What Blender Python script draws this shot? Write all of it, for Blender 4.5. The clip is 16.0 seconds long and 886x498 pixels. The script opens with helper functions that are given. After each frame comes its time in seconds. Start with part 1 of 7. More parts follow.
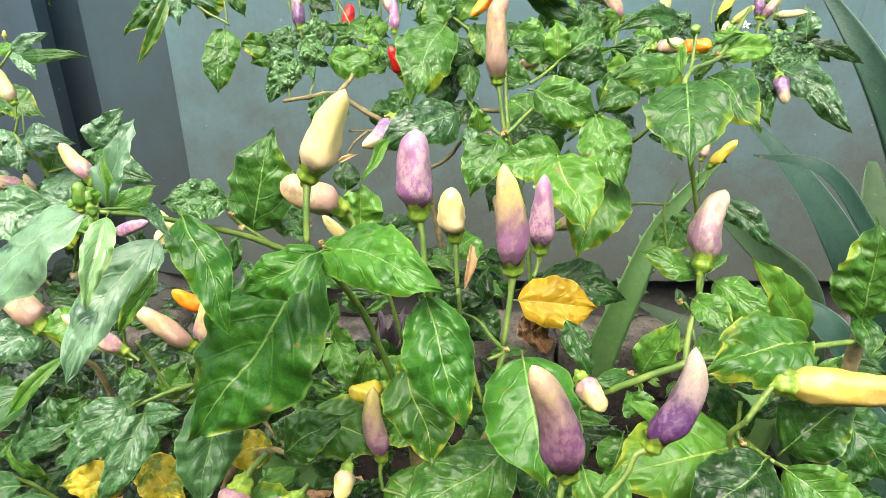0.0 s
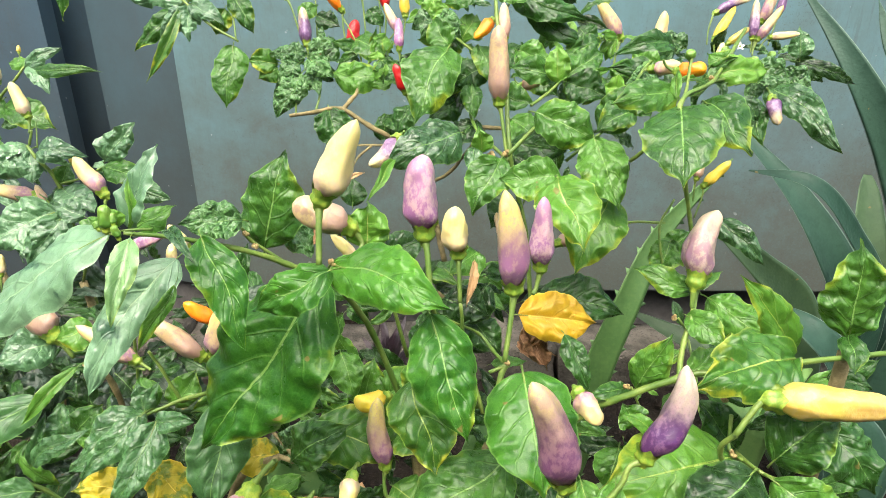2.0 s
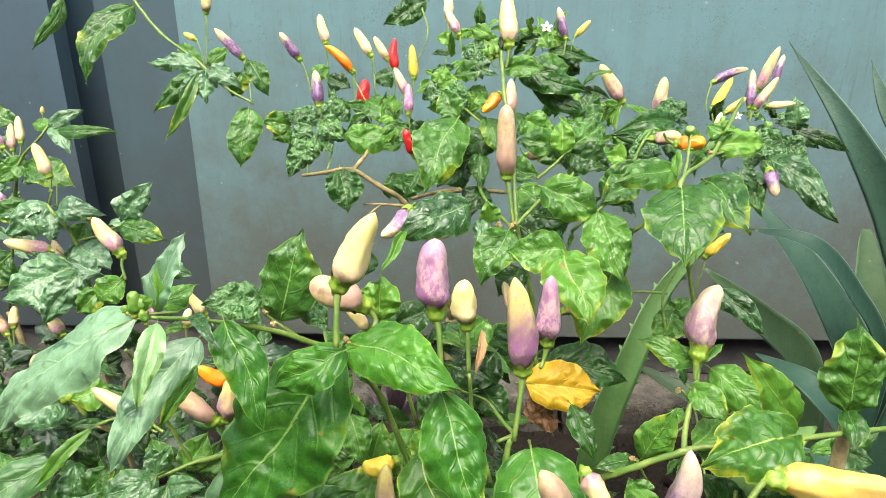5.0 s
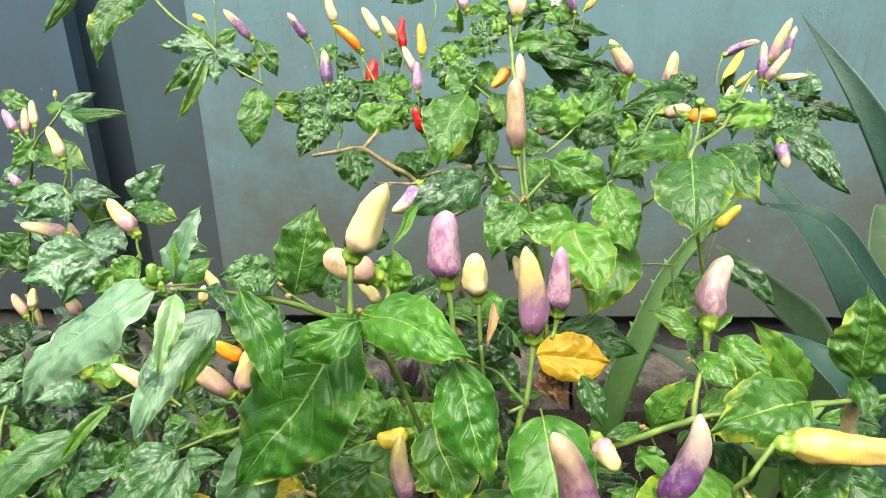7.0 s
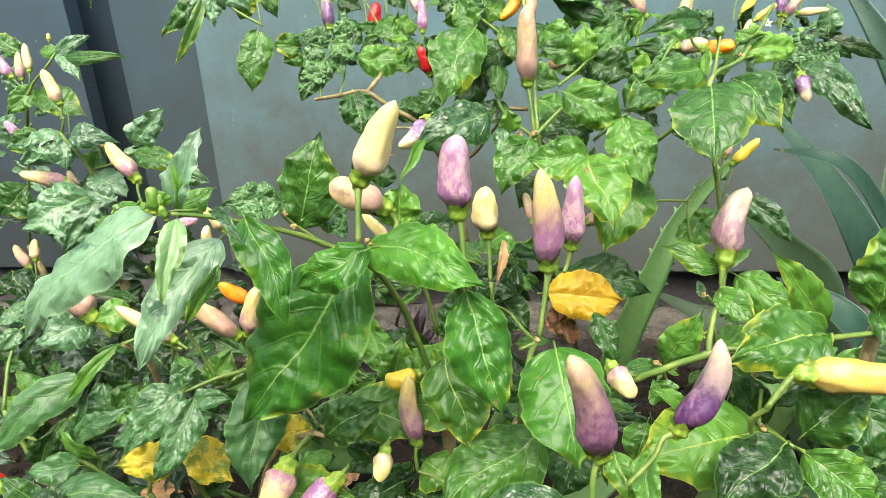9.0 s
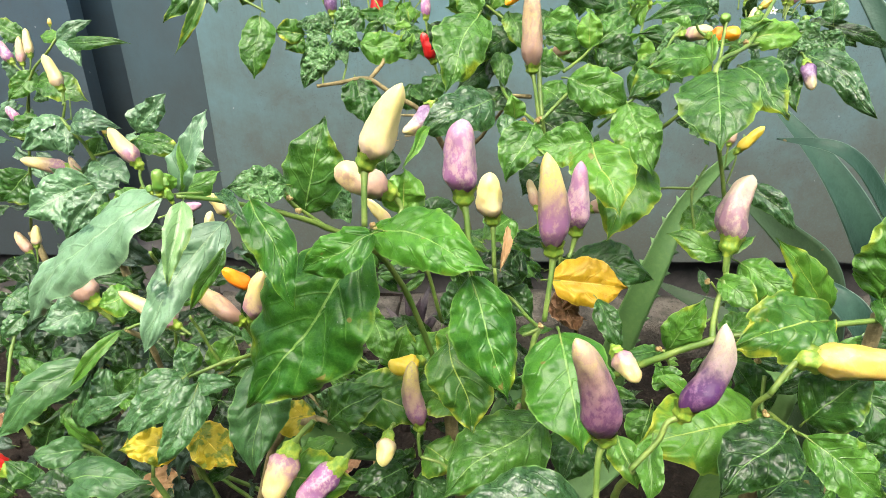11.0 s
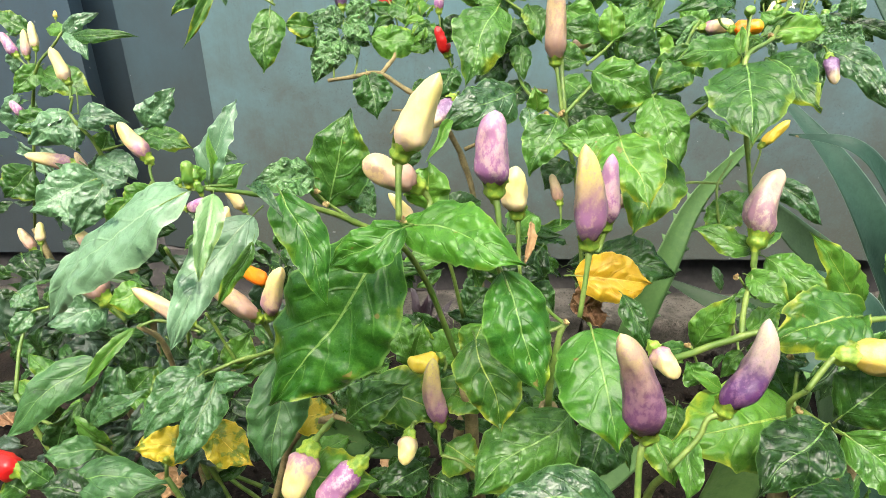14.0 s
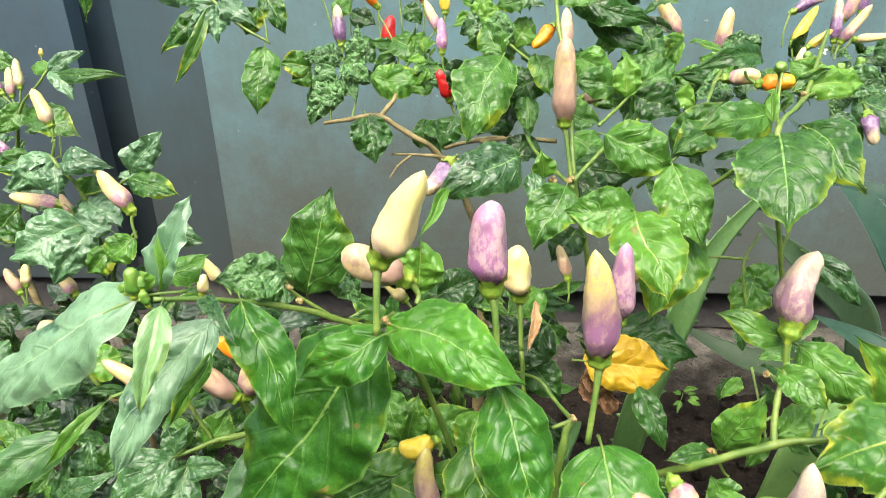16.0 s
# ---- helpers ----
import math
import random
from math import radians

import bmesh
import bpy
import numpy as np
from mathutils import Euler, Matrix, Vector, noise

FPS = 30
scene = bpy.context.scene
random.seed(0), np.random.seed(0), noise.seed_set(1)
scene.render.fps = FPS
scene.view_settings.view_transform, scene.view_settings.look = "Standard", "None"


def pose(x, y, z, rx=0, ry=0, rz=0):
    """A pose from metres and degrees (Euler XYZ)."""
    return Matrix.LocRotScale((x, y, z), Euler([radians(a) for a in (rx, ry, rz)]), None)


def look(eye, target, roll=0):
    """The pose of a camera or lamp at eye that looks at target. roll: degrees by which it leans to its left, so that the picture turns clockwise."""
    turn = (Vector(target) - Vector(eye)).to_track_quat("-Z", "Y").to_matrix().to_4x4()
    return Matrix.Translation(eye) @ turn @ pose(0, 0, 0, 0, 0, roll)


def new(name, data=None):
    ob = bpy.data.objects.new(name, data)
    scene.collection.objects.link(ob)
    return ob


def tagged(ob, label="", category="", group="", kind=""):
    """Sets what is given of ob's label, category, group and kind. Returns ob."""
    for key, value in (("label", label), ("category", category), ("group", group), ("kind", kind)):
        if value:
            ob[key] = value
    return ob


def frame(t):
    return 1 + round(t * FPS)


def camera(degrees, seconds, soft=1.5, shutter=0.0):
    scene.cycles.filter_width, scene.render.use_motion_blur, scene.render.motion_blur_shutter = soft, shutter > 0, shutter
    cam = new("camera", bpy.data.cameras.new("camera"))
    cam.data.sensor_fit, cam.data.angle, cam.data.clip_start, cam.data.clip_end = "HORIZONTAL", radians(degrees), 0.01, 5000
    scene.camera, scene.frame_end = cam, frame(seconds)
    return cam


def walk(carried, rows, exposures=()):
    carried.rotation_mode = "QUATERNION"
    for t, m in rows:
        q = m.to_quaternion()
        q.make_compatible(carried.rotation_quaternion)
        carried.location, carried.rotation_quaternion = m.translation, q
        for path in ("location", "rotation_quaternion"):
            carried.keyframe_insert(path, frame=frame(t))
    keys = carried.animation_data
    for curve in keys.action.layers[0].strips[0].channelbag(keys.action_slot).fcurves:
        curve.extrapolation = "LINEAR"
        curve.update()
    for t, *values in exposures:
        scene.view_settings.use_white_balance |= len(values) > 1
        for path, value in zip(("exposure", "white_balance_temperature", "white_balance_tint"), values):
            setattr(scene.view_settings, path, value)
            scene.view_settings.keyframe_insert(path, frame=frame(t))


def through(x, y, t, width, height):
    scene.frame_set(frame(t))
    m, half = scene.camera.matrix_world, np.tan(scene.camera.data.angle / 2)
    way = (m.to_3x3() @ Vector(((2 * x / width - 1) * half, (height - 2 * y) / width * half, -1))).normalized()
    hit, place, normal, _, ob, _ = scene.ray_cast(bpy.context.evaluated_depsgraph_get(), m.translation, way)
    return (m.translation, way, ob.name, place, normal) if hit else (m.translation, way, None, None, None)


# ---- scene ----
cam = camera(70.9, 16.0, soft=0.5, shutter=0.2)
METRES, EYE, TILT, LEAN, TURN = 0.2, 0.72, -24.0, 0.0, 0.0
ROWS = [
    (0.0, 0.0, 0.0, 0.0, 0.0, 0.0, -0.0),
    (0.5, -0.0072, -0.0197, 0.0216, 0.29, 0.33, -0.2),
    (1.0, -0.0051, -0.0702, 0.0437, -0.12, 1.15, -0.24),
    (1.5, -0.0055, -0.0884, 0.0501, -0.1, 1.61, -0.17),
    (2.0, -0.012, -0.0754, 0.0359, -0.02, 0.48, -0.35),
    (2.5, -0.0161, -0.08, 0.0262, 0.26, 0.06, -0.29),
    (3.0, -0.0163, -0.0866, 0.0356, 0.23, 0.26, -0.29),
    (3.5, -0.0134, -0.1145, 0.08, 0.02, 2.25, -0.17),
    (4.0, -0.0204, -0.1308, 0.1335, -0.03, 3.75, -0.65),
    (6.5, -0.0478, -0.1753, 0.1492, 0.84, 3.62, -0.39),
    (7.0, -0.0405, -0.1679, 0.1178, 1.12, 2.28, -0.17),
    (7.5, -0.0418, -0.1491, 0.073, 1.35, 1.08, -0.03),
    (8.0, -0.0423, -0.1301, 0.0472, 1.42, 0.32, 0.22),
    (8.5, -0.0522, -0.1252, 0.0348, 1.47, -0.19, 0.19),
    (9.0, -0.0625, -0.1088, 0.0214, 1.36, -0.99, 0.07),
    (11.5, -0.0906, -0.1107, 0.0036, 1.2, -1.81, -0.28),
    (12.0, -0.1163, -0.1202, 0.0199, 0.75, -1.28, -0.26),
    (12.5, -0.1464, -0.1234, 0.0125, 1.11, -1.6, -0.2),
    (13.0, -0.1555, -0.0998, 0.0052, 0.79, -1.76, -0.2),
    (13.5, -0.1625, -0.0887, 0.0002, 0.86, -1.86, -0.16),
    (14.0, -0.1751, -0.0789, -0.0072, 0.78, -1.96, -0.19),
    (14.5, -0.1838, -0.0659, -0.0105, 0.52, -1.84, -0.19),
    (15.0, -0.1772, -0.0494, -0.0097, 0.72, -1.93, -0.08),
    (15.5, -0.1633, -0.0255, 0.0509, 0.78, -1.16, -0.29),
    (16.0, -0.1273, 0.1315, 0.2079, 1.89, -1.13, -0.76),
]
walk(cam, [(t, pose(0, 0, EYE, TILT, LEAN, TURN) @ pose(METRES * x, METRES * y, METRES * z, 90 + pitch, roll, yaw)) for t, x, y, z, yaw, pitch, roll in ROWS])

# ---- world, sun ----
world = bpy.data.worlds.new("overcast_sky")
scene.world = world
world.use_nodes = True
wn = world.node_tree.nodes
sky = wn.new("ShaderNodeTexSky")
sky.sky_type = 'NISHITA'
sky.sun_disc = False
sky.sun_elevation, sky.sun_rotation = radians(62), radians(200)
sky.air_density, sky.dust_density, sky.ozone_density = 0.7, 7.0, 1.0
wn["Background"].inputs["Strength"].default_value = 0.15
world.node_tree.links.new(sky.outputs[0], wn["Background"].inputs["Color"])
sun = new("sun", bpy.data.lights.new("sun", 'SUN'))
sun.data.energy, sun.data.angle, sun.data.color = 0.9, radians(50), (1.0, 0.97, 0.92)
sun.matrix_world = look((0.6, -1.7, 3.4), (0, 0, 0))
scene.view_settings.exposure = 1.62


# ---- materials ----
class Nodes:
    """Short hand for wiring a node material."""

    def __init__(self, name):
        self.mat = bpy.data.materials.new(name)
        self.mat.use_nodes = True
        self.tree = self.mat.node_tree
        self.bsdf = self.tree.nodes["Principled BSDF"]
        self.out = self.tree.nodes["Material Output"]

    def add(self, kind, **values):
        node = self.tree.nodes.new(kind)
        for key, value in values.items():
            node.inputs[key.replace("_", " ")].default_value = value
        return node

    def link(self, a, b):
        self.tree.links.new(a, b)

    def math(self, op, a, b=None, c=None, clamp=False):
        node = self.tree.nodes.new("ShaderNodeMath")
        node.operation, node.use_clamp = op, clamp
        for k, v in enumerate((a, b, c)):
            if v is None:
                continue
            if isinstance(v, (int, float)):
                node.inputs[k].default_value = v
            else:
                self.link(v, node.inputs[k])
        return node.outputs[0]

    def noise(self, scale, detail=3.0, rough=0.55, vector=None):
        node = self.add("ShaderNodeTexNoise", Scale=scale, Detail=detail, Roughness=rough)
        if vector is not None:
            self.link(vector, node.inputs["Vector"])
        return node.outputs["Fac"]

    def mix(self, fac, a, b):
        node = self.tree.nodes.new("ShaderNodeMix")
        node.data_type = 'RGBA'
        for k, v in ((0, fac), (6, a), (7, b)):
            if isinstance(v, (int, float)):
                node.inputs[k].default_value = v
            elif isinstance(v, tuple):
                node.inputs[k].default_value = (*v, 1)
            else:
                self.link(v, node.inputs[k])
        return node.outputs[2]

    def step(self, x, lo, hi):
        node = self.tree.nodes.new("ShaderNodeMapRange")
        node.interpolation_type = 'SMOOTHSTEP'
        self.link(x, node.inputs[0])
        node.inputs[1].default_value, node.inputs[2].default_value = lo, hi
        return node.outputs[0]

    def bump(self, height, strength, distance):
        node = self.add("ShaderNodeBump", Strength=strength, Distance=distance)
        self.link(height, node.inputs["Height"])
        self.link(node.outputs[0], self.bsdf.inputs["Normal"])
        return node

    def geo(self):
        return self.tree.nodes.new("ShaderNodeTexCoord").outputs["Object"]

    def rand(self):
        return self.tree.nodes.new("ShaderNodeObjectInfo").outputs["Random"]


def leaf_material(name, dark, light, margin=None, margin_at=0.68, rough=0.36, vein=(0.17, 0.32, 0.08), spots=None, through=0.2, sheen=0.5, veins=0.75, pucker=1.0, quilt=0.3, coat=0.0, mesh=420.0, lace=0.0):
    """Leaf blade: pale midrib and faint arching side veins by UV, mottled green, puckered waxy skin, some light passing through."""
    n = Nodes(name)
    uv = n.tree.nodes.new("ShaderNodeUVMap")
    sep = n.tree.nodes.new("ShaderNodeSeparateXYZ")
    n.link(uv.outputs[0], sep.inputs[0])
    rnd = n.rand()
    shift = n.tree.nodes.new("ShaderNodeCombineXYZ")
    n.link(n.math('MULTIPLY', rnd, 7.0), shift.inputs[0])
    moved = n.tree.nodes.new("ShaderNodeVectorMath")
    n.link(n.geo(), moved.inputs[0])
    n.link(shift.outputs[0], moved.inputs[1])
    pos = moved.outputs[0]
    big, mid, fine = n.noise(42, 3, 0.6, pos), n.noise(170, 3, 0.55, pos), n.noise(620, 3, 0.6, pos)
    across = n.math('ABSOLUTE', n.math('MULTIPLY', n.math('SUBTRACT', sep.outputs[0], 0.5), 2.0))
    along = sep.outputs[1]
    tone = n.math('ADD', big, n.math('MULTIPLY', n.math('SUBTRACT', rnd, 0.5), 0.7))
    col = n.mix(n.step(tone, 0.15, 0.9), dark, light)
    # darker raised cells, lighter along the net between them
    col = n.mix(n.math('MULTIPLY', n.step(mid, 0.42, 0.68), 0.4), col, light)
    col = n.mix(n.math('MULTIPLY', n.step(n.noise(95, 2, 0.5, pos), 0.55, 0.68), 0.55), col, dark)
    if margin:
        reach = n.math('ADD', across, n.math('MULTIPLY', n.math('SUBTRACT', big, 0.5), 2.4))
        reach = n.math('ADD', reach, n.math('MULTIPLY', n.math('SUBTRACT', mid, 0.5), 0.6))
        reach = n.math('ADD', reach, n.math('MULTIPLY', n.math('SUBTRACT', along, 0.45), 0.6))
        col = n.mix(n.step(reach, margin_at + 0.05, margin_at + 0.75), col, margin)
    # side veins run forward from the midrib in arcs, thinning to the margin
    arc = n.math('MULTIPLY', n.math('POWER', across, 1.35), 2.0)
    lane = n.math('SUBTRACT', n.math('MULTIPLY', along, 6.0), arc)
    lane = n.math('ABSOLUTE', n.math('SUBTRACT', n.math('FRACT', n.math('ADD', lane, 8.0)), 0.5))
    side_w = n.math('MULTIPLY_ADD', across, -0.024, 0.04)
    side = n.math('SUBTRACT', 1.0, n.step(n.math('DIVIDE', lane, side_w), 0.25, 1.0))
    side = n.math('MULTIPLY', side, n.math('SUBTRACT', 1.0, n.step(across, 0.5, 0.92)))
    groove = n.math('SUBTRACT', 1.0, n.step(lane, 0.0, 0.10))
    groove = n.math('MULTIPLY', groove, n.math('SUBTRACT', 1.0, n.step(across, 0.55, 0.95)))
    rib_w = n.math('MULTIPLY_ADD', sep.outputs[1], -0.026, 0.040)
    rib = n.math('SUBTRACT', 1.0, n.step(n.math('DIVIDE', across, rib_w), 0.45, 1.0))
    valley = n.math('SUBTRACT', 1.0, n.step(across, 0.0, 0.16))
    col = n.mix(n.math('MULTIPLY', side, 0.42 * veins), col, vein)
    col = n.mix(n.math('MULTIPLY', rib, min(1.0, 1.25 * veins)), col, vein)
    col = n.mix(n.math('MULTIPLY', n.step(across, 0.94, 0.98), 0.5), col, tuple(min(1.0, 1.2 * c) for c in vein))
    if spots:
        col = n.mix(n.step(n.noise(spots[1], 3, 0.6, pos), spots[2], spots[2] + 0.08), col, spots[0])
    # net of the finest veins, pale specks and rare brown scars
    cells = n.add("ShaderNodeTexVoronoi", Scale=mesh, Randomness=1.0)
    cells.feature = 'DISTANCE_TO_EDGE'
    n.link(pos, cells.inputs["Vector"])
    net = n.math('SUBTRACT', 1.0, n.step(cells.outputs["Distance"], 0.0, 0.14))
    col = n.mix(n.math('MULTIPLY', net, 0.12 * veins), col, vein)
    if lace:
        warp = n.add("ShaderNodeVectorMath")
        jit = n.add("ShaderNodeTexNoise", Scale=160.0, Detail=2.0)
        n.link(pos, jit.inputs["Vector"])
        warp.operation = 'MULTIPLY_ADD'
        n.link(jit.outputs["Color"], warp.inputs[0])
        warp.inputs[1].default_value = (0.006, 0.006, 0.006)
        n.link(pos, warp.inputs[2])
        web = n.add("ShaderNodeTexVoronoi", Scale=190.0, Randomness=1.0)
        web.feature = 'DISTANCE_TO_EDGE'
        n.link(warp.outputs[0], web.inputs["Vector"])
        col = n.mix(n.math('MULTIPLY', n.math('SUBTRACT', 1.0, n.step(web.outputs["Distance"], 0.02, 0.22)), 0.75 * lace), col, (0.17, 0.33, 0.12))
        col = n.mix(n.math('MULTIPLY', n.step(web.outputs["Distance"], 0.15, 0.5), 0.5 * lace), col, dark)
    col = n.mix(n.math('MULTIPLY', n.step(fine, 0.55, 0.65), 0.42), col, dark)
    col = n.mix(n.math('MULTIPLY', n.step(n.noise(330, 2, 0.5, pos), 0.72, 0.74), 0.34 * min(1.0, veins)), col, (0.45, 0.5, 0.42))
    scar = n.step(n.noise(85, 2, 0.5, pos), 0.745, 0.765)
    col = n.mix(n.math('MULTIPLY', scar, 0.7), col, (0.22, 0.15, 0.05))
    n.link(col, n.bsdf.inputs["Base Color"])
    n.link(n.math('MULTIPLY_ADD', mid, 0.3, rough - 0.15), n.bsdf.inputs["Roughness"])
    n.bsdf.inputs["Specular IOR Level"].default_value = sheen
    if coat:
        n.link(n.math('MULTIPLY', n.step(n.noise(55, 4, 0.65, pos), 0.25, 0.6), coat), n.bsdf.inputs["Coat Weight"])
    n.bsdf.inputs["Coat Roughness"].default_value = 0.42
    n.bsdf.inputs["Coat IOR"].default_value = 1.6
    height = n.math('SUBTRACT', n.math('MULTIPLY', mid, 0.28), n.math('MULTIPLY', net, 0.035 * veins))
    height = n.math('ADD', height, n.math('MULTIPLY', n.noise(95, 1, 0.4, pos), 0.55))
    height = n.math('SUBTRACT', height, n.math('MULTIPLY', groove, 0.36 * veins))
    height = n.math('SUBTRACT', height, n.math('MULTIPLY', valley, 0.75 * veins))
    height = n.math('ADD', height, n.math('MULTIPLY', rib, 0.18 * veins))
    height = n.math('ADD', height, n.math('MULTIPLY', fine, 0.11))
    if lace:
        height = n.math('ADD', height, n.math('MULTIPLY', n.step(web.outputs["Distance"], 0.0, 0.4), 1.5 * lace))
    if quilt:
        pads = n.add("ShaderNodeTexVoronoi", Scale=270.0, Randomness=1.0)
        pads.feature = 'SMOOTH_F1'
        n.link(pos, pads.inputs["Vector"])
        height = n.math('SUBTRACT', height, n.math('MULTIPLY', pads.outputs["Distance"], quilt))
    n.bump(height, 0.85, 0.0012 * pucker)
    glow = n.add("ShaderNodeBsdfTranslucent")
    n.link(n.mix(0.4, col, (0.26, 0.46, 0.03)), glow.inputs["Color"])
    both = n.add("ShaderNodeMixShader", Fac=through)
    n.link(n.bsdf.outputs[0], both.inputs[1])
    n.link(glow.outputs[0], both.inputs[2])
    n.link(both.outputs[0], n.out.inputs["Surface"])
    return n.mat


def fruit_material(name, low, high, turn=0.5, soft=0.2, mottle=(0.5, 0.3, 0.45), amount=0.5):
    """Pepper skin: one colour at the calyx end, another at the tip, broken by lengthwise streaks."""
    n = Nodes(name)
    uv = n.tree.nodes.new("ShaderNodeUVMap")
    sep = n.tree.nodes.new("ShaderNodeSeparateXYZ")
    n.link(uv.outputs[0], sep.inputs[0])
    pos = n.geo()
    stretch = n.add("ShaderNodeMapping")
    stretch.inputs["Scale"].default_value = (1, 1, 0.7)
    n.link(pos, stretch.inputs["Vector"])
    off = n.tree.nodes.new("ShaderNodeVectorMath")
    n.link(stretch.outputs[0], off.inputs[0])
    comb = n.tree.nodes.new("ShaderNodeCombineXYZ")
    n.link(n.rand(), comb.inputs[0])
    n.link(comb.outputs[0], off.inputs[1])
    big, mid, fine = n.noise(110, 2, 0.6, off.outputs[0]), n.noise(380, 4, 0.65, off.outputs[0]), n.noise(1300, 3, 0.6, off.outputs[0])
    level = n.math('ADD', sep.outputs[1], n.math('MULTIPLY', n.math('SUBTRACT', big, 0.5), 0.7))
    level = n.math('ADD', level, n.math('MULTIPLY', n.math('SUBTRACT', mid, 0.5), 0.4))
    col = n.mix(n.step(level, turn - soft, turn + soft), low, high)
    patch = n.math('MULTIPLY_ADD', mid, 0.6, n.math('MULTIPLY', big, 0.4))
    col = n.mix(n.math('MULTIPLY', n.step(patch, 0.46, 0.58), amount), col, mottle)
    col = n.mix(n.math('MULTIPLY', n.step(fine, 0.5, 0.7), 0.22), col, low)
    n.link(col, n.bsdf.inputs["Base Color"])
    n.link(n.math('MULTIPLY_ADD', mid, 0.3, 0.2), n.bsdf.inputs["Roughness"])
    n.bsdf.inputs["Subsurface Weight"].default_value = 0.25
    n.bsdf.inputs["Subsurface Radius"].default_value = (0.006, 0.004, 0.002)
    n.bump(n.math('ADD', n.math('MULTIPLY', big, 1.4), n.math('MULTIPLY_ADD', mid, 0.35, n.math('MULTIPLY', fine, 0.06))), 0.55, 0.0014)
    return n.mat


def rough_material(name, a, b, scale, fine_scale, rough=0.8, bump=0.5, depth=0.003, c=None, spec=0.4):
    n = Nodes(name)
    pos = n.geo()
    big, fine = n.noise(scale, 5, 0.6, pos), n.noise(fine_scale, 4, 0.65, pos)
    col = n.mix(n.step(big, 0.35, 0.65), a, b)
    if c:
        col = n.mix(n.step(fine, 0.52, 0.7), col, c)
    else:
        col = n.mix(n.math('MULTIPLY', n.step(fine, 0.4, 0.7), 0.5), col, a)
    n.link(col, n.bsdf.inputs["Base Color"])
    n.link(n.math('MULTIPLY_ADD', fine, 0.2, rough - 0.1), n.bsdf.inputs["Roughness"])
    n.bsdf.inputs["Specular IOR Level"].default_value = spec
    n.bump(n.math('ADD', big, fine), bump, depth)
    return n.mat


def paint_material(name, clean, dirt, mud_shade=(0.080, 0.086, 0.068)):
    """Weathered sheet paint: thin vertical rain runs, pepper-fine grime, and a low brown band of splashed dirt and
    painted plant shade.
    """
    n = Nodes(name)
    pos = n.geo()
    tall = n.add("ShaderNodeMapping")
    tall.inputs["Scale"].default_value = (1, 1, 0.09)
    n.link(pos, tall.inputs["Vector"])
    streak, runs, blot, fine = n.noise(26, 5, 0.65, tall.outputs[0]), n.noise(110, 4, 0.7, tall.outputs[0]), n.noise(4.5, 7, 0.72, pos), n.noise(240, 4, 0.7, pos)
    col = n.mix(n.math('MULTIPLY', n.step(streak, 0.38, 0.72), 0.45), clean, dirt)
    col = n.mix(n.math('MULTIPLY', n.step(blot, 0.36, 0.66), 0.45), col, dirt)
    col = n.mix(n.math('MULTIPLY', n.math('MULTIPLY', n.step(runs, 0.52, 0.68), n.step(blot, 0.42, 0.62)), 0.35), col, (0.07, 0.085, 0.085))
    # darker towards the ground: splashed dirt plus the plants' shade in one colour
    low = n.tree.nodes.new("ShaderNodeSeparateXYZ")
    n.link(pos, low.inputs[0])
    band_level = n.math('ADD', n.math('MULTIPLY', n.math('SUBTRACT', n.noise(7, 7, 0.75, pos), 0.5), 0.9), low.outputs[2])
    col = n.mix(n.math('MULTIPLY', n.math('SUBTRACT', 1.0, n.step(band_level, 0.12, 0.86)), 0.95), col, mud_shade)
    speck = n.step(n.noise(260, 5, 0.8, pos), 0.55, 0.63)
    col = n.mix(n.math('MULTIPLY', n.math('MULTIPLY', speck, n.step(n.noise(8, 5, 0.75, pos), 0.44, 0.62)), 0.6), col, (0.05, 0.055, 0.05))
    chips = n.step(n.noise(70, 2, 0.5, pos), 0.76, 0.78)
    col = n.mix(n.math('MULTIPLY', chips, 0.5), col, (0.4, 0.42, 0.42))
    col = n.mix(n.math('MULTIPLY', n.step(fine, 0.45, 0.75), 0.3), col, dirt)
    n.link(col, n.bsdf.inputs["Base Color"])
    n.link(n.math('MULTIPLY_ADD', blot, 0.25, 0.42), n.bsdf.inputs["Roughness"])
    n.bump(n.math('ADD', blot, n.math('MULTIPLY', fine, 0.12)), 0.25, 0.004)
    return n.mat


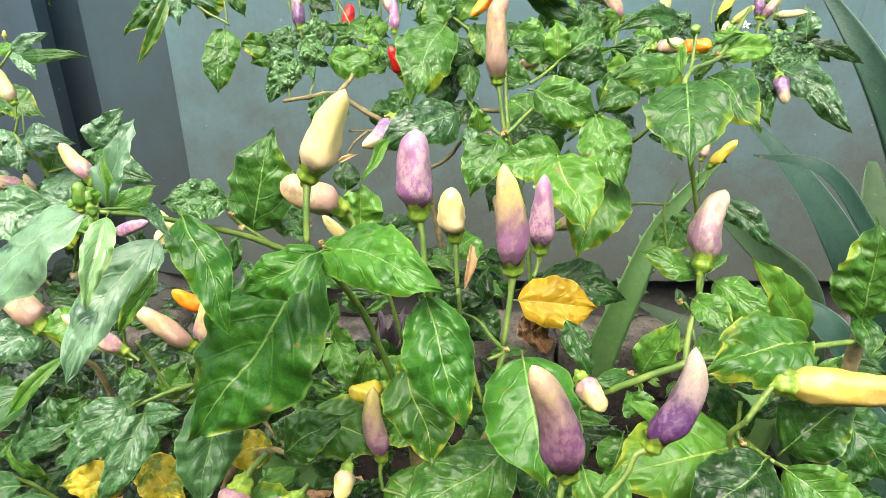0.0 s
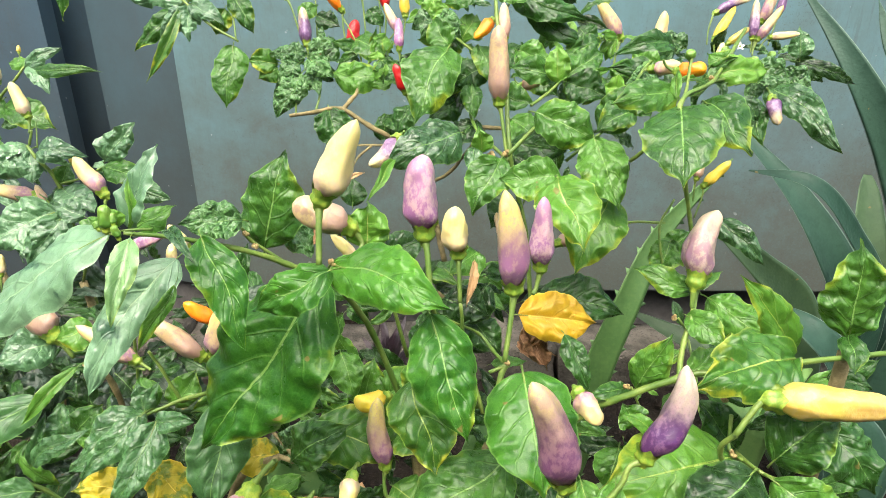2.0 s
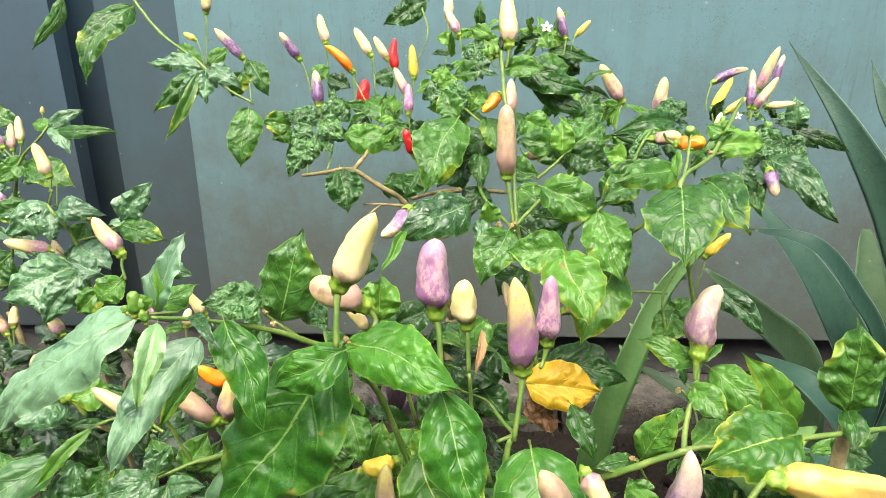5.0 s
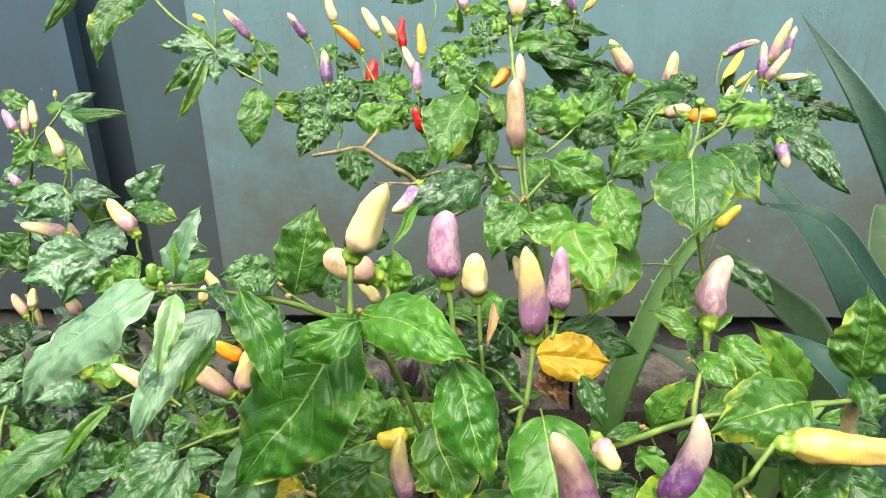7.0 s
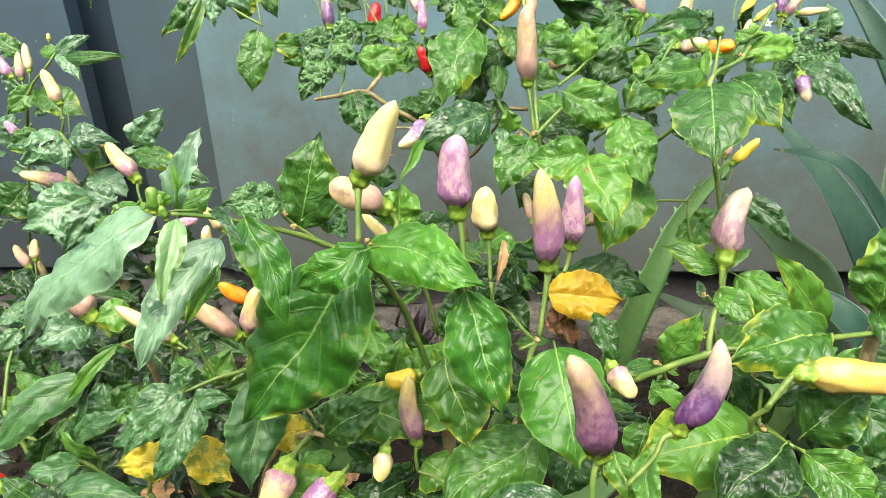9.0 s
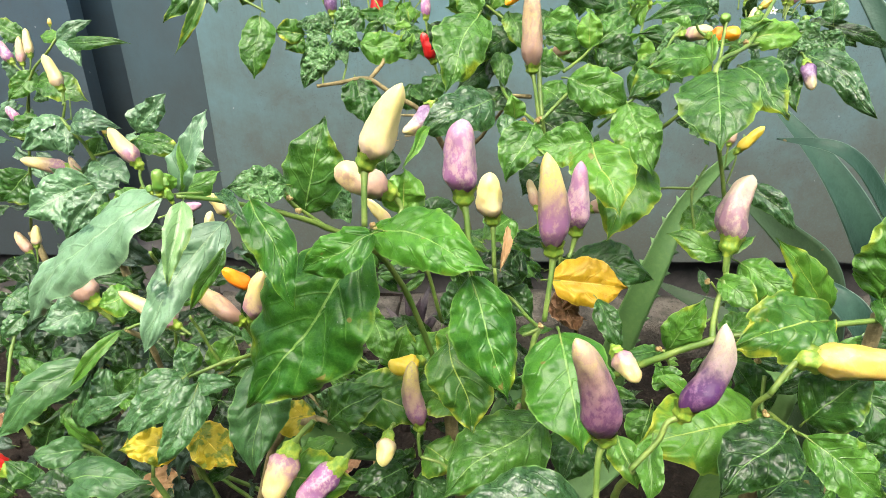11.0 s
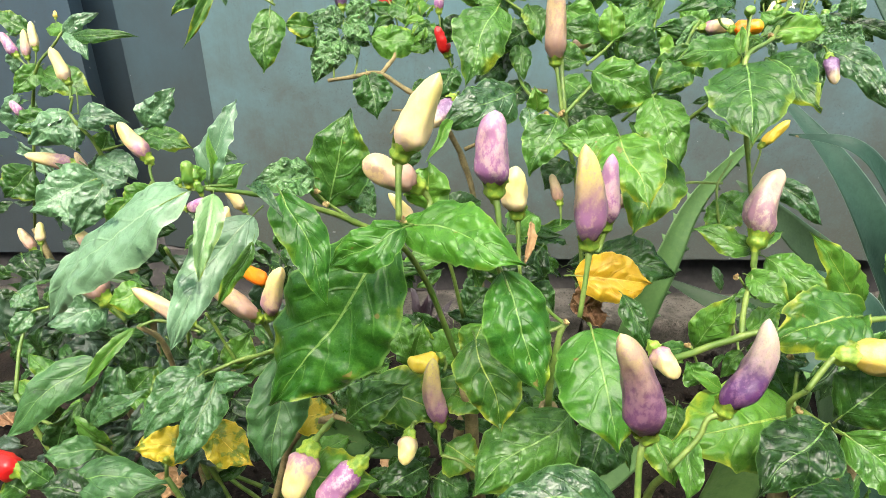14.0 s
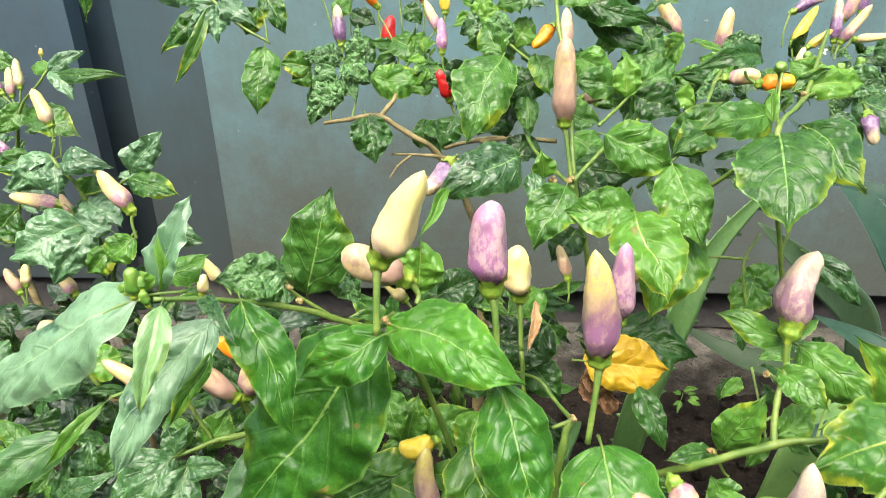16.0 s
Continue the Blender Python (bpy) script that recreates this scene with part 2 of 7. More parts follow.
LEAF = {
    "k": leaf_material("leaf_glossy_green", (0.021, 0.108, 0.011), (0.078, 0.255, 0.019), margin=(0.30, 0.38, 0.02), margin_at=1.02, rough=0.33, sheen=0.36, through=0.17, veins=0.8, vein=(0.19, 0.35, 0.08), quilt=0.5),
    "g": leaf_material("leaf_green", (0.015, 0.072, 0.010), (0.084, 0.240, 0.024), margin=(0.30, 0.38, 0.02), margin_at=0.86, rough=0.31, sheen=0.45, quilt=0.6, pucker=1.25, through=0.22, veins=0.85, vein=(0.22, 0.40, 0.10), lace=0.08),
    # dark green, deepened so that its colour holds the shade between leaves
    "d": leaf_material("leaf_shade_dark_green", (0.003, 0.016, 0.003), (0.024, 0.090, 0.013), rough=0.30, through=0.12, sheen=0.40, quilt=0.6, pucker=1.2, veins=0.85, vein=(0.12, 0.24, 0.06), lace=0.06),
    "s": leaf_material("leaf_dull_green", (0.010, 0.046, 0.012), (0.048, 0.145, 0.038), rough=0.46, sheen=0.6, through=0.14, quilt=0.2),
    # pale base colour holds the sky's sheen on these leaves
    "w": leaf_material("leaf_sheen_pale", (0.075, 0.185, 0.082), (0.165, 0.32, 0.165), rough=0.42, sheen=0.7, through=0.14, pucker=1.0, coat=0.5, vein=(0.32, 0.50, 0.26), spots=((0.03, 0.105, 0.05), 62, 0.60)),
    "c": leaf_material("leaf_crinkled_green", (0.016, 0.075, 0.016), (0.105, 0.265, 0.068), rough=0.27, sheen=0.68, through=0.18, pucker=1.7, quilt=0.5, coat=0.1, lace=0.6),
    "b": leaf_material("leaf_waxy_green", (0.010, 0.050, 0.012), (0.058, 0.170, 0.050), rough=0.29, sheen=0.65, through=0.16, pucker=1.45, quilt=0.4, coat=0.15, lace=0.16),
    "f": leaf_material("leaf_blue_green", (0.018, 0.078, 0.026), (0.098, 0.235, 0.095), rough=0.36, sheen=0.75, through=0.16, pucker=1.3, quilt=0.4, coat=0.4, lace=0.2, vein=(0.24, 0.42, 0.18)),
    "u": leaf_material("leaf_pale_lime", (0.08, 0.21, 0.06), (0.17, 0.35, 0.11), margin=(0.30, 0.44, 0.06), margin_at=0.85, rough=0.42, sheen=0.7, through=0.2, coat=0.9, vein=(0.36, 0.54, 0.2)),
    "t": leaf_material("leaf_dry_tan", (0.42, 0.26, 0.12), (0.64, 0.44, 0.24), vein=(0.55, 0.36, 0.18), rough=0.75, sheen=0.2, through=0.12),
    "l": leaf_material("leaf_young_green", (0.06, 0.20, 0.02), (0.15, 0.36, 0.04), vein=(0.4, 0.5, 0.12), through=0.33),
    "m": leaf_material("leaf_yellowing_margin", (0.032, 0.122, 0.014), (0.088, 0.245, 0.022), margin=(0.40, 0.42, 0.025), margin_at=0.70, vein=(0.30, 0.42, 0.08), sheen=0.42, coat=0.1),
    "y": leaf_material("leaf_yellow", (0.42, 0.36, 0.02), (0.64, 0.50, 0.025), margin=(0.58, 0.34, 0.015), margin_at=0.75, vein=(0.8, 0.62, 0.08), spots=((0.16, 0.24, 0.02), 75, 0.50), rough=0.45, pucker=1.5, quilt=0.6),
    "o": leaf_material("leaf_orange_yellow", (0.52, 0.31, 0.012), (0.70, 0.48, 0.020), vein=(0.74, 0.58, 0.10), spots=((0.14, 0.05, 0.015), 52, 0.64), rough=0.45),
    "r": leaf_material("leaf_dry_brown", (0.10, 0.05, 0.025), (0.44, 0.25, 0.13), vein=(0.45, 0.3, 0.17), rough=0.75, pucker=2.0, sheen=0.2, through=0.1),
    "p": leaf_material("leaf_dark_maroon", (0.012, 0.008, 0.012), (0.03, 0.014, 0.022), vein=(0.04, 0.02, 0.03), rough=0.4, through=0.05),
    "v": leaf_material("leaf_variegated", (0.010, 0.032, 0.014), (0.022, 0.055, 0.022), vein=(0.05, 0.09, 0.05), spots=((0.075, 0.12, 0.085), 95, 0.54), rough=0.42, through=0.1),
}
FRUIT = {
    "cream": fruit_material("fruit_cream", (0.59, 0.45, 0.31), (0.69, 0.62, 0.22), 0.30, 0.32, (0.68, 0.57, 0.28), 0.5),
    "mauve": fruit_material("fruit_mauve", (0.29, 0.12, 0.26), (0.42, 0.23, 0.34), 0.5, 0.4, (0.58, 0.43, 0.40), 0.7),
    # cream tip, its colour whitened further to hold the glare there
    "purple": fruit_material("fruit_purple_cream_tip", (0.075, 0.025, 0.095), (0.68, 0.61, 0.40), 0.66, 0.40, (0.27, 0.15, 0.23), 0.45),
    "purplelong": fruit_material("fruit_purple_fading", (0.14, 0.06, 0.12), (0.56, 0.47, 0.19), 0.72, 0.34, (0.31, 0.18, 0.21), 0.55),
    "violet": fruit_material("fruit_violet_pale_tip", (0.15, 0.075, 0.17), (0.66, 0.57, 0.24), 0.66, 0.2, (0.40, 0.30, 0.38), 0.5),
    "rose": fruit_material("fruit_rose_mottled", (0.29, 0.17, 0.22), (0.60, 0.50, 0.31), 0.62, 0.42, (0.52, 0.42, 0.32), 0.75),
    "half": fruit_material("fruit_half_purple", (0.25, 0.12, 0.21), (0.66, 0.58, 0.15), 0.54, 0.36, (0.42, 0.29, 0.25), 0.6),
    "blush": fruit_material("fruit_blush", (0.34, 0.18, 0.24), (0.66, 0.56, 0.20), 0.40, 0.28, (0.56, 0.43, 0.25), 0.55),
    "tan": fruit_material("fruit_tan", (0.40, 0.26, 0.19), (0.57, 0.45, 0.22), 0.42, 0.34, (0.34, 0.21, 0.19), 0.6),
    "yellow": fruit_material("fruit_yellow", (0.58, 0.44, 0.08), (0.60, 0.42, 0.11), 0.5, 0.3, (0.60, 0.47, 0.20), 0.5),
    "lemon": fruit_material("fruit_lemon", (0.70, 0.52, 0.04), (0.74, 0.58, 0.05), 0.5, 0.3, (0.74, 0.60, 0.16), 0.4),
    "orange": fruit_material("fruit_orange", (0.85, 0.20, 0.01), (0.88, 0.36, 0.01), 0.6, 0.3, (0.88, 0.28, 0.01), 0.4),
    "green": fruit_material("fruit_green_bud", (0.07, 0.19, 0.02), (0.15, 0.29, 0.04), 0.5, 0.3, (0.19, 0.32, 0.05), 0.3),
    "red": fruit_material("fruit_red", (0.52, 0.012, 0.012), (0.46, 0.014, 0.014), 0.5, 0.3, (0.60, 0.03, 0.02), 0.4),
}
CALYX = rough_material("calyx_green", (0.13, 0.26, 0.025), (0.32, 0.41, 0.045), 260, 600, rough=0.45, bump=0.25, depth=0.0008, spec=0.5)
STEM = rough_material("stem_green", (0.085, 0.17, 0.025), (0.20, 0.28, 0.055), 60, 420, rough=0.45, bump=0.3, depth=0.0008, spec=0.5)
BARK = rough_material("stem_woody", (0.15, 0.125, 0.05), (0.32, 0.265, 0.12), 70, 500, rough=0.75, bump=0.6, depth=0.0015)
SCAR = rough_material("dry_tan_scar", (0.22, 0.14, 0.05), (0.52, 0.42, 0.18), 300, 900, rough=0.8, bump=0.6, depth=0.0008)
PETAL = rough_material("petal_white", (0.75, 0.75, 0.7), (0.8, 0.8, 0.68), 90, 400, rough=0.6, bump=0.1, depth=0.0004)
SUCC = leaf_material("succulent_blue_green", (0.018, 0.052, 0.033), (0.036, 0.084, 0.055), vein=(0.28, 0.38, 0.30), rough=0.5, veins=0.0, through=0.04, sheen=0.22)
ALOE = leaf_material("succulent_light_green", (0.08, 0.175, 0.048), (0.135, 0.25, 0.07), vein=(0.2, 0.36, 0.14), rough=0.5, veins=0.0, through=0.08, sheen=0.35)
OLIVE = leaf_material("succulent_olive", (0.028, 0.055, 0.022), (0.048, 0.082, 0.034), vein=(0.16, 0.26, 0.2), rough=0.55, veins=0.0, through=0.05, sheen=0.3)
SAGE = leaf_material("succulent_sage", (0.042, 0.088, 0.038), (0.066, 0.122, 0.050), vein=(0.16, 0.26, 0.2), rough=0.55, veins=0.0, through=0.05, sheen=0.3)
SOIL = rough_material("damp_soil", (0.008, 0.0065, 0.005), (0.022, 0.017, 0.012), 9, 120, rough=0.95, bump=1.0, depth=0.012, c=(0.036, 0.028, 0.021), spec=0.15)
STONE = rough_material("mossy_concrete", (0.045, 0.042, 0.033), (0.12, 0.110, 0.088), 22, 190, rough=0.9, bump=0.9, depth=0.006, c=(0.026, 0.028, 0.020), spec=0.25)
PLASTER = rough_material("grey_plaster", (0.20, 0.20, 0.19), (0.30, 0.29, 0.27), 4, 60, rough=0.9, bump=0.3)
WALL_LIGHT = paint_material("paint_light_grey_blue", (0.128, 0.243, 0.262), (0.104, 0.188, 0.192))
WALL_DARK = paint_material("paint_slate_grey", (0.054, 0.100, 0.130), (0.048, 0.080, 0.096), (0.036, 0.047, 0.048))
# base colour of the return, set darker than the light panel's
WALL_SIDE = paint_material("wall_return_grey", (0.056, 0.100, 0.116), (0.050, 0.086, 0.096), (0.043, 0.055, 0.052))
GAP = rough_material("shadowed_plinth", (0.06, 0.058, 0.055), (0.11, 0.105, 0.095), 12, 90, rough=0.95, bump=0.5)


# ---- building helpers ----
def part(name, bm, material, parent, label="", at=(0, 0, 0)):
    """One mesh object from a bmesh, under its thing; at is its place in the world."""
    me = bpy.data.meshes.new(name)
    bm.to_mesh(me)
    bm.free()
    for m in material if isinstance(material, (list, tuple)) else (material,):
        me.materials.append(m)
    me.shade_smooth()
    ob = new(name, me)
    home = Vector((0, 0, 0))
    if parent:
        ob.parent = parent
        up = parent
        while up:
            home += up.location
            up = up.parent
    ob.location = Vector(at) - home
    return tagged(ob, label)


def plain(name, bm, material, kind="structure", label="", category=""):
    ob = part(name, bm, material, None)
    ob.data.shade_flat()
    return tagged(ob, label, category, "", kind)


def thing(name, at, label, category, group=""):
    ob = new(name)
    ob.empty_display_size = 0.02
    ob.location = at
    return tagged(ob, label, category, group)


def smooth_line(pts, steps):
    """A soft curve through a few points."""
    pts = [Vector(p) for p in pts]
    if len(pts) == 2:
        return [pts[0].lerp(pts[1], i / steps) for i in range(steps + 1)]
    ext = [2 * pts[0] - pts[1], *pts, 2 * pts[-1] - pts[-2]]
    out = []
    for k in range(len(pts) - 1):
        a, b, c, d = ext[k:k + 4]
        for i in range(steps):
            t = i / steps
            out.append(0.5 * (2 * b + (c - a) * t + (2 * a - 5 * b + 4 * c - d) * t * t + (3 * b - a - 3 * c + d) * t ** 3))
    out.append(pts[-1])
    return out


def tube(bm, line, radii, sides=8, mat=0, cap=True):
    """Sweeps a ring along a line; radii one for each point."""
    rings, ref = [], None
    for i, p in enumerate(line):
        d = (line[min(i + 1, len(line) - 1)] - line[max(i - 1, 0)]).normalized()
        if ref is None:
            ref = d.orthogonal().normalized()
        ref = (ref - d * ref.dot(d)).normalized()
        other = d.cross(ref)
        rings.append([bm.verts.new(p + (ref * math.cos(a) + other * math.sin(a)) * radii[i]) for a in (2 * math.pi * k / sides for k in range(sides))])
    for r0, r1 in zip(rings, rings[1:]):
        for k in range(sides):
            f = bm.faces.new((r0[k], r0[(k + 1) % sides], r1[(k + 1) % sides], r1[k]))
            f.material_index = mat
    if cap:
        bm.faces.new(rings[0][::-1]).material_index = mat
        bm.faces.new(rings[-1]).material_index = mat
    return rings


def box(bm, lo, hi, bevel=0.0):
    made = bmesh.ops.create_cube(bm, size=1)["verts"]
    for v in made:
        v.co = Vector([l + (h - l) * (c + 0.5) for l, h, c in zip(lo, hi, v.co)])
    if bevel:
        edges = list({e for v in made for e in v.link_edges})
        bmesh.ops.bevel(bm, geom=edges, offset=bevel, segments=2, affect='EDGES')


def stem(plant, pts, r0, r1, woody=False, name="stem"):
    at = Vector(pts[0])
    line = [p - at for p in smooth_line(pts, 6)]
    bm = bmesh.new()
    n = len(line)
    radii = []
    for i in range(n):
        r = r0 + (r1 - r0) * i / (n - 1)
        radii.append((1.05 if woody else 0.82) * r * (1 + 0.10 * noise.noise(line[i] * 90 + at * 40) + (0.22 if i % 6 == 0 and 0 < i < n - 1 else 0)))
    for i in range(1, n - 1):
        line[i] = line[i] + Vector((noise.noise(at * 77 + line[i] * 60), noise.noise(at * 31 + line[i] * 60), 0)) * r0 * 0.5
    tube(bm, line, radii)
    return part(name, bm, BARK if woody else STEM, plant, at=at)


def blade_profile(u, shape):
    """Half width of a blade along its length, with a drawn-out tip."""
    if shape == "long":
        return (u ** 0.6) * (1 - u) ** 1.05 * 2.06
    if shape == "taper":
        if u < 0.3:
            return (1 - (1 - u / 0.3) ** 2.2) ** 0.7
        s = (u - 0.3) / 0.7
        return max((1 - s) ** 0.95 * (1 + 0.75 * s), 0.01) if s < 0.9 else max(1.675 * 0.1122 * (1 - s) / 0.1, 0.01)
    peak = 0.40 if shape == "heart" else 0.41
    if u < peak:
        return (1 - (1 - u / peak) ** 2.3) ** (0.55 if shape == "heart" else 0.68)
    s = min(1.0, (u - peak) / (0.955 - peak))
    drawn = 0.17 * (1 - u) / 0.12
    if shape == "heart":
        return max((1 - s ** 2.6) * (1 - 0.06 * s), min(drawn, 0.5))
    return max((1 - s ** 2.25) * (1 - 0.13 * s), min(drawn, 0.5))


def leaf(plant, base, tip, width, normal, kind="g", bend=0.08, side=0.0, shape="", fold=0.2, crinkle=1.0, rows=64, curl=0.25):
    """A pepper leaf from its stalk end to its tip: arched, folded along the midrib, bulging between the side veins, its rim waved."""
    base, tip, nrm = Vector(base), Vector(tip), Vector(normal)
    axis = tip - base
    size = axis.length
    ex = axis.normalized()
    nz = (nrm - ex * nrm.dot(ex)).normalized()
    es = nz.cross(ex)
    rng = random.Random(int(abs(base.x * 7919 + base.y * 104729 + base.z * 15485863 + tip.x * 3571) * 1000))
    ph, ph2, sway, twist = rng.random() * 6.28, rng.random() * 6.28, rng.uniform(-0.05, 0.05), rng.uniform(-0.5, 0.5)
    fold += rng.uniform(0.05, 0.38) if size < 0.052 else 0.04
    shape = shape or ("taper" if kind in "bcfwu" else "ovate")
    stretch = rng.uniform(0.78, 1.05)
    lobe, tuck = rng.uniform(-0.09, 0.09), rng.uniform(0.6, 1.5)
    bm = bmesh.new()
    uvl = bm.loops.layers.uv.new("UVMap")
    rows = int(max(20, min(rows, size / 0.0010)))
    cols = 2 * int(max(6, min(14 if rows > 30 else 8, width / 0.0022)))
    pock = 0.0009 * crinkle * min(1.0, width / 0.03)
    grid, tex = [], {}
    for i in range(rows + 1):
        u = 0.004 + 0.992 * i / rows
        arc = 4 * u * (1 - u)
        mid = axis * u + nz * (bend * size * arc) + es * ((side + sway * math.sin(u * 5 + ph)) * size * arc)
        half = 0.5 * width * blade_profile(u, shape) * (1 + 0.05 * math.sin(8 * u + ph2))
        line = []
        turn = twist * (u - 0.35)
        en, em = es * math.cos(turn) + nz * math.sin(turn), nz * math.cos(turn) - es * math.sin(turn)
        ends = min(1, 5 * (1 - u), 8 * u)
        for j in range(cols + 1):
            v = 2 * j / cols - 1
            a = abs(v)
            w = stretch * u + (0.08 if v > 0 else 0.0) + 0.045 * noise.noise(Vector((u * 5 + ph2, v * 2.2, ph)))
            bulge = abs(math.sin(math.pi * (6 * w - 2.0 * a ** 1.35 - 0.5))) ** 0.6 * (0.55 + 0.9 * noise.noise(Vector((u * 6 + ph, v * 3, ph2))))
            lift = half * (a * math.sin(fold) - 0.34 * tuck * a ** 2.4) + crinkle * 0.075 * width * bulge * a ** 0.45 * (1 - a ** 3) * ends
            rim = 0.055 * math.sin(10 * u + ph + (1.7 if v > 0 else 0)) + 0.045 * math.sin(23 * u + ph2 + (2.4 if v > 0 else 0)) + 0.022 * math.sin(47 * u + ph + v)
            lift += crinkle * rim * width * a * a
            q = Vector((u * size, v * half, 0)) * 95 + Vector((ph * 3, ph2, 0))
            lift += crinkle * 0.05 * width * noise.noise(Vector((u * 4 + ph, v * 2, ph2))) + pock * 2.4 * ends * abs(noise.noise(q)) + pock * 0.9 * ends * abs(noise.noise(q * 2.3))
            lift -= curl * size * max(0, u - 0.72) ** 2
            p = mid + en * (half * v * math.cos(fold) * (1 + lobe * v + 0.03 * math.sin(29 * u + ph + 2 * v) + 0.012 * math.sin(71 * u + ph2))) + em * lift
            vert = bm.verts.new(p)
            tex[vert] = (j / cols, w)
            line.append(vert)
        grid.append(line)
    for r0, r1 in zip(grid, grid[1:]):
        for j in range(cols):
            f = bm.faces.new((r0[j], r0[j + 1], r1[j + 1], r1[j]))
            for lp in f.loops:
                lp[uvl].uv = tex[lp.vert]
    foot = -ex * size * 0.09 - nz * size * 0.10
    rib = smooth_line([foot, Vector((0, 0, 0)), axis * 0.3 + nz * bend * size * 0.84 + es * side * size * 0.84 - nz * width * 0.012], 5)
    tube(bm, rib, [width * 0.018 * (1.15 - 0.85 * i / len(rib)) for i in range(len(rib))], 6, mat=1)
    return part("leaf", bm, (LEAF[kind], STEM), plant, at=base)


def pepper(plant, base, tip, diam, kind="cream", stalk=(), curve=0.0, full=0.4):
    """A small upright chili with its calyx and stalk."""
    base, tip = Vector(base), Vector(tip)
    axis = tip - base
    size = axis.length
    ex = axis.normalized()
    es = ex.cross(Vector((0, 1, -0.3)))
    es = es.normalized() if es.length > 0.05 else ex.orthogonal().normalized()
    bm = bmesh.new()
    uvl = bm.loops.layers.uv.new("UVMap")
    rows, sides, R = 28, 24, diam / 2
    tex, rings = {}, []
    other = ex.cross(es)
    ph = random.random() * 6.28
    for i in range(rows + 1):
        u = i / rows
        k = max(0, (u - 0.2) / 0.8)
        end = min(1.0, max(0, (u - 0.86 + 0.22 * full) / (0.14 + 0.22 * full)))
        r = R * (0.42 + 0.58 * math.sin(min(1, u / 0.25) * math.pi / 2)) * (1 - (1 - full) * 0.85 * k ** (1.2 + 0.8 * full)) * (1 - end ** (2.0 + full)) ** (0.8 - 0.35 * full)
        r = max(r, R * 0.02)
        mid = ex * (size * u) + es * (curve * size * 4 * u * (1 - u))
        ring = []
        for k in range(sides):
            a = 2 * math.pi * k / sides
            lump = 1 + 0.06 * math.sin(3 * a + ph + 2 * u) * (1 - 0.5 * u) + 0.20 * noise.noise(Vector((math.cos(a) * 1.2 + ph, math.sin(a) * 1.2, u * 2.6))) + 0.07 * noise.noise(Vector((math.cos(a) * 4 + ph, math.sin(a) * 4, u * 1.6))) + 0.09 * noise.noise(Vector((math.cos(a) * 3 + ph, math.sin(a) * 3, u * 7)))
            vert = bm.verts.new(mid + (es * math.cos(a) + other * math.sin(a)) * r * lump)
            tex[vert] = (k / sides, u)
            ring.append(vert)
        rings.append(ring)
    for r0, r1 in zip(rings, rings[1:]):
        for k in range(sides):
            bm.faces.new((r0[k], r0[(k + 1) % sides], r1[(k + 1) % sides], r1[k]))
    bm.faces.new(rings[0][::-1])
    bm.faces.new(rings[-1])
    for f in bm.faces:
        for lp in f.loops:
            lp[uvl].uv = tex[lp.vert]
    body = part("pepper", bm, FRUIT[kind], plant, FRUIT_WORDS[kind], at=base)
    # calyx: a ribbed cup with short teeth
    bm = bmesh.new()
    h = diam * random.Random(int(abs(base.x * 9973 + base.z * 7919) * 1000)).uniform(0.27, 0.36)
    rings = []
    for s, r in ((-1.45, 0.11), (-1.15, 0.14), (-0.92, 0.24), (-0.72, 0.30), (-0.5, 0.31), (-0.28, 0.285), (0.0, 0.32), (0.22, 0.36), (0.36, 0.39)):
        ring = []
        for k in range(20):
            a = 2 * math.pi * k / 20
            tooth = (0.42, 0.1, -0.12, 0.1)[k % 4] if s > 0.3 else 0
            rr = diam * r * (1 + (0.13 if s < 0.2 else 0.05) * math.cos(5 * a + ph)) * (0.95 if s < 0.3 else 1)
            ring.append(bm.verts.new(ex * (h * (s + tooth)) + (es * math.cos(a) + other * math.sin(a)) * rr))
        rings.append(ring)
    for r0, r1 in zip(rings, rings[1:]):
        for k in range(20):
            bm.faces.new((r0[k], r0[(k + 1) % 20], r1[(k + 1) % 20], r1[k]))
    part("calyx", bm, CALYX, body, at=base)
    if stalk:
        pts = [-ex * h * 0.8] + [Vector(p) - base for p in stalk]
        if len(pts) == 2:
            pts.insert(1, (pts[0] + pts[1]) / 2 - ex * h * 0.6)
        line = smooth_line(pts, 6)
        bm = bmesh.new()
        tube(bm, line, [diam * (0.13 - 0.045 * min(1, i / 5)) for i in range(len(line))], 8)
        part("stalk", bm, STEM, body, at=base)
    return body


FRUIT_WORDS = {
    "cream": "cream chili", "mauve": "pink-purple mottled chili", "purple": "dark purple chili with cream tip",
    "purplelong": "purple chili fading to tan tip", "violet": "violet chili with pale tip", "rose": "rose mottled chili with cream tip", "half": "chili purple below, yellow towards tip", "blush": "cream chili blushed with mauve", "tan": "tan chili",
    "yellow": "glossy pale yellow chili", "lemon": "bright lemon yellow chili", "orange": "ripe orange chili", "red": "ripe red chili", "green": "tiny green unripe chili",
}


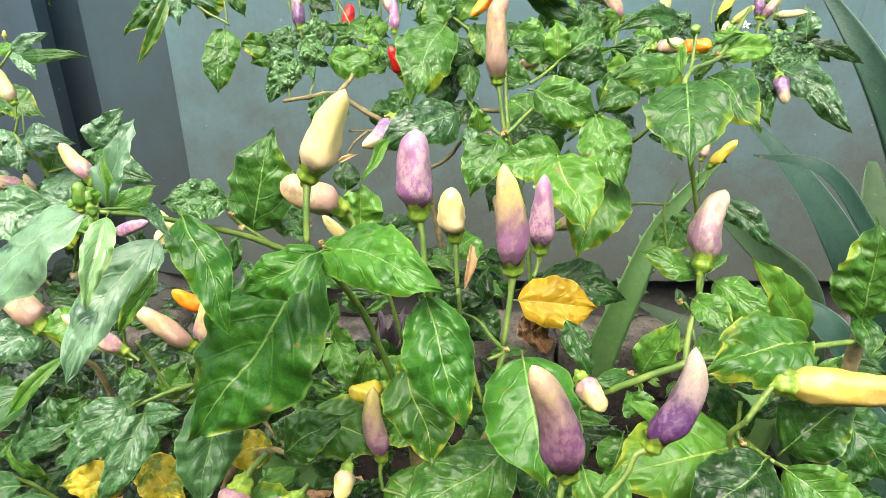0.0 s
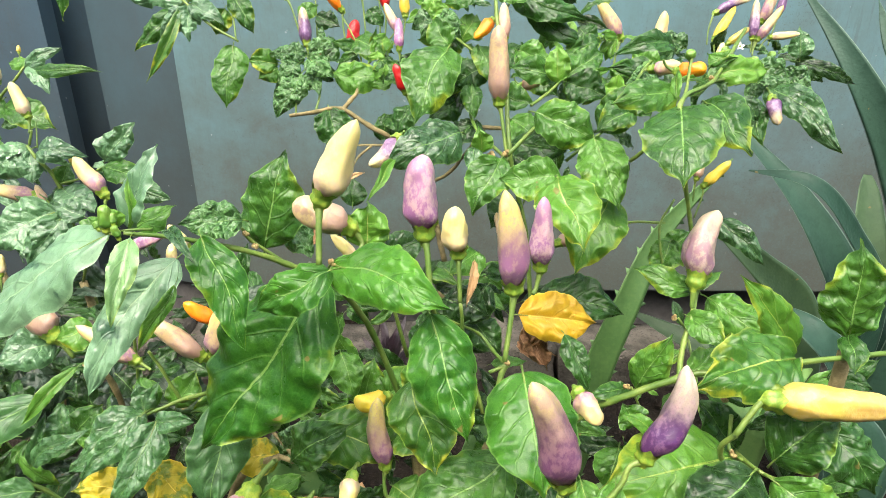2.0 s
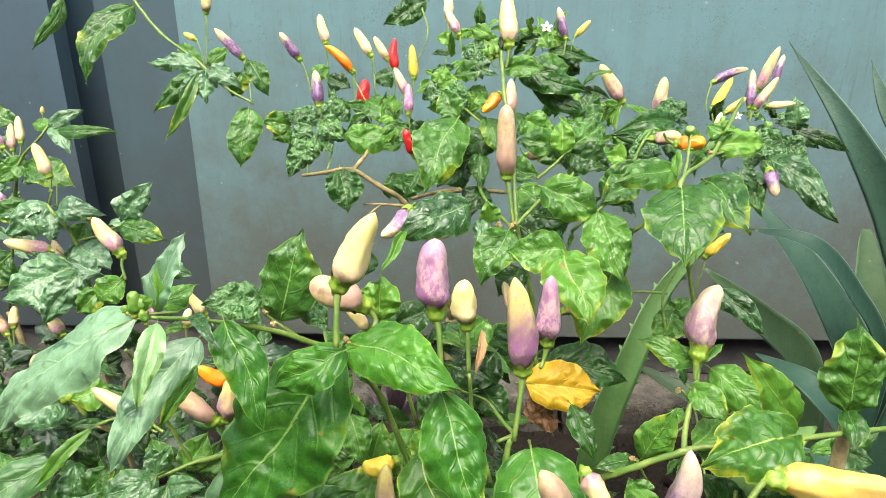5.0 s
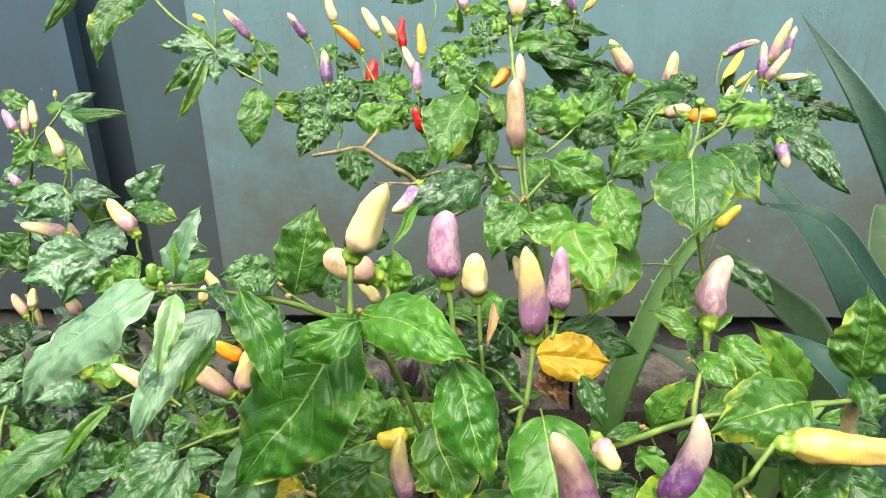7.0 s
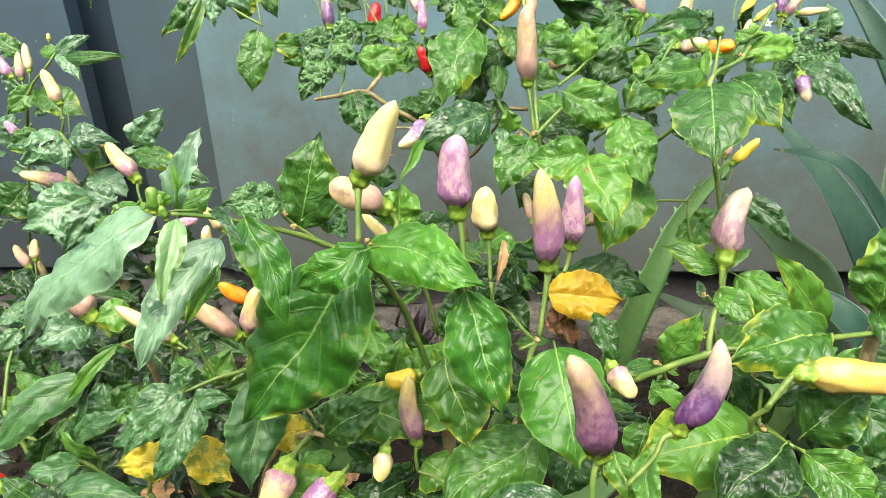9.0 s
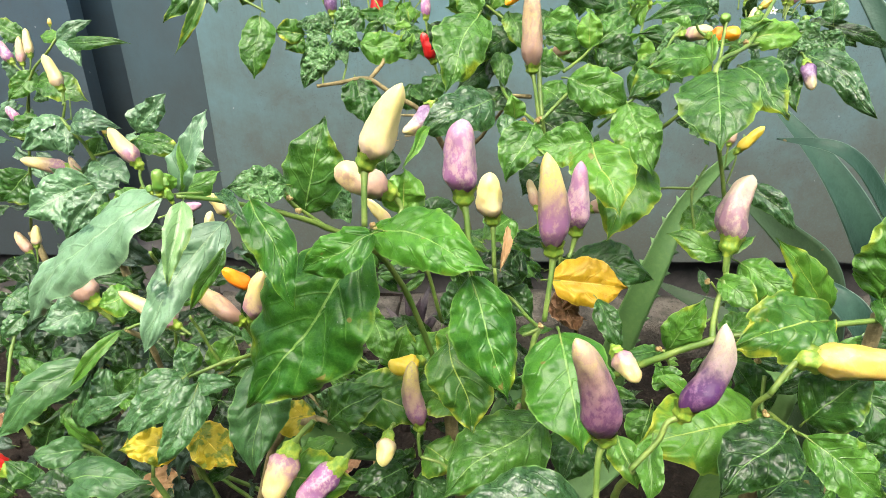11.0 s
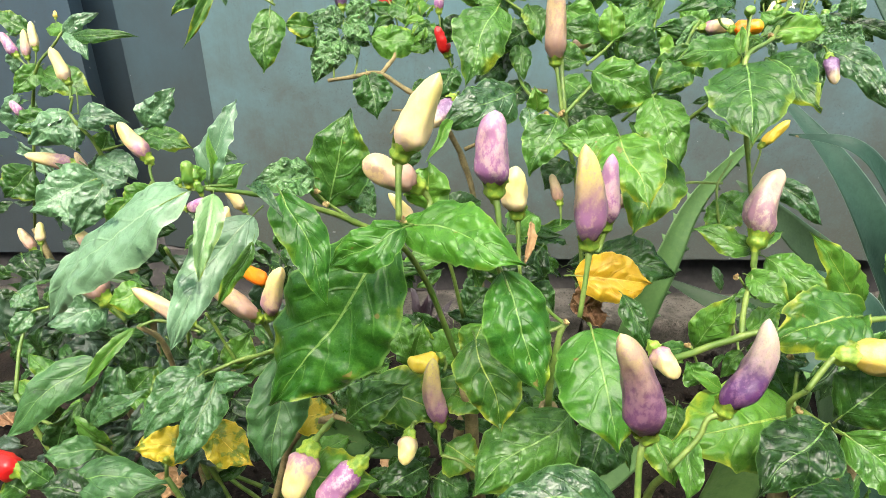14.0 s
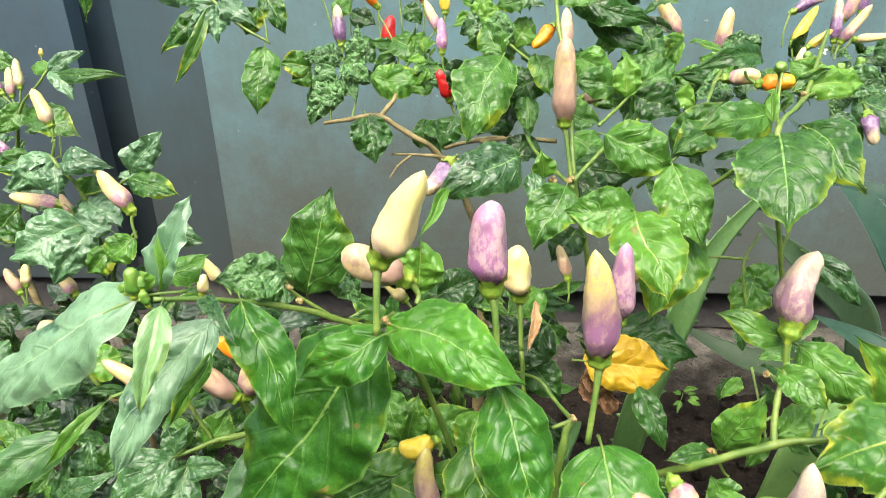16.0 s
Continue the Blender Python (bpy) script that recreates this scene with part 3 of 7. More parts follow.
def flower(plant, at, size, facing=(0, -0.8, 0.5)):
    """A small open star flower with five petals and a greenish middle."""
    f = Vector(facing).normalized()
    a = f.orthogonal().normalized()
    b = f.cross(a)
    bm = bmesh.new()
    for k in range(5):
        w = 2 * math.pi * k / 5
        d, e = a * math.cos(w) + b * math.sin(w), b * math.cos(w) - a * math.sin(w)
        mid = [bm.verts.new(d * size * u + f * size * (0.25 * u * u - 0.1)) for u in (0.1, 0.45, 0.75, 1.0)]
        for s in (-1, 1):
            rim = [bm.verts.new(d * size * u + e * s * size * h + f * size * 0.2 * u) for u, h in ((0.1, 0.06), (0.42, 0.26), (0.72, 0.2))]
            for q in ((mid[0], mid[1], rim[1], rim[0]), (mid[1], mid[2], rim[2], rim[1]), (mid[2], mid[3], rim[2])):
                bm.faces.new(q if s < 0 else q[::-1])
    blossom = part("flower", bm, PETAL, plant, "small white star-shaped flower", at=at)
    bm = bmesh.new()
    bmesh.ops.create_uvsphere(bm, u_segments=8, v_segments=6, radius=size * 0.2)
    part("stamen", bm, CALYX, blossom, at=at)


def scar(plant, at, size, seed=1):
    """A dried knobbly flower scar at a node."""
    bm = bmesh.new()
    rng = random.Random(seed)
    for _ in range(4):
        v = bmesh.ops.create_icosphere(bm, subdivisions=2, radius=size * rng.uniform(0.4, 0.7))["verts"]
        off = Vector((rng.uniform(-1, 1), rng.uniform(-1, 0.3), rng.uniform(-0.6, 1))) * size * 0.6
        for w in v:
            w.co = w.co * (1 + 0.5 * noise.noise(w.co / size * 2 + off * 900)) + off
    return part("node_scar", bm, SCAR, plant, "dry tan flower scar", at=at)


def tuft(plant, at, count, spread, size, kinds="gdb", seed=1, facing=(0, -0.7, 0.7)):
    """A leafy shoot end: crinkled leaves of many sizes round one node, with its small stems."""
    rng = random.Random(seed)
    at = Vector(at)
    for k in range(count):
        a = rng.uniform(0, 6.283)
        d = Vector((math.cos(a), rng.uniform(-0.5, 0.5), math.sin(a) * 0.8 - 0.12))
        b = at + d * spread * rng.uniform(0.0, 0.75) + Vector((0, rng.uniform(-0.6, 0.8) * spread, 0))
        s = size * rng.uniform(0.6, 1.25)
        way = (d + Vector((rng.uniform(-0.5, 0.5), rng.uniform(-0.6, 0.3), rng.uniform(-0.7, 0.3)))).normalized()
        nrm = Vector(facing) + Vector((rng.uniform(-0.6, 0.6), rng.uniform(-0.4, 0.4), rng.uniform(-0.4, 0.4)))
        leaf(plant, b, b + way * s, s * rng.uniform(0.36, 0.55), nrm, rng.choice(kinds), rng.uniform(-0.02, 0.16), rng.uniform(-0.08, 0.08), "", rng.uniform(0.1, 0.5), rng.uniform(1.0, 1.8), rows=26)


def strap(plant, pts, width, normal, material, thick=0.006, spines=False, name="leaf", power=0.75):
    """A fleshy strap leaf: keeled, tapering to a point, with toothed edges where asked."""
    at = Vector(pts[0])
    line = [p - at for p in smooth_line(pts, 10)]
    n = len(line) - 1
    nrm = Vector(normal)
    bm = bmesh.new()
    uvl = bm.loops.layers.uv.new("UVMap")
    tex, rings, cols = {}, [], 8
    for i, p in enumerate(line):
        u = i / n
        d = (line[min(i + 1, n)] - line[max(i - 1, 0)]).normalized()
        nz = (nrm - d * nrm.dot(d)).normalized()
        es = nz.cross(d)
        half = 0.5 * width * min(1, 0.62 + 1.2 * u) * max(0.012, 1 - u ** 2.4) ** power
        ring = []
        for layer, sgn in ((1, 1), (-1, -1)):
            for j in range(cols + 1):
                v = (2 * j / cols - 1) * sgn
                t = thick * (1 - v * v) * (1 - 0.7 * u)
                vert = bm.verts.new(p + es * half * v + nz * (half * 0.28 * v * v + (t * 0.35 if layer > 0 else -t)))
                tex[vert] = (0.5 + v / 2, u)
                ring.append(vert)
        rings.append((ring, p, es, half, d))
    m = 2 * (cols + 1)
    for (r0, *_), (r1, *_) in zip(rings, rings[1:]):
        for k in range(m):
            bm.faces.new((r0[k], r0[(k + 1) % m], r1[(k + 1) % m], r1[k]))
    bm.faces.new(rings[0][0][::-1])
    bm.faces.new(rings[-1][0])
    bmesh.ops.remove_doubles(bm, verts=bm.verts, dist=0.00002)
    for f in bm.faces:
        for lp in f.loops:
            lp[uvl].uv = tex.get(lp.vert, (0.5, 0.5))
    if spines:
        for i in range(3, n - 1, 3):
            _, p, es, half, d = rings[i]
            for s in (-1, 1):
                root = p + es * half * s * 0.97 + nrm.normalized() * half * 0.26
                w = width * 0.085
                tri = [bm.verts.new(root - d * w), bm.verts.new(root + d * w), bm.verts.new(root + es * s * w * 1.5 + d * w * 0.8), bm.verts.new(root - nrm.normalized() * w * 0.6)]
                for q in ((0, 1, 2), (1, 3, 2), (3, 0, 2)):
                    bm.faces.new([tri[x] for x in q])
    return part(name, bm, material, plant, at=at)


# ---- ground, wall, kerb ----
def ground():
    bm = bmesh.new()
    xs = [-60, -12, -3] + [-1.5 + 0.05 * i for i in range(61)] + [3, 12, 60]
    ys = [-60, -12, -3] + [-0.4 + 0.05 * i for i in range(36)] + [3, 12, 60]
    rows = []
    for y in ys:
        rows.append([bm.verts.new((x, y, 0.016 * noise.noise(Vector((x * 5, y * 5, 0))) + 0.010 * noise.noise(Vector((x * 17, y * 17, 3))) if abs(x) < 2 and -0.5 < y < 1.6 else 0)) for x in xs])
    for r0, r1 in zip(rows, rows[1:]):
        for k in range(len(xs) - 1):
            bm.faces.new((r0[k], r0[k + 1], r1[k + 1], r1[k]))
    return plain("ground", bm, SOIL, "structure", "dark damp garden soil with clods and crumbs", "soil")


def crumbs():
    """Clods and small stones on the bare soil."""
    rng = random.Random(11)
    bm = bmesh.new()
    for _ in range(900):
        x, y = rng.uniform(-0.9, 0.9), rng.uniform(0.15, 1.0)
        r = rng.choice((0.003, 0.004, 0.006, 0.009, 0.013))
        v = bmesh.ops.create_icosphere(bm, subdivisions=1, radius=r)["verts"]
        q = Matrix.Translation((x, y, 0.004 + r * 0.3)) @ Euler((rng.random() * 6, rng.random() * 6, 0)).to_matrix().to_4x4() @ Matrix.Diagonal((1, rng.uniform(0.6, 1), rng.uniform(0.5, 0.8), 1))
        for w in v:
            w.co = q @ (w.co * (1 + 0.3 * noise.noise(w.co * 300 + Vector((x, y, 0)) * 50)))
    return plain("soil_crumbs", bm, SOIL, "stuff", "loose dark soil clods and pebbles on the bed", "soil clods")


def wall():
    # light panel, then a return set back, a deep groove, and a dark panel
    bm = bmesh.new()
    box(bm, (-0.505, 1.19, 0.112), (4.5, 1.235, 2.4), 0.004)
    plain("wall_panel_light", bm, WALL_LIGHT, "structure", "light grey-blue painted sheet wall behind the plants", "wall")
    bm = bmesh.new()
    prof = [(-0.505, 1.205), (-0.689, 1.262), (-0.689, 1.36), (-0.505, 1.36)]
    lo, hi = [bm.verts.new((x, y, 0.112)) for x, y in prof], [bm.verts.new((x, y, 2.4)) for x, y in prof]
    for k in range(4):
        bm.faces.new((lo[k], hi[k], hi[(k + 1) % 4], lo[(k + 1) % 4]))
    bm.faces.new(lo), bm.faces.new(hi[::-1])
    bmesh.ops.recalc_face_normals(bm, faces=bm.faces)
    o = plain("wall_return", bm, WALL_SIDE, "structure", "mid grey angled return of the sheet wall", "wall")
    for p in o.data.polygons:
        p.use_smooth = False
    bm = bmesh.new()
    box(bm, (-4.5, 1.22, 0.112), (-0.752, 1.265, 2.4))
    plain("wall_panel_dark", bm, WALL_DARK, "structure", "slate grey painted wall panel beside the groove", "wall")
    bm = bmesh.new()
    box(bm, (-0.80, 1.335, 0.112), (-0.66, 1.35, 2.4))
    plain("wall_groove", bm, WALL_DARK, "structure", "dark recessed groove between wall panels", "wall")
    bm = bmesh.new()
    box(bm, (-4.5, 1.246, -0.05), (4.5, 1.42, 0.108))
    plain("wall_plinth", bm, GAP, "structure", "dark set-back plinth under the sheet wall", "wall")


def sky_block_wall():
    """Unseen plain plastered wall, added behind the camera to block low sky light."""
    bm = bmesh.new()
    box(bm, (-6, -2.3, 0), (6, -2.1, 2.5), 0.01)
    plain("wall_sky_block", bm, PLASTER, "structure", "unseen plain grey wall added behind the camera to block low sky light", "wall")


def kerb():
    rng = random.Random(5)
    edge = thing("kerb", (0, 1.05, 0), "weathered grey concrete kerb along the plant bed", "kerb")
    edge["kind"] = "structure"
    x = -1.6
    while x < 1.7:
        w = rng.uniform(0.30, 0.42)
        bm = bmesh.new()
        box(bm, (x, 1.015 + rng.uniform(-0.008, 0.008), -0.04), (x + w - 0.008, 1.115, 0.082 + rng.uniform(-0.008, 0.006)))
        bmesh.ops.subdivide_edges(bm, edges=bm.edges[:], cuts=5, use_grid_fill=True)
        for v in bm.verts:
            v.co += Vector((noise.noise(v.co * 14), noise.noise(v.co * 14 + Vector((9, 0, 0))), noise.noise(v.co * 14 + Vector((0, 9, 0))))) * 0.010
        part("stone", bm, STONE, edge)
        x += w


ground()
crumbs()
wall()
sky_block_wall()
kerb()

# ---- the plants ----
main = thing("chili_plant", (0.03, 0.42, 0), "bushy ornamental chili plant with cream and purple upright fruit", "chili plant", "chili plants")
back = thing("chili_plant", (-0.05, 0.72, 0), "woody chili plant with red, orange and purple fruit near the wall", "chili plant", "chili plants")
left = thing("chili_plant", (-0.45, 0.62, 0), "slender chili plant with pale fruit before dark wall", "chili plant", "chili plants")
low = thing("chili_plant", (-0.2, 0.4, 0), "low crinkled chili plant with some yellowed leaves", "chili plant", "chili plants")
right = thing("chili_plant", (0.24, 0.42, 0), "spreading chili plant with glossy yellow and purple fruit", "chili plant", "chili plants")
agave = thing("agave", (0.7, 0.85, 0), "blue-green agave with long fleshy pointed leaves", "agave")
aloe = thing("aloe", (0.1, 0.72, 0), "light green spiny aloe growing low in the bed", "aloe")
ruellia = thing("variegated_plant", (-0.45, 0.6, 0), "mottled grey-green broad-leaved plant in shade", "foliage plant")
maroon = thing("maroon_plant", (-0.08, 0.85, 0), "small dark maroon strap-leaved plant by kerb", "foliage plant")

# succulents
strap(agave, [(0.6197, 0.7355, 0), (0.6194, 0.7082, 0.1794), (0.6192, 0.69, 0.3491), (0.5518, 0.7073, 0.5115), (0.4753, 0.7323, 0.637), (0.4205, 0.8125, 0.7388)], 0.0727, (-0.55, -0.75, 0.35), SUCC, 0.006, power=1.1)
strap(agave, [(0.6413, 0.7616, 0), (0.6651, 0.7633, 0.1964), (0.6809, 0.7645, 0.3774), (0.6625, 0.8543, 0.5632), (0.6275, 0.9078, 0.6504), (0.6191, 0.9513, 0.7105)], 0.0566, (-0.50, -0.80, 0.20), SUCC, 0.006, power=1.1)
strap(agave, [(0.6063, 0.7463, 0), (0.591, 0.731, 0.1255), (0.5808, 0.7208, 0.2591), (0.5152, 0.7226, 0.3796), (0.4544, 0.7584, 0.4768), (0.3739, 0.8362, 0.572)], 0.0900, (0.25, -0.85, 0.40), SUCC, 0.006, power=1.0)
strap(agave, [(0.5955, 0.7372, 0), (0.5682, 0.7117, 0.1872), (0.5501, 0.6948, 0.362), (0.4774, 0.6672, 0.4605), (0.418, 0.6678, 0.5201), (0.3639, 0.7118, 0.5237)], 0.0400, (0.15, -0.75, 0.65), SUCC, 0.006)
strap(agave, [(0.6361, 0.7907, 0), (0.6541, 0.825, 0.1241), (0.666, 0.8479, 0.2568), (0.6604, 0.8848, 0.3569), (0.6682, 0.9408, 0.451)], 0.0760, (0.00, -1.00, 0.10), SAGE, 0.006, power=0.4)
strap(agave, [(0.5683, 0.7101, 0), (0.5107, 0.6545, 0.148), (0.4722, 0.6174, 0.2966), (0.4317, 0.6274, 0.3528), (0.3939, 0.6941, 0.3603)], 0.0659, (0.10, -0.60, 0.80), SUCC, 0.006)
strap(agave, [(0.5912, 0.7814, 0), (0.5591, 0.8052, 0.1325), (0.5377, 0.8211, 0.2709), (0.4613, 0.8176, 0.3482), (0.3687, 0.8247, 0.4252)], 0.0738, (0.20, -0.90, 0.40), SAGE, 0.006)
strap(aloe, [(0.1725, 0.6981, 0), (0.1839, 0.6741, 0.1277), (0.1916, 0.6581, 0.2628), (0.2281, 0.6758, 0.3686), (0.2766, 0.7238, 0.4409), (0.3811, 0.7941, 0.5156)], 0.0482, (0.20, -0.95, 0.25), ALOE, 0.006, spines=True)
strap(aloe, [(-0.157, 0.4877, 0), (-0.1675, 0.4637, 0.1504), (-0.1744, 0.4477, 0.3007), (-0.134, 0.4598, 0.279), (-0.0682, 0.4831, 0.2341)], 0.0484, (0.10, -0.70, 0.70), ALOE, 0.006)
strap(aloe, [(0.0722, 0.4736, 0), (0.077, 0.4496, 0.1023), (0.0802, 0.4336, 0.2205), (0.1362, 0.465, 0.2383), (0.2094, 0.5284, 0.23)], 0.0415, (0.00, -0.70, 0.70), ALOE, 0.006)
strap(aloe, [(0.0365, 0.5076, 0), (0.0389, 0.4836, 0.1449), (0.0405, 0.4676, 0.2915), (0.0603, 0.501, 0.3142), (0.0971, 0.5469, 0.3164)], 0.0646, (0.00, -0.90, 0.40), ALOE, 0.006)
strap(agave, [(0.3759, 0.5161, 0), (0.401, 0.4921, 0.1508), (0.4177, 0.4761, 0.3014), (0.332, 0.4811, 0.3592), (0.288, 0.4994, 0.3522)], 0.0613, (0.00, -0.60, 0.80), SUCC, 0.006)
strap(agave, [(0.5473, 0.746, 0), (0.4662, 0.7303, 0.1357), (0.4121, 0.7199, 0.2762), (0.3375, 0.7007, 0.2881), (0.2587, 0.7516, 0.3085)], 0.0581, (0.10, -0.60, 0.80), OLIVE, 0.006)
strap(agave, [(0.2836, 0.5641, 0), (0.3025, 0.5401, 0.1443), (0.3151, 0.5241, 0.2904), (0.3488, 0.5554, 0.3073), (0.4334, 0.6054, 0.3132)], 0.0705, (0.00, -0.70, 0.70), ALOE, 0.006)

# upper left branch before the wall
stem(left, [(-0.9004, 0.7375, 0.0452), (-0.8915, 0.8676, 0.5423), (-0.6328, 0.841, 0.8745), (-0.4751, 0.7741, 0.8376), (-0.3692, 0.7436, 0.7838)], 0.0039, 0.0022)
stem(left, [(-0.3692, 0.7436, 0.7838), (-0.3338, 0.7284, 0.7425), (-0.2953, 0.7186, 0.716), (-0.2563, 0.6975, 0.6876), (-0.2235, 0.6907, 0.6691)], 0.0025, 0.0016)
stem(left, [(-0.2819, 0.7352, 0.7609), (-0.2806, 0.7154, 0.7072)], 0.0013, 0.0013)
leaf(left, (-0.3646, 0.7388, 0.7708), (-0.4071, 0.6876, 0.6898), 0.0400, (0.14, -0.87, 0.48), "g", 0.1, side=-0.08)
leaf(left, (-0.4561, 0.7631, 0.779), (-0.4785, 0.7207, 0.7219), 0.0184, (0.86, -0.52, 0.05), "g", 0.08)
leaf(left, (-0.2857, 0.7149, 0.706), (-0.3474, 0.7169, 0.7113), 0.0238, (0.01, -0.92, 0.40), "f", 0.08, crinkle=1.6)
leaf(left, (-0.2847, 0.7032, 0.7031), (-0.3245, 0.6748, 0.6263), 0.0165, (0.27, -0.94, 0.21), "m", 0.08, side=0.05, fold=0.6)
leaf(left, (-0.29, 0.7127, 0.7), (-0.3404, 0.6971, 0.6577), 0.0252, (0.15, -0.97, 0.19), "g", 0.08, crinkle=1.3)
leaf(left, (-0.2836, 0.7084, 0.7028), (-0.3063, 0.6914, 0.6712), 0.0249, (0.29, -0.91, 0.28), "f", 0.08, crinkle=1.7)
leaf(left, (-0.2793, 0.7141, 0.7037), (-0.2768, 0.6907, 0.6691), 0.0278, (0.33, -0.77, 0.55), "f", 0.08, crinkle=1.5)
leaf(left, (-0.2774, 0.715, 0.7061), (-0.2394, 0.6969, 0.686), 0.0278, (-0.05, -0.79, 0.61), "f", 0.08, crinkle=1.6)
leaf(left, (-0.2897, 0.7262, 0.7077), (-0.3234, 0.7451, 0.7301), 0.0214, (-0.01, -0.77, 0.64), "g", 0.08)
leaf(left, (-0.2833, 0.7262, 0.7078), (-0.2613, 0.7442, 0.7276), 0.0171, (0.37, -0.85, 0.37), "g", 0.08)
leaf(left, (-0.233, 0.7182, 0.7149), (-0.2096, 0.7038, 0.6758), 0.0280, (0.22, -0.87, 0.45), "g", 0.08, crinkle=1.2)
leaf(left, (-0.2445, 0.7237, 0.7009), (-0.2587, 0.7239, 0.6725), 0.0300, (0.10, -0.99, -0.06), "m", 0.08)
leaf(left, (-0.2291, 0.6891, 0.6649), (-0.2354, 0.6612, 0.6036), 0.0370, (0.28, -0.88, 0.37), "g", 0.05, shape="heart", crinkle=0.7)
pepper(left, (-0.2407, 0.7193, 0.7178), (-0.2684, 0.7198, 0.748), 0.0119, "violet", stalk=[(-0.2261, 0.6917, 0.672)])
pepper(left, (-0.2936, 0.7259, 0.7357), (-0.3071, 0.7285, 0.7428), 0.0069, "lemon", stalk=[(-0.2825, 0.7158, 0.7084)])
pepper(left, (-0.2819, 0.7369, 0.7657), (-0.2783, 0.7353, 0.7902), 0.0114, "cream", stalk=[(-0.281, 0.7264, 0.7371)])

# woody plant with red fruit
stem(back, [(0.001, 0.6896, 0.406), (-0.0206, 0.6908, 0.4959), (-0.0551, 0.6631, 0.5653), (-0.0828, 0.6598, 0.5853), (-0.1115, 0.6561, 0.6043), (-0.1405, 0.6549, 0.6011), (-0.1664, 0.6535, 0.5973)], 0.0035, 0.0019, woody=True)
stem(back, [(-0.1102, 0.6561, 0.6043), (-0.1031, 0.6693, 0.611), (-0.0958, 0.6836, 0.6209), (-0.0935, 0.7121, 0.6405)], 0.0025, 0.0016, woody=True)
stem(back, [(-0.1602, 0.6536, 0.5974), (-0.1586, 0.6608, 0.6171), (-0.1533, 0.6694, 0.6403)], 0.0015, 0.0012)
stem(back, [(-0.1386, 0.6554, 0.6023), (-0.1364, 0.6719, 0.6183), (-0.146, 0.6784, 0.6358)], 0.0015, 0.0013)
stem(back, [(-0.0935, 0.711, 0.6374), (-0.1043, 0.7517, 0.6612), (-0.1265, 0.7945, 0.6905)], 0.0013, 0.0011)
stem(back, [(-0.0935, 0.711, 0.6374), (-0.0694, 0.7417, 0.6628), (-0.0508, 0.7717, 0.6864)], 0.0013, 0.0010)
stem(back, [(-0.0201, 0.6671, 0.5185), (0.0056, 0.6528, 0.5373), (0.0379, 0.5904, 0.5995)], 0.0023, 0.0014, woody=True)
stem(back, [(0.0153, 0.5911, 0.6014), (-0.0134, 0.6287, 0.5878), (-0.0456, 0.6646, 0.5696)], 0.0020, 0.0019, woody=True)
pepper(back, (-0.2003, 0.8235, 0.7112), (-0.2227, 0.8243, 0.7425), 0.0136, "violet", stalk=[(-0.1914, 0.8175, 0.695), (-0.1824, 0.8074, 0.6678)])
pepper(back, (-0.1657, 0.8306, 0.7307), (-0.1748, 0.8432, 0.7647), 0.0131, "cream", stalk=[(-0.1624, 0.8201, 0.7021), (-0.1605, 0.8063, 0.6646)])
pepper(back, (-0.1311, 0.818, 0.6963), (-0.1651, 0.8189, 0.7276), 0.0136, "orange", stalk=[(-0.1288, 0.8127, 0.682), (-0.124, 0.8001, 0.648)], curve=-0.06)
pepper(back, (-0.11, 0.8463, 0.7153), (-0.132, 0.8586, 0.7486), 0.0134, "cream", stalk=[(-0.1053, 0.8386, 0.6944), (-0.1027, 0.8283, 0.6665)])
pepper(back, (-0.0876, 0.8446, 0.7107), (-0.1058, 0.8546, 0.7377), 0.0114, "cream", stalk=[(-0.0844, 0.8387, 0.6946), (-0.0841, 0.8284, 0.6667)])
pepper(back, (-0.0752, 0.8187, 0.6982), (-0.0764, 0.833, 0.7371), 0.0124, "red", stalk=[(-0.075, 0.8129, 0.6826), (-0.0762, 0.8054, 0.6621)], curve=0.05)
pepper(back, (-0.05, 0.7948, 0.6913), (-0.0533, 0.809, 0.7298), 0.0128, "lemon", stalk=[(-0.0505, 0.7899, 0.678), (-0.0532, 0.785, 0.6646)])
pepper(back, (-0.0554, 0.7263, 0.6789), (-0.0694, 0.7367, 0.707), 0.0112, "blush", stalk=[(-0.0532, 0.7191, 0.6593)])
pepper(back, (-0.124, 0.8429, 0.6484), (-0.1183, 0.8556, 0.6828), 0.0183, "red", stalk=[(-0.1161, 0.8356, 0.6284)], full=0.45)
pepper(back, (-0.1608, 0.7418, 0.6631), (-0.166, 0.7559, 0.7015), 0.0151, "violet", stalk=[(-0.1592, 0.7332, 0.6398)])
pepper(back, (-0.0485, 0.6576, 0.6662), (-0.0494, 0.6684, 0.6954), 0.0102, "mauve", stalk=[(-0.0464, 0.6508, 0.6476)])
pepper(back, (-0.0403, 0.6127, 0.6311), (-0.0501, 0.6115, 0.6567), 0.0128, "red", stalk=[(-0.0332, 0.6058, 0.6124)])
leaf(back, (-0.1832, 0.6927, 0.6456), (-0.217, 0.6941, 0.6495), 0.0308, (-0.01, -0.96, 0.29), "m", 0.08)
leaf(back, (-0.1832, 0.6911, 0.6415), (-0.2053, 0.6871, 0.6305), 0.0252, (0.01, -0.95, 0.32), "m", 0.08)
leaf(back, (-0.1533, 0.669, 0.6392), (-0.1805, 0.6526, 0.5949), 0.0326, (0.11, -0.95, 0.29), "c", 0.08, crinkle=1.8)
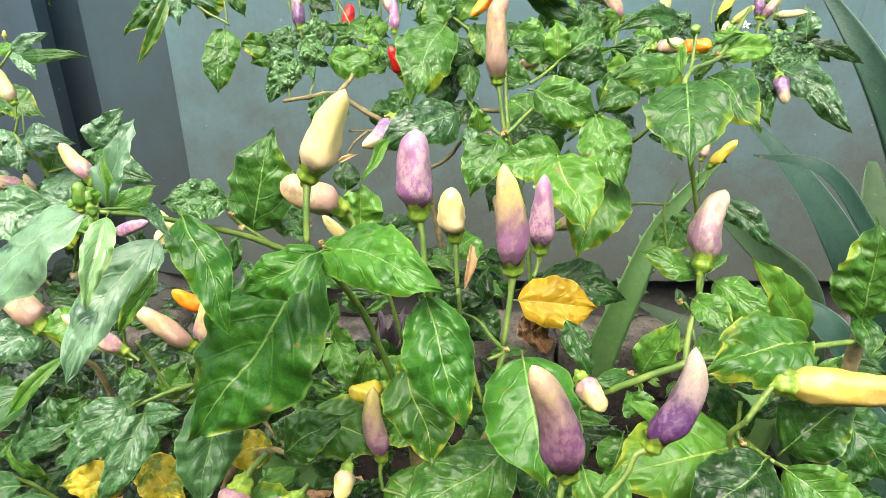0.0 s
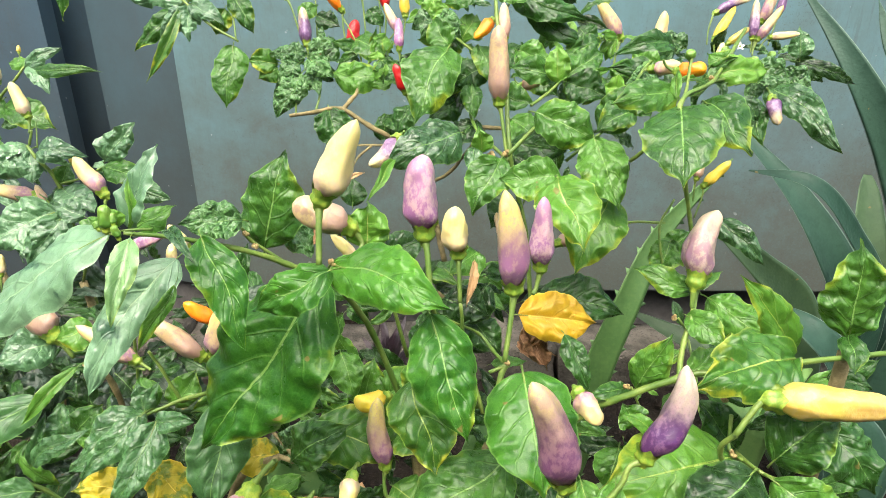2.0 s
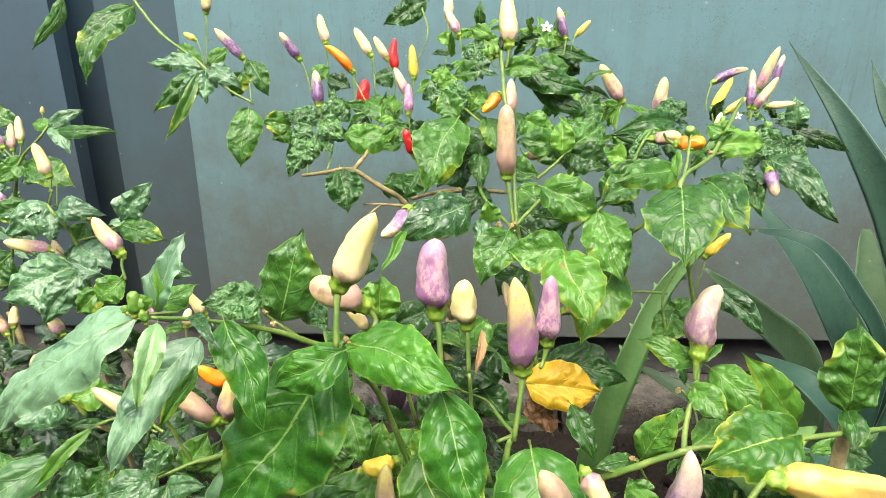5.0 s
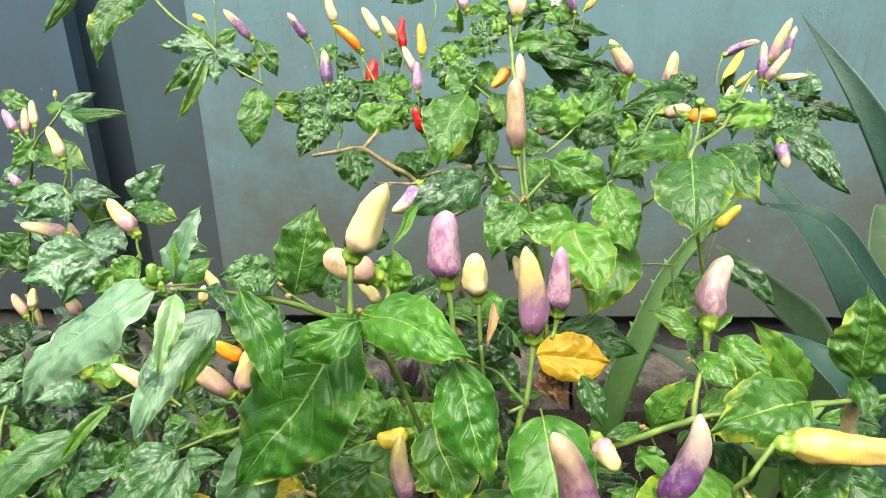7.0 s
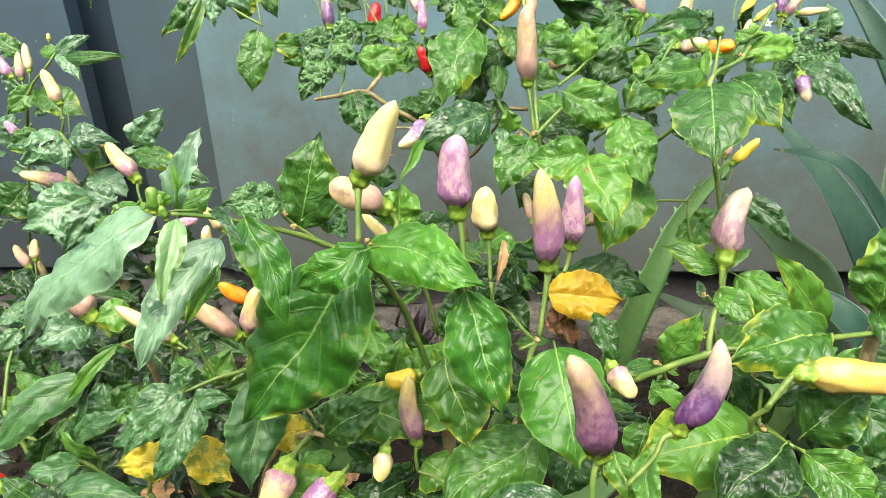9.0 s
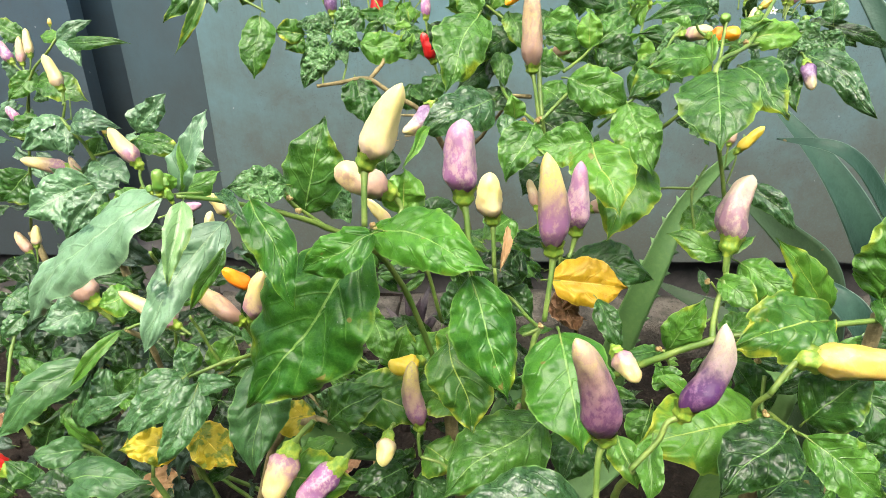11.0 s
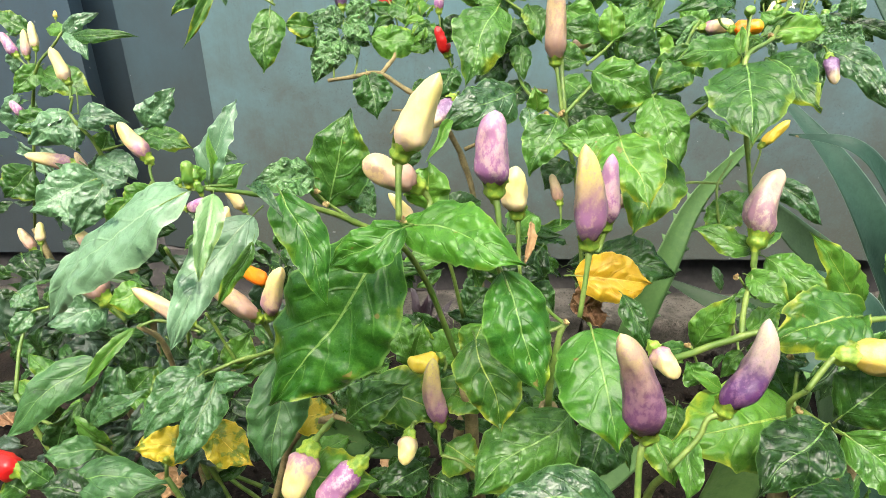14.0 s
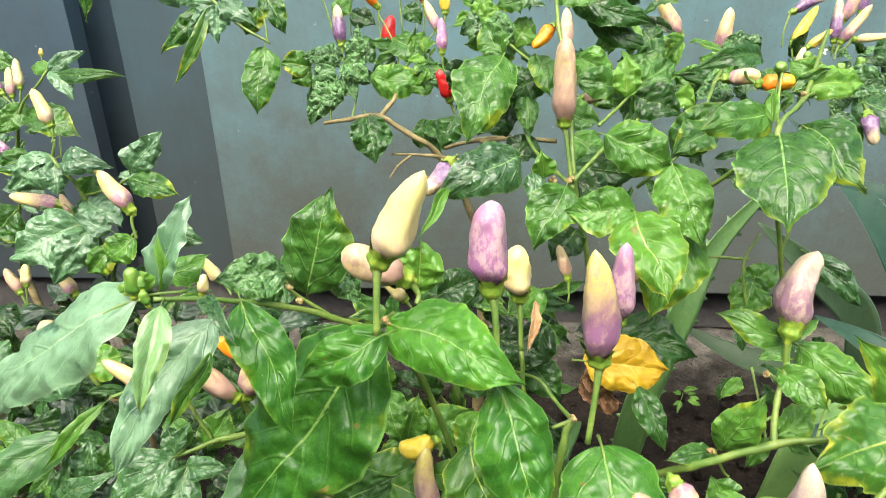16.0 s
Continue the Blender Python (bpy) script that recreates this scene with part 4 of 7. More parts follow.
leaf(back, (-0.1488, 0.686, 0.6564), (-0.1902, 0.6858, 0.6559), 0.0234, (-0.00, -0.91, 0.41), "c", 0.08, crinkle=1.8)
leaf(back, (-0.1473, 0.6748, 0.6549), (-0.1193, 0.6674, 0.6349), 0.0299, (0.10, -0.88, 0.47), "c", 0.08, crinkle=1.9)
leaf(back, (-0.1484, 0.6966, 0.6562), (-0.1231, 0.7028, 0.6731), 0.0238, (0.03, -0.95, 0.31), "c", 0.08, crinkle=1.6)
leaf(back, (-0.1565, 0.6726, 0.649), (-0.1778, 0.665, 0.6285), 0.0231, (0.06, -0.96, 0.29), "c", 0.08, crinkle=1.8)
leaf(back, (-0.1461, 0.6806, 0.6417), (-0.1345, 0.6609, 0.6174), 0.0233, (0.09, -0.75, 0.65), "c", 0.08, crinkle=1.8)
leaf(back, (-0.1244, 0.6997, 0.6357), (-0.0631, 0.6966, 0.6272), 0.0397, (0.02, -0.89, 0.45), "g", 0.08, crinkle=1.2)
leaf(back, (-0.1031, 0.7439, 0.6687), (-0.0674, 0.714, 0.6456), 0.0365, (-0.20, -0.74, 0.64), "g", 0.08)
leaf(back, (-0.135, 0.7344, 0.6432), (-0.1389, 0.7654, 0.6693), 0.0300, (0.13, -0.63, 0.77), "d", 0.08)
leaf(back, (-0.0695, 0.7452, 0.6722), (-0.087, 0.7139, 0.6454), 0.0263, (0.54, -0.70, 0.47), "l", 0.08)
leaf(back, (-0.0947, 0.7971, 0.6974), (-0.0767, 0.7898, 0.6777), 0.0265, (0.06, -0.92, 0.39), "d", 0.08)
leaf(back, (-0.1251, 0.6567, 0.6059), (-0.113, 0.6296, 0.5614), 0.0418, (0.14, -0.83, 0.54), "d", 0.08, crinkle=1.3)
leaf(back, (-0.0667, 0.693, 0.5886), (-0.0457, 0.6668, 0.5755), 0.0213, (-0.26, -0.59, 0.77), "g", 0.08)
leaf(back, (-0.0729, 0.6839, 0.564), (-0.0667, 0.6941, 0.5917), 0.0245, (0.05, -0.94, 0.34), "d", 0.08)
leaf(back, (-0.0339, 0.7848, 0.7798), (-0.0853, 0.7751, 0.7534), 0.0325, (0.05, -0.96, 0.26), "d", 0.08)
stem(back, [(-0.0405, 0.7837, 0.7766), (-0.0307, 0.7508, 0.7454), (-0.0421, 0.7395, 0.7146)], 0.0013, 0.0010)
tuft(back, (-0.1524, 0.713, 0.6429), 9, 0.029, 0.030, "ccgd", 21)
tuft(back, (-0.0918, 0.7596, 0.6536), 10, 0.041, 0.032, "gdgb", 22)

# tall middle shoots
stem(main, [(0.0688, 0.4071, 0.4781), (0.0598, 0.4256, 0.5573), (0.0453, 0.4254, 0.6144), (0.0437, 0.4598, 0.6644), (0.0379, 0.502, 0.7064), (0.0373, 0.534, 0.7354)], 0.0022, 0.0017)
stem(main, [(0.043, 0.4166, 0.6193), (0.0704, 0.4446, 0.6376), (0.0976, 0.4802, 0.6474), (0.1246, 0.5553, 0.6776), (0.166, 0.6416, 0.6804)], 0.0018, 0.0015)
stem(main, [(0.043, 0.4151, 0.6155), (0.0217, 0.4931, 0.6245), (0.0155, 0.5478, 0.6573), (-0.0027, 0.6029, 0.691)], 0.0016, 0.0014)
pepper(main, (0.037, 0.4315, 0.6541), (0.0346, 0.4371, 0.704), 0.0154, "tan", stalk=[(0.0388, 0.427, 0.6418), (0.042, 0.4187, 0.6195)], full=0.6)
pepper(main, (0.0448, 0.5469, 0.7415), (0.0423, 0.562, 0.7825), 0.0156, "cream", stalk=[(0.0421, 0.5395, 0.7216)])
pepper(main, (0.0351, 0.511, 0.7019), (0.0213, 0.4959, 0.69), 0.0099, "orange", stalk=[(0.0396, 0.5139, 0.7098)])
pepper(main, (0.044, 0.4957, 0.6894), (0.0437, 0.5054, 0.7158), 0.0098, "tan", stalk=[(0.0428, 0.491, 0.6766)])
pepper(main, (0.0614, 0.5039, 0.6537), (0.0741, 0.4945, 0.6571), 0.0093, "tan", stalk=[(0.0543, 0.5063, 0.6603)])
pepper(main, (0.0988, 0.5805, 0.746), (0.0919, 0.59, 0.7717), 0.0082, "violet", stalk=[(0.096, 0.5745, 0.7297)])
pepper(main, (0.1085, 0.5813, 0.748), (0.1215, 0.5859, 0.7606), 0.0060, "yellow", stalk=[(0.1036, 0.5763, 0.7346)])
pepper(main, (0.0021, 0.6236, 0.7473), (-0.0102, 0.6321, 0.7702), 0.0098, "blush", stalk=[(0.005, 0.618, 0.732)])
leaf(main, (0.017, 0.5799, 0.7442), (0.023, 0.5565, 0.7098), 0.0322, (-0.08, -0.83, 0.55), "c", 0.08, crinkle=1.4)
leaf(main, (0.0244, 0.56, 0.7191), (-0.003, 0.568, 0.712), 0.0222, (-0.34, -0.90, 0.28), "g", 0.08)
leaf(main, (0.041, 0.5496, 0.72), (0.0777, 0.5394, 0.721), 0.0235, (-0.26, -0.90, 0.34), "g", 0.08)
leaf(main, (0.0468, 0.5621, 0.725), (0.121, 0.5529, 0.7), 0.0280, (-0.01, -0.95, 0.31), "d", 0.08)
leaf(main, (0.0683, 0.5656, 0.7056), (0.1205, 0.5567, 0.6813), 0.0246, (-0.02, -0.95, 0.32), "d", 0.08)
leaf(main, (0.0848, 0.5868, 0.734), (0.134, 0.5838, 0.7258), 0.0148, (-0.01, -0.95, 0.30), "d", 0.08)
leaf(main, (0.0368, 0.5638, 0.7296), (0.022, 0.5822, 0.7504), 0.0222, (-0.22, -0.80, 0.55), "l", 0.08, crinkle=1.4)
leaf(main, (0.0832, 0.5771, 0.7368), (0.0716, 0.5939, 0.7533), 0.0192, (-0.31, -0.77, 0.56), "l", 0.08)
leaf(main, (0.0021, 0.5146, 0.6828), (-0.0252, 0.4629, 0.6295), 0.0464, (0.11, -0.74, 0.66), "g", 0.1)
leaf(main, (0.0023, 0.5345, 0.6791), (-0.0128, 0.5532, 0.7009), 0.0272, (-0.13, -0.80, 0.59), "g", 0.08, crinkle=1.2)
leaf(main, (0.0122, 0.5516, 0.6965), (-0.018, 0.56, 0.6904), 0.0277, (-0.32, -0.89, 0.34), "c", 0.08, crinkle=1.5)
leaf(main, (0.0361, 0.5187, 0.665), (0.0026, 0.5243, 0.6515), 0.0289, (-0.29, -0.89, 0.35), "d", 0.08)
leaf(main, (0.0181, 0.5461, 0.6526), (-0.0019, 0.5337, 0.619), 0.0280, (-0.07, -0.92, 0.38), "d", 0.08)
tuft(main, (0.0025, 0.6123, 0.7166), 12, 0.030, 0.027, "gdblg", 31)
tuft(main, (0.0809, 0.6009, 0.7435), 10, 0.029, 0.024, "gldg", 32)
tuft(main, (0.1117, 0.6052, 0.6974), 8, 0.027, 0.026, "gd", 33)

# right-hand shoots and fruit clusters
stem(right, [(0.1726, 0.384, 0.56), (0.1564, 0.3818, 0.6117), (0.1464, 0.384, 0.661), (0.1939, 0.4547, 0.6649), (0.2517, 0.5567, 0.6813), (0.2785, 0.6031, 0.6915)], 0.0018, 0.0019)
stem(right, [(0.1464, 0.384, 0.661), (0.1671, 0.4326, 0.6628), (0.1787, 0.4621, 0.6848)], 0.0013, 0.0011)
stem(right, [(0.1981, 0.4647, 0.663), (0.2624, 0.5388, 0.6617), (0.3083, 0.5919, 0.6611)], 0.0015, 0.0011)
stem(right, [(0.1348, 0.4345, 0.6102), (0.1491, 0.4212, 0.632), (0.1539, 0.4028, 0.6541)], 0.0019, 0.0012)
stem(right, [(0.0859, 0.4248, 0.6128), (0.1216, 0.4448, 0.6381), (0.1675, 0.5384, 0.6607), (0.206, 0.6155, 0.6673)], 0.0015, 0.0014)
pepper(right, (0.1966, 0.7349, 0.6731), (0.1698, 0.739, 0.7132), 0.0166, "blush", stalk=[(0.1941, 0.7291, 0.6575), (0.1904, 0.7222, 0.6388)])
pepper(right, (0.2365, 0.7189, 0.6587), (0.2411, 0.7239, 0.7012), 0.0164, "blush", stalk=[(0.2335, 0.7101, 0.6347)])
pepper(right, (0.1791, 0.4876, 0.6674), (0.1977, 0.4783, 0.6711), 0.0117, "orange", stalk=[(0.1677, 0.4907, 0.6758)], full=0.75)
pepper(right, (0.1764, 0.5392, 0.6626), (0.1972, 0.5299, 0.6664), 0.0124, "blush", stalk=[(0.1675, 0.5384, 0.6607)], full=0.75)
pepper(right, (0.2633, 0.6395, 0.7035), (0.298, 0.6442, 0.7162), 0.0093, "violet", stalk=[(0.255, 0.6288, 0.6745)], curve=0.06)
pepper(right, (0.2497, 0.5998, 0.6825), (0.2685, 0.61, 0.7103), 0.0093, "lemon", stalk=[(0.2526, 0.5936, 0.6656)])
pepper(right, (0.3123, 0.6473, 0.6955), (0.3298, 0.6523, 0.738), 0.0109, "blush", stalk=[(0.3045, 0.6372, 0.6682)])
pepper(right, (0.3401, 0.6705, 0.7006), (0.35, 0.6809, 0.7289), 0.0086, "violet", stalk=[(0.3303, 0.6596, 0.6713)])
pepper(right, (0.2948, 0.6207, 0.6815), (0.2977, 0.6336, 0.7164), 0.0096, "violet", stalk=[(0.2932, 0.6159, 0.6683)])
pepper(right, (0.2955, 0.6102, 0.6817), (0.3131, 0.6104, 0.7112), 0.0094, "blush", stalk=[(0.2901, 0.6048, 0.6671)])
pepper(right, (0.3066, 0.6108, 0.6834), (0.3353, 0.6119, 0.6863), 0.0075, "cream", stalk=[(0.2967, 0.6067, 0.6723)])
pepper(right, (0.2623, 0.5983, 0.6785), (0.2818, 0.6033, 0.692), 0.0078, "yellow", stalk=[(0.2581, 0.5936, 0.6657)])
pepper(right, (0.2441, 0.5728, 0.6671), (0.2492, 0.5779, 0.681), 0.0071, "cream", stalk=[(0.2427, 0.5688, 0.6562)])
pepper(right, (0.2529, 0.4805, 0.6482), (0.256, 0.4685, 0.6299), 0.0108, "violet", stalk=[(0.2483, 0.4833, 0.6558)])
pepper(right, (0.1863, 0.4192, 0.5974), (0.2022, 0.4203, 0.6148), 0.0082, "lemon", stalk=[(0.1847, 0.4166, 0.5904), (0.1791, 0.4108, 0.5746)])
pepper(right, (0.184, 0.4303, 0.5988), (0.1881, 0.4348, 0.6108), 0.0069, "tan", stalk=[(0.182, 0.4244, 0.5827)])
leaf(right, (0.1465, 0.3837, 0.6603), (0.1345, 0.3276, 0.6236), 0.0465, (-0.28, -0.48, 0.83), "g", 0.1, shape="heart", fold=0.1, crinkle=0.6)
leaf(right, (0.15, 0.4018, 0.666), (0.1014, 0.3789, 0.6617), 0.0262, (0.29, -0.73, 0.62), "g", 0.08)
leaf(right, (0.1456, 0.3904, 0.664), (0.1506, 0.4066, 0.6789), 0.0108, (-0.74, -0.32, 0.59), "l", 0.08)
leaf(right, (0.1672, 0.3997, 0.6601), (0.1806, 0.3489, 0.6381), 0.0320, (-0.52, -0.45, 0.73), "g", 0.1)
leaf(right, (0.275, 0.5345, 0.6501), (0.3097, 0.4663, 0.6096), 0.0300, (-0.54, -0.62, 0.57), "b", 0.1, crinkle=1.4)
leaf(right, (0.3301, 0.5926, 0.6629), (0.3848, 0.5852, 0.643), 0.0144, (-0.03, -0.96, 0.28), "d", 0.08)
leaf(right, (0.2443, 0.5005, 0.6446), (0.2479, 0.4676, 0.6132), 0.0214, (-0.42, -0.65, 0.63), "g", 0.08, crinkle=1.3)
leaf(right, (0.2019, 0.486, 0.663), (0.2596, 0.5091, 0.6678), 0.0245, (0.25, -0.76, 0.60), "g", 0.08)
leaf(right, (0.2133, 0.5962, 0.6729), (0.1462, 0.5702, 0.6601), 0.0283, (0.33, -0.93, 0.17), "d", 0.08, side=0.12)
leaf(right, (0.2474, 0.5388, 0.6615), (0.2263, 0.554, 0.6739), 0.0255, (-0.36, -0.84, 0.41), "g", 0.08)
leaf(right, (0.2624, 0.5371, 0.657), (0.2974, 0.5372, 0.6574), 0.0330, (-0.00, -0.88, 0.47), "c", 0.08, crinkle=1.5)
leaf(right, (0.3032, 0.569, 0.6569), (0.3184, 0.5385, 0.6319), 0.0319, (-0.50, -0.68, 0.53), "c", 0.08, crinkle=1.6)
leaf(right, (0.2293, 0.4808, 0.6488), (0.2431, 0.4745, 0.6319), 0.0200, (-0.18, -0.96, 0.20), "b", 0.08)
leaf(right, (0.3412, 0.6141, 0.6635), (0.3408, 0.6239, 0.6899), 0.0248, (-0.44, -0.84, 0.31), "b", 0.08)
leaf(right, (0.1874, 0.5676, 0.6532), (0.1555, 0.5431, 0.6445), 0.0285, (0.28, -0.62, 0.73), "c", 0.08, crinkle=1.4)
leaf(right, (0.1777, 0.5867, 0.6469), (0.1503, 0.5903, 0.6569), 0.0276, (0.00, -0.94, 0.35), "g", 0.08, crinkle=1.4)
leaf(right, (0.2136, 0.5714, 0.6633), (0.1911, 0.5441, 0.6472), 0.0251, (0.05, -0.54, 0.84), "d", 0.08)
tuft(right, (0.3349, 0.6343, 0.6603), 18, 0.032, 0.023, "ccgd", 41)
tuft(right, (0.2429, 0.5916, 0.6604), 12, 0.033, 0.025, "gbd", 42)
tuft(right, (0.178, 0.6086, 0.6485), 12, 0.034, 0.027, "gbd", 43)
tuft(main, (0.1243, 0.5646, 0.6451), 9, 0.032, 0.026, "bgd", 44)
tuft(main, (0.1033, 0.5157, 0.5991), 9, 0.030, 0.025, "dg", 45)
tuft(main, (0.1682, 0.516, 0.5998), 6, 0.030, 0.025, "dg", 46)

# middle: leaves and fruit at breast of the plant
leaf(main, (0.061, 0.4221, 0.6479), (0.1035, 0.4104, 0.6297), 0.0393, (-0.05, -0.89, 0.45), "g", 0.08)
leaf(main, (0.0998, 0.4065, 0.6337), (0.1126, 0.3699, 0.5952), 0.0344, (-0.25, -0.74, 0.62), "g", 0.05)
leaf(main, (0.0698, 0.3673, 0.6179), (0.0804, 0.3223, 0.5855), 0.0395, (-0.23, -0.60, 0.76), "m", 0.08, fold=0.3)
leaf(main, (0.1142, 0.4018, 0.5941), (0.0855, 0.3628, 0.5517), 0.0422, (-0.14, -0.68, 0.72), "m", 0.08)
leaf(main, (0.0763, 0.3863, 0.6112), (0.0352, 0.3949, 0.6081), 0.0322, (-0.21, -0.81, 0.55), "g", 0.08)
leaf(main, (0.0377, 0.4099, 0.6184), (0.0168, 0.3857, 0.5859), 0.0347, (-0.04, -0.79, 0.61), "g", 0.08)
leaf(main, (0.0179, 0.4221, 0.6232), (0.0222, 0.4032, 0.6025), 0.0145, (-0.08, -0.74, 0.66), "b", 0.08)
leaf(main, (0.0095, 0.4257, 0.6326), (-0.0416, 0.3964, 0.6159), 0.0378, (0.23, -0.76, 0.61), "b", 0.12)
leaf(main, (-0.0352, 0.3983, 0.6203), (-0.0522, 0.3682, 0.5996), 0.0129, (0.21, -0.63, 0.75), "l", 0.08, fold=0.6)
leaf(main, (-0.1085, 0.3288, 0.5847), (-0.0925, 0.3362, 0.6431), 0.0397, (0.01, -0.99, 0.12), "g", 0.08)
leaf(main, (-0.0503, 0.3558, 0.5727), (-0.0493, 0.3562, 0.6054), 0.0344, (0.00, -0.95, 0.25), "l", 0.06, crinkle=1.5)
leaf(main, (-0.1003, 0.3523, 0.5968), (-0.0815, 0.3324, 0.5767), 0.0260, (0.10, -0.85, 0.50), "c", 0.08, crinkle=1.5)
leaf(main, (-0.0672, 0.4095, 0.5826), (-0.0672, 0.4181, 0.6018), 0.0203, (0.00, -0.85, 0.50), "d", 0.08)
leaf(main, (-0.0709, 0.4074, 0.6025), (-0.0572, 0.4096, 0.6074), 0.0061, (0.00, -0.85, 0.50), "t", 0.1, fold=0.8, crinkle=2)
leaf(main, (-0.0407, 0.365, 0.5639), (-0.0143, 0.3789, 0.5705), 0.0261, (0.20, -0.70, 0.68), "d", 0.08)
leaf(main, (-0.0512, 0.3782, 0.5437), (-0.0267, 0.3817, 0.5512), 0.0315, (-0.08, -0.78, 0.62), "d", 0.08)
leaf(main, (0.023, 0.3947, 0.5541), (0.0017, 0.3703, 0.5481), 0.0270, (0.30, -0.47, 0.83), "g", 0.08)
leaf(main, (0.0504, 0.4278, 0.5817), (0.0322, 0.4102, 0.5656), 0.0285, (0.04, -0.70, 0.72), "d", 0.08)
leaf(main, (-0.002, 0.3819, 0.5232), (0.0306, 0.3692, 0.5167), 0.0318, (-0.13, -0.70, 0.71), "d", 0.08)
leaf(main, (0.062, 0.4484, 0.5786), (0.0835, 0.4832, 0.6109), 0.0306, (-0.02, -0.67, 0.74), "d", 0.08)
pepper(main, (-0.0356, 0.423, 0.6282), (-0.0538, 0.406, 0.6136), 0.0128, "violet", stalk=[(-0.0306, 0.4249, 0.6328)], curve=0.1)
pepper(main, (-0.0573, 0.2609, 0.6413), (-0.0404, 0.261, 0.6759), 0.0172, "cream", stalk=[(-0.0595, 0.2553, 0.6274), (-0.0594, 0.2489, 0.6114)], full=0.2)
pepper(main, (-0.055, 0.3066, 0.6073), (-0.0823, 0.3014, 0.6228), 0.0168, "tan", stalk=[(-0.0478, 0.3019, 0.5951)], full=0.75)
pepper(main, (-0.0614, 0.3728, 0.5577), (-0.0766, 0.3701, 0.5786), 0.0092, "cream", stalk=[(-0.0542, 0.3693, 0.5484)])
pepper(main, (-0.0123, 0.2942, 0.6117), (-0.0132, 0.2979, 0.6507), 0.0192, "mauve", stalk=[(-0.0104, 0.2889, 0.5982), (-0.0091, 0.2813, 0.5793)], curve=0.04, full=0.55)
pepper(main, (0.0074, 0.358, 0.571), (0.0051, 0.3592, 0.601), 0.0178, "cream", stalk=[(0.0082, 0.3527, 0.5575), (0.009, 0.3456, 0.5398)], curve=0.05, full=0.42)
pepper(main, (0.0322, 0.2608, 0.5958), (0.0263, 0.2635, 0.6434), 0.0159, "half", stalk=[(0.0311, 0.2545, 0.5801), (0.0282, 0.2467, 0.5607)], curve=-0.02, full=0.3)
pepper(main, (0.0549, 0.3195, 0.5799), (0.0543, 0.3199, 0.6213), 0.0149, "mauve", stalk=[(0.0505, 0.3128, 0.5633)], full=0.3)
pepper(right, (0.16, 0.3459, 0.5593), (0.1722, 0.3618, 0.5987), 0.0203, "rose", stalk=[(0.1578, 0.3381, 0.54)], curve=0.1, full=0.4)
leaf(right, (0.1619, 0.3429, 0.5517), (0.1805, 0.3567, 0.5584), 0.0091, (-0.28, -0.08, 0.96), "m", 0.08)
stem(main, [(0.031, 0.3187, 0.4438), (0.0339, 0.3249, 0.4865), (0.0396, 0.3314, 0.5024)], 0.0031, 0.0023)
stem(main, [(0.0396, 0.3314, 0.5024), (0.0318, 0.3517, 0.4997), (0.0225, 0.3645, 0.5053), (0.0014, 0.3413, 0.5292)], 0.0017, 0.0011)
stem(main, [(0.0415, 0.3314, 0.5024), (0.0281, 0.3291, 0.4971)], 0.0017, 0.0015)
stem(main, [(-0.0099, 0.3017, 0.5655), (0.0009, 0.3186, 0.5264), (0.0212, 0.3286, 0.4693)], 0.0015, 0.0018)
stem(main, [(0.009, 0.3456, 0.5398), (0.0133, 0.3429, 0.5056), (0.0251, 0.3272, 0.4656)], 0.0015, 0.0018)
stem(main, [(-0.1458, 0.2479, 0.6269), (-0.1298, 0.2613, 0.6193), (-0.1086, 0.2827, 0.6043), (-0.0883, 0.2985, 0.5887), (-0.0651, 0.3125, 0.5687), (-0.0482, 0.3375, 0.5224), (-0.0264, 0.3424, 0.4524)], 0.0012, 0.0027)
stem(main, [(-0.05, 0.3378, 0.5773), (-0.0407, 0.3503, 0.5542), (-0.0265, 0.3575, 0.4904)], 0.0015, 0.0018)
leaf(main, (-0.0588, 0.2708, 0.5980), (-0.0981, 0.2649, 0.5773), 0.0282, (-0.10, -0.80, 0.58), "k", 0.08, crinkle=1.1)
leaf(main, (-0.0599, 0.2852, 0.5943), (0.0013, 0.2514, 0.5873), 0.0369, (-0.23, -0.58, 0.79), "k", 0.08)
leaf(main, (-0.0712, 0.3061, 0.5766), (-0.1433, 0.2756, 0.4786), 0.0694, (-0.12, -0.72, 0.68), "k", 0.05, side=0.05, fold=0.1, crinkle=1.1, shape="heart")
leaf(main, (-0.0088, 0.2678, 0.575), (0.0108, 0.2293, 0.5234), 0.0359, (0.04, -0.79, 0.61), "k", 0.08, fold=0.3, crinkle=1.1)
leaf(main, (0.0495, 0.3633, 0.5210), (0.1057, 0.3657, 0.5131), 0.0410, (0.12, -0.80, 0.58), "o", 0.05, curl=0.3, fold=0.45, crinkle=0.9)
leaf(main, (0.0702, 0.4027, 0.5176), (0.1313, 0.3891, 0.5071), 0.0370, (-0.06, -0.75, 0.66), "d", 0.08)
leaf(main, (0.0193, 0.3742, 0.5572), (0.0131, 0.3521, 0.5319), 0.0095, (0.1, -0.90, 0.4), "t", 0.12, fold=0.7, crinkle=2.5, curl=0.8)
leaf(main, (0.0580, 0.3850, 0.5003), (0.0733, 0.3643, 0.4746), 0.0279, (-0.05, -0.79, 0.61), "r", 0.08, fold=0.8, crinkle=3)
leaf(main, (0.0793, 0.3838, 0.4962), (0.0587, 0.3702, 0.4902), 0.0279, (0.12, -0.55, 0.83), "r", 0.08, fold=0.7, crinkle=3)
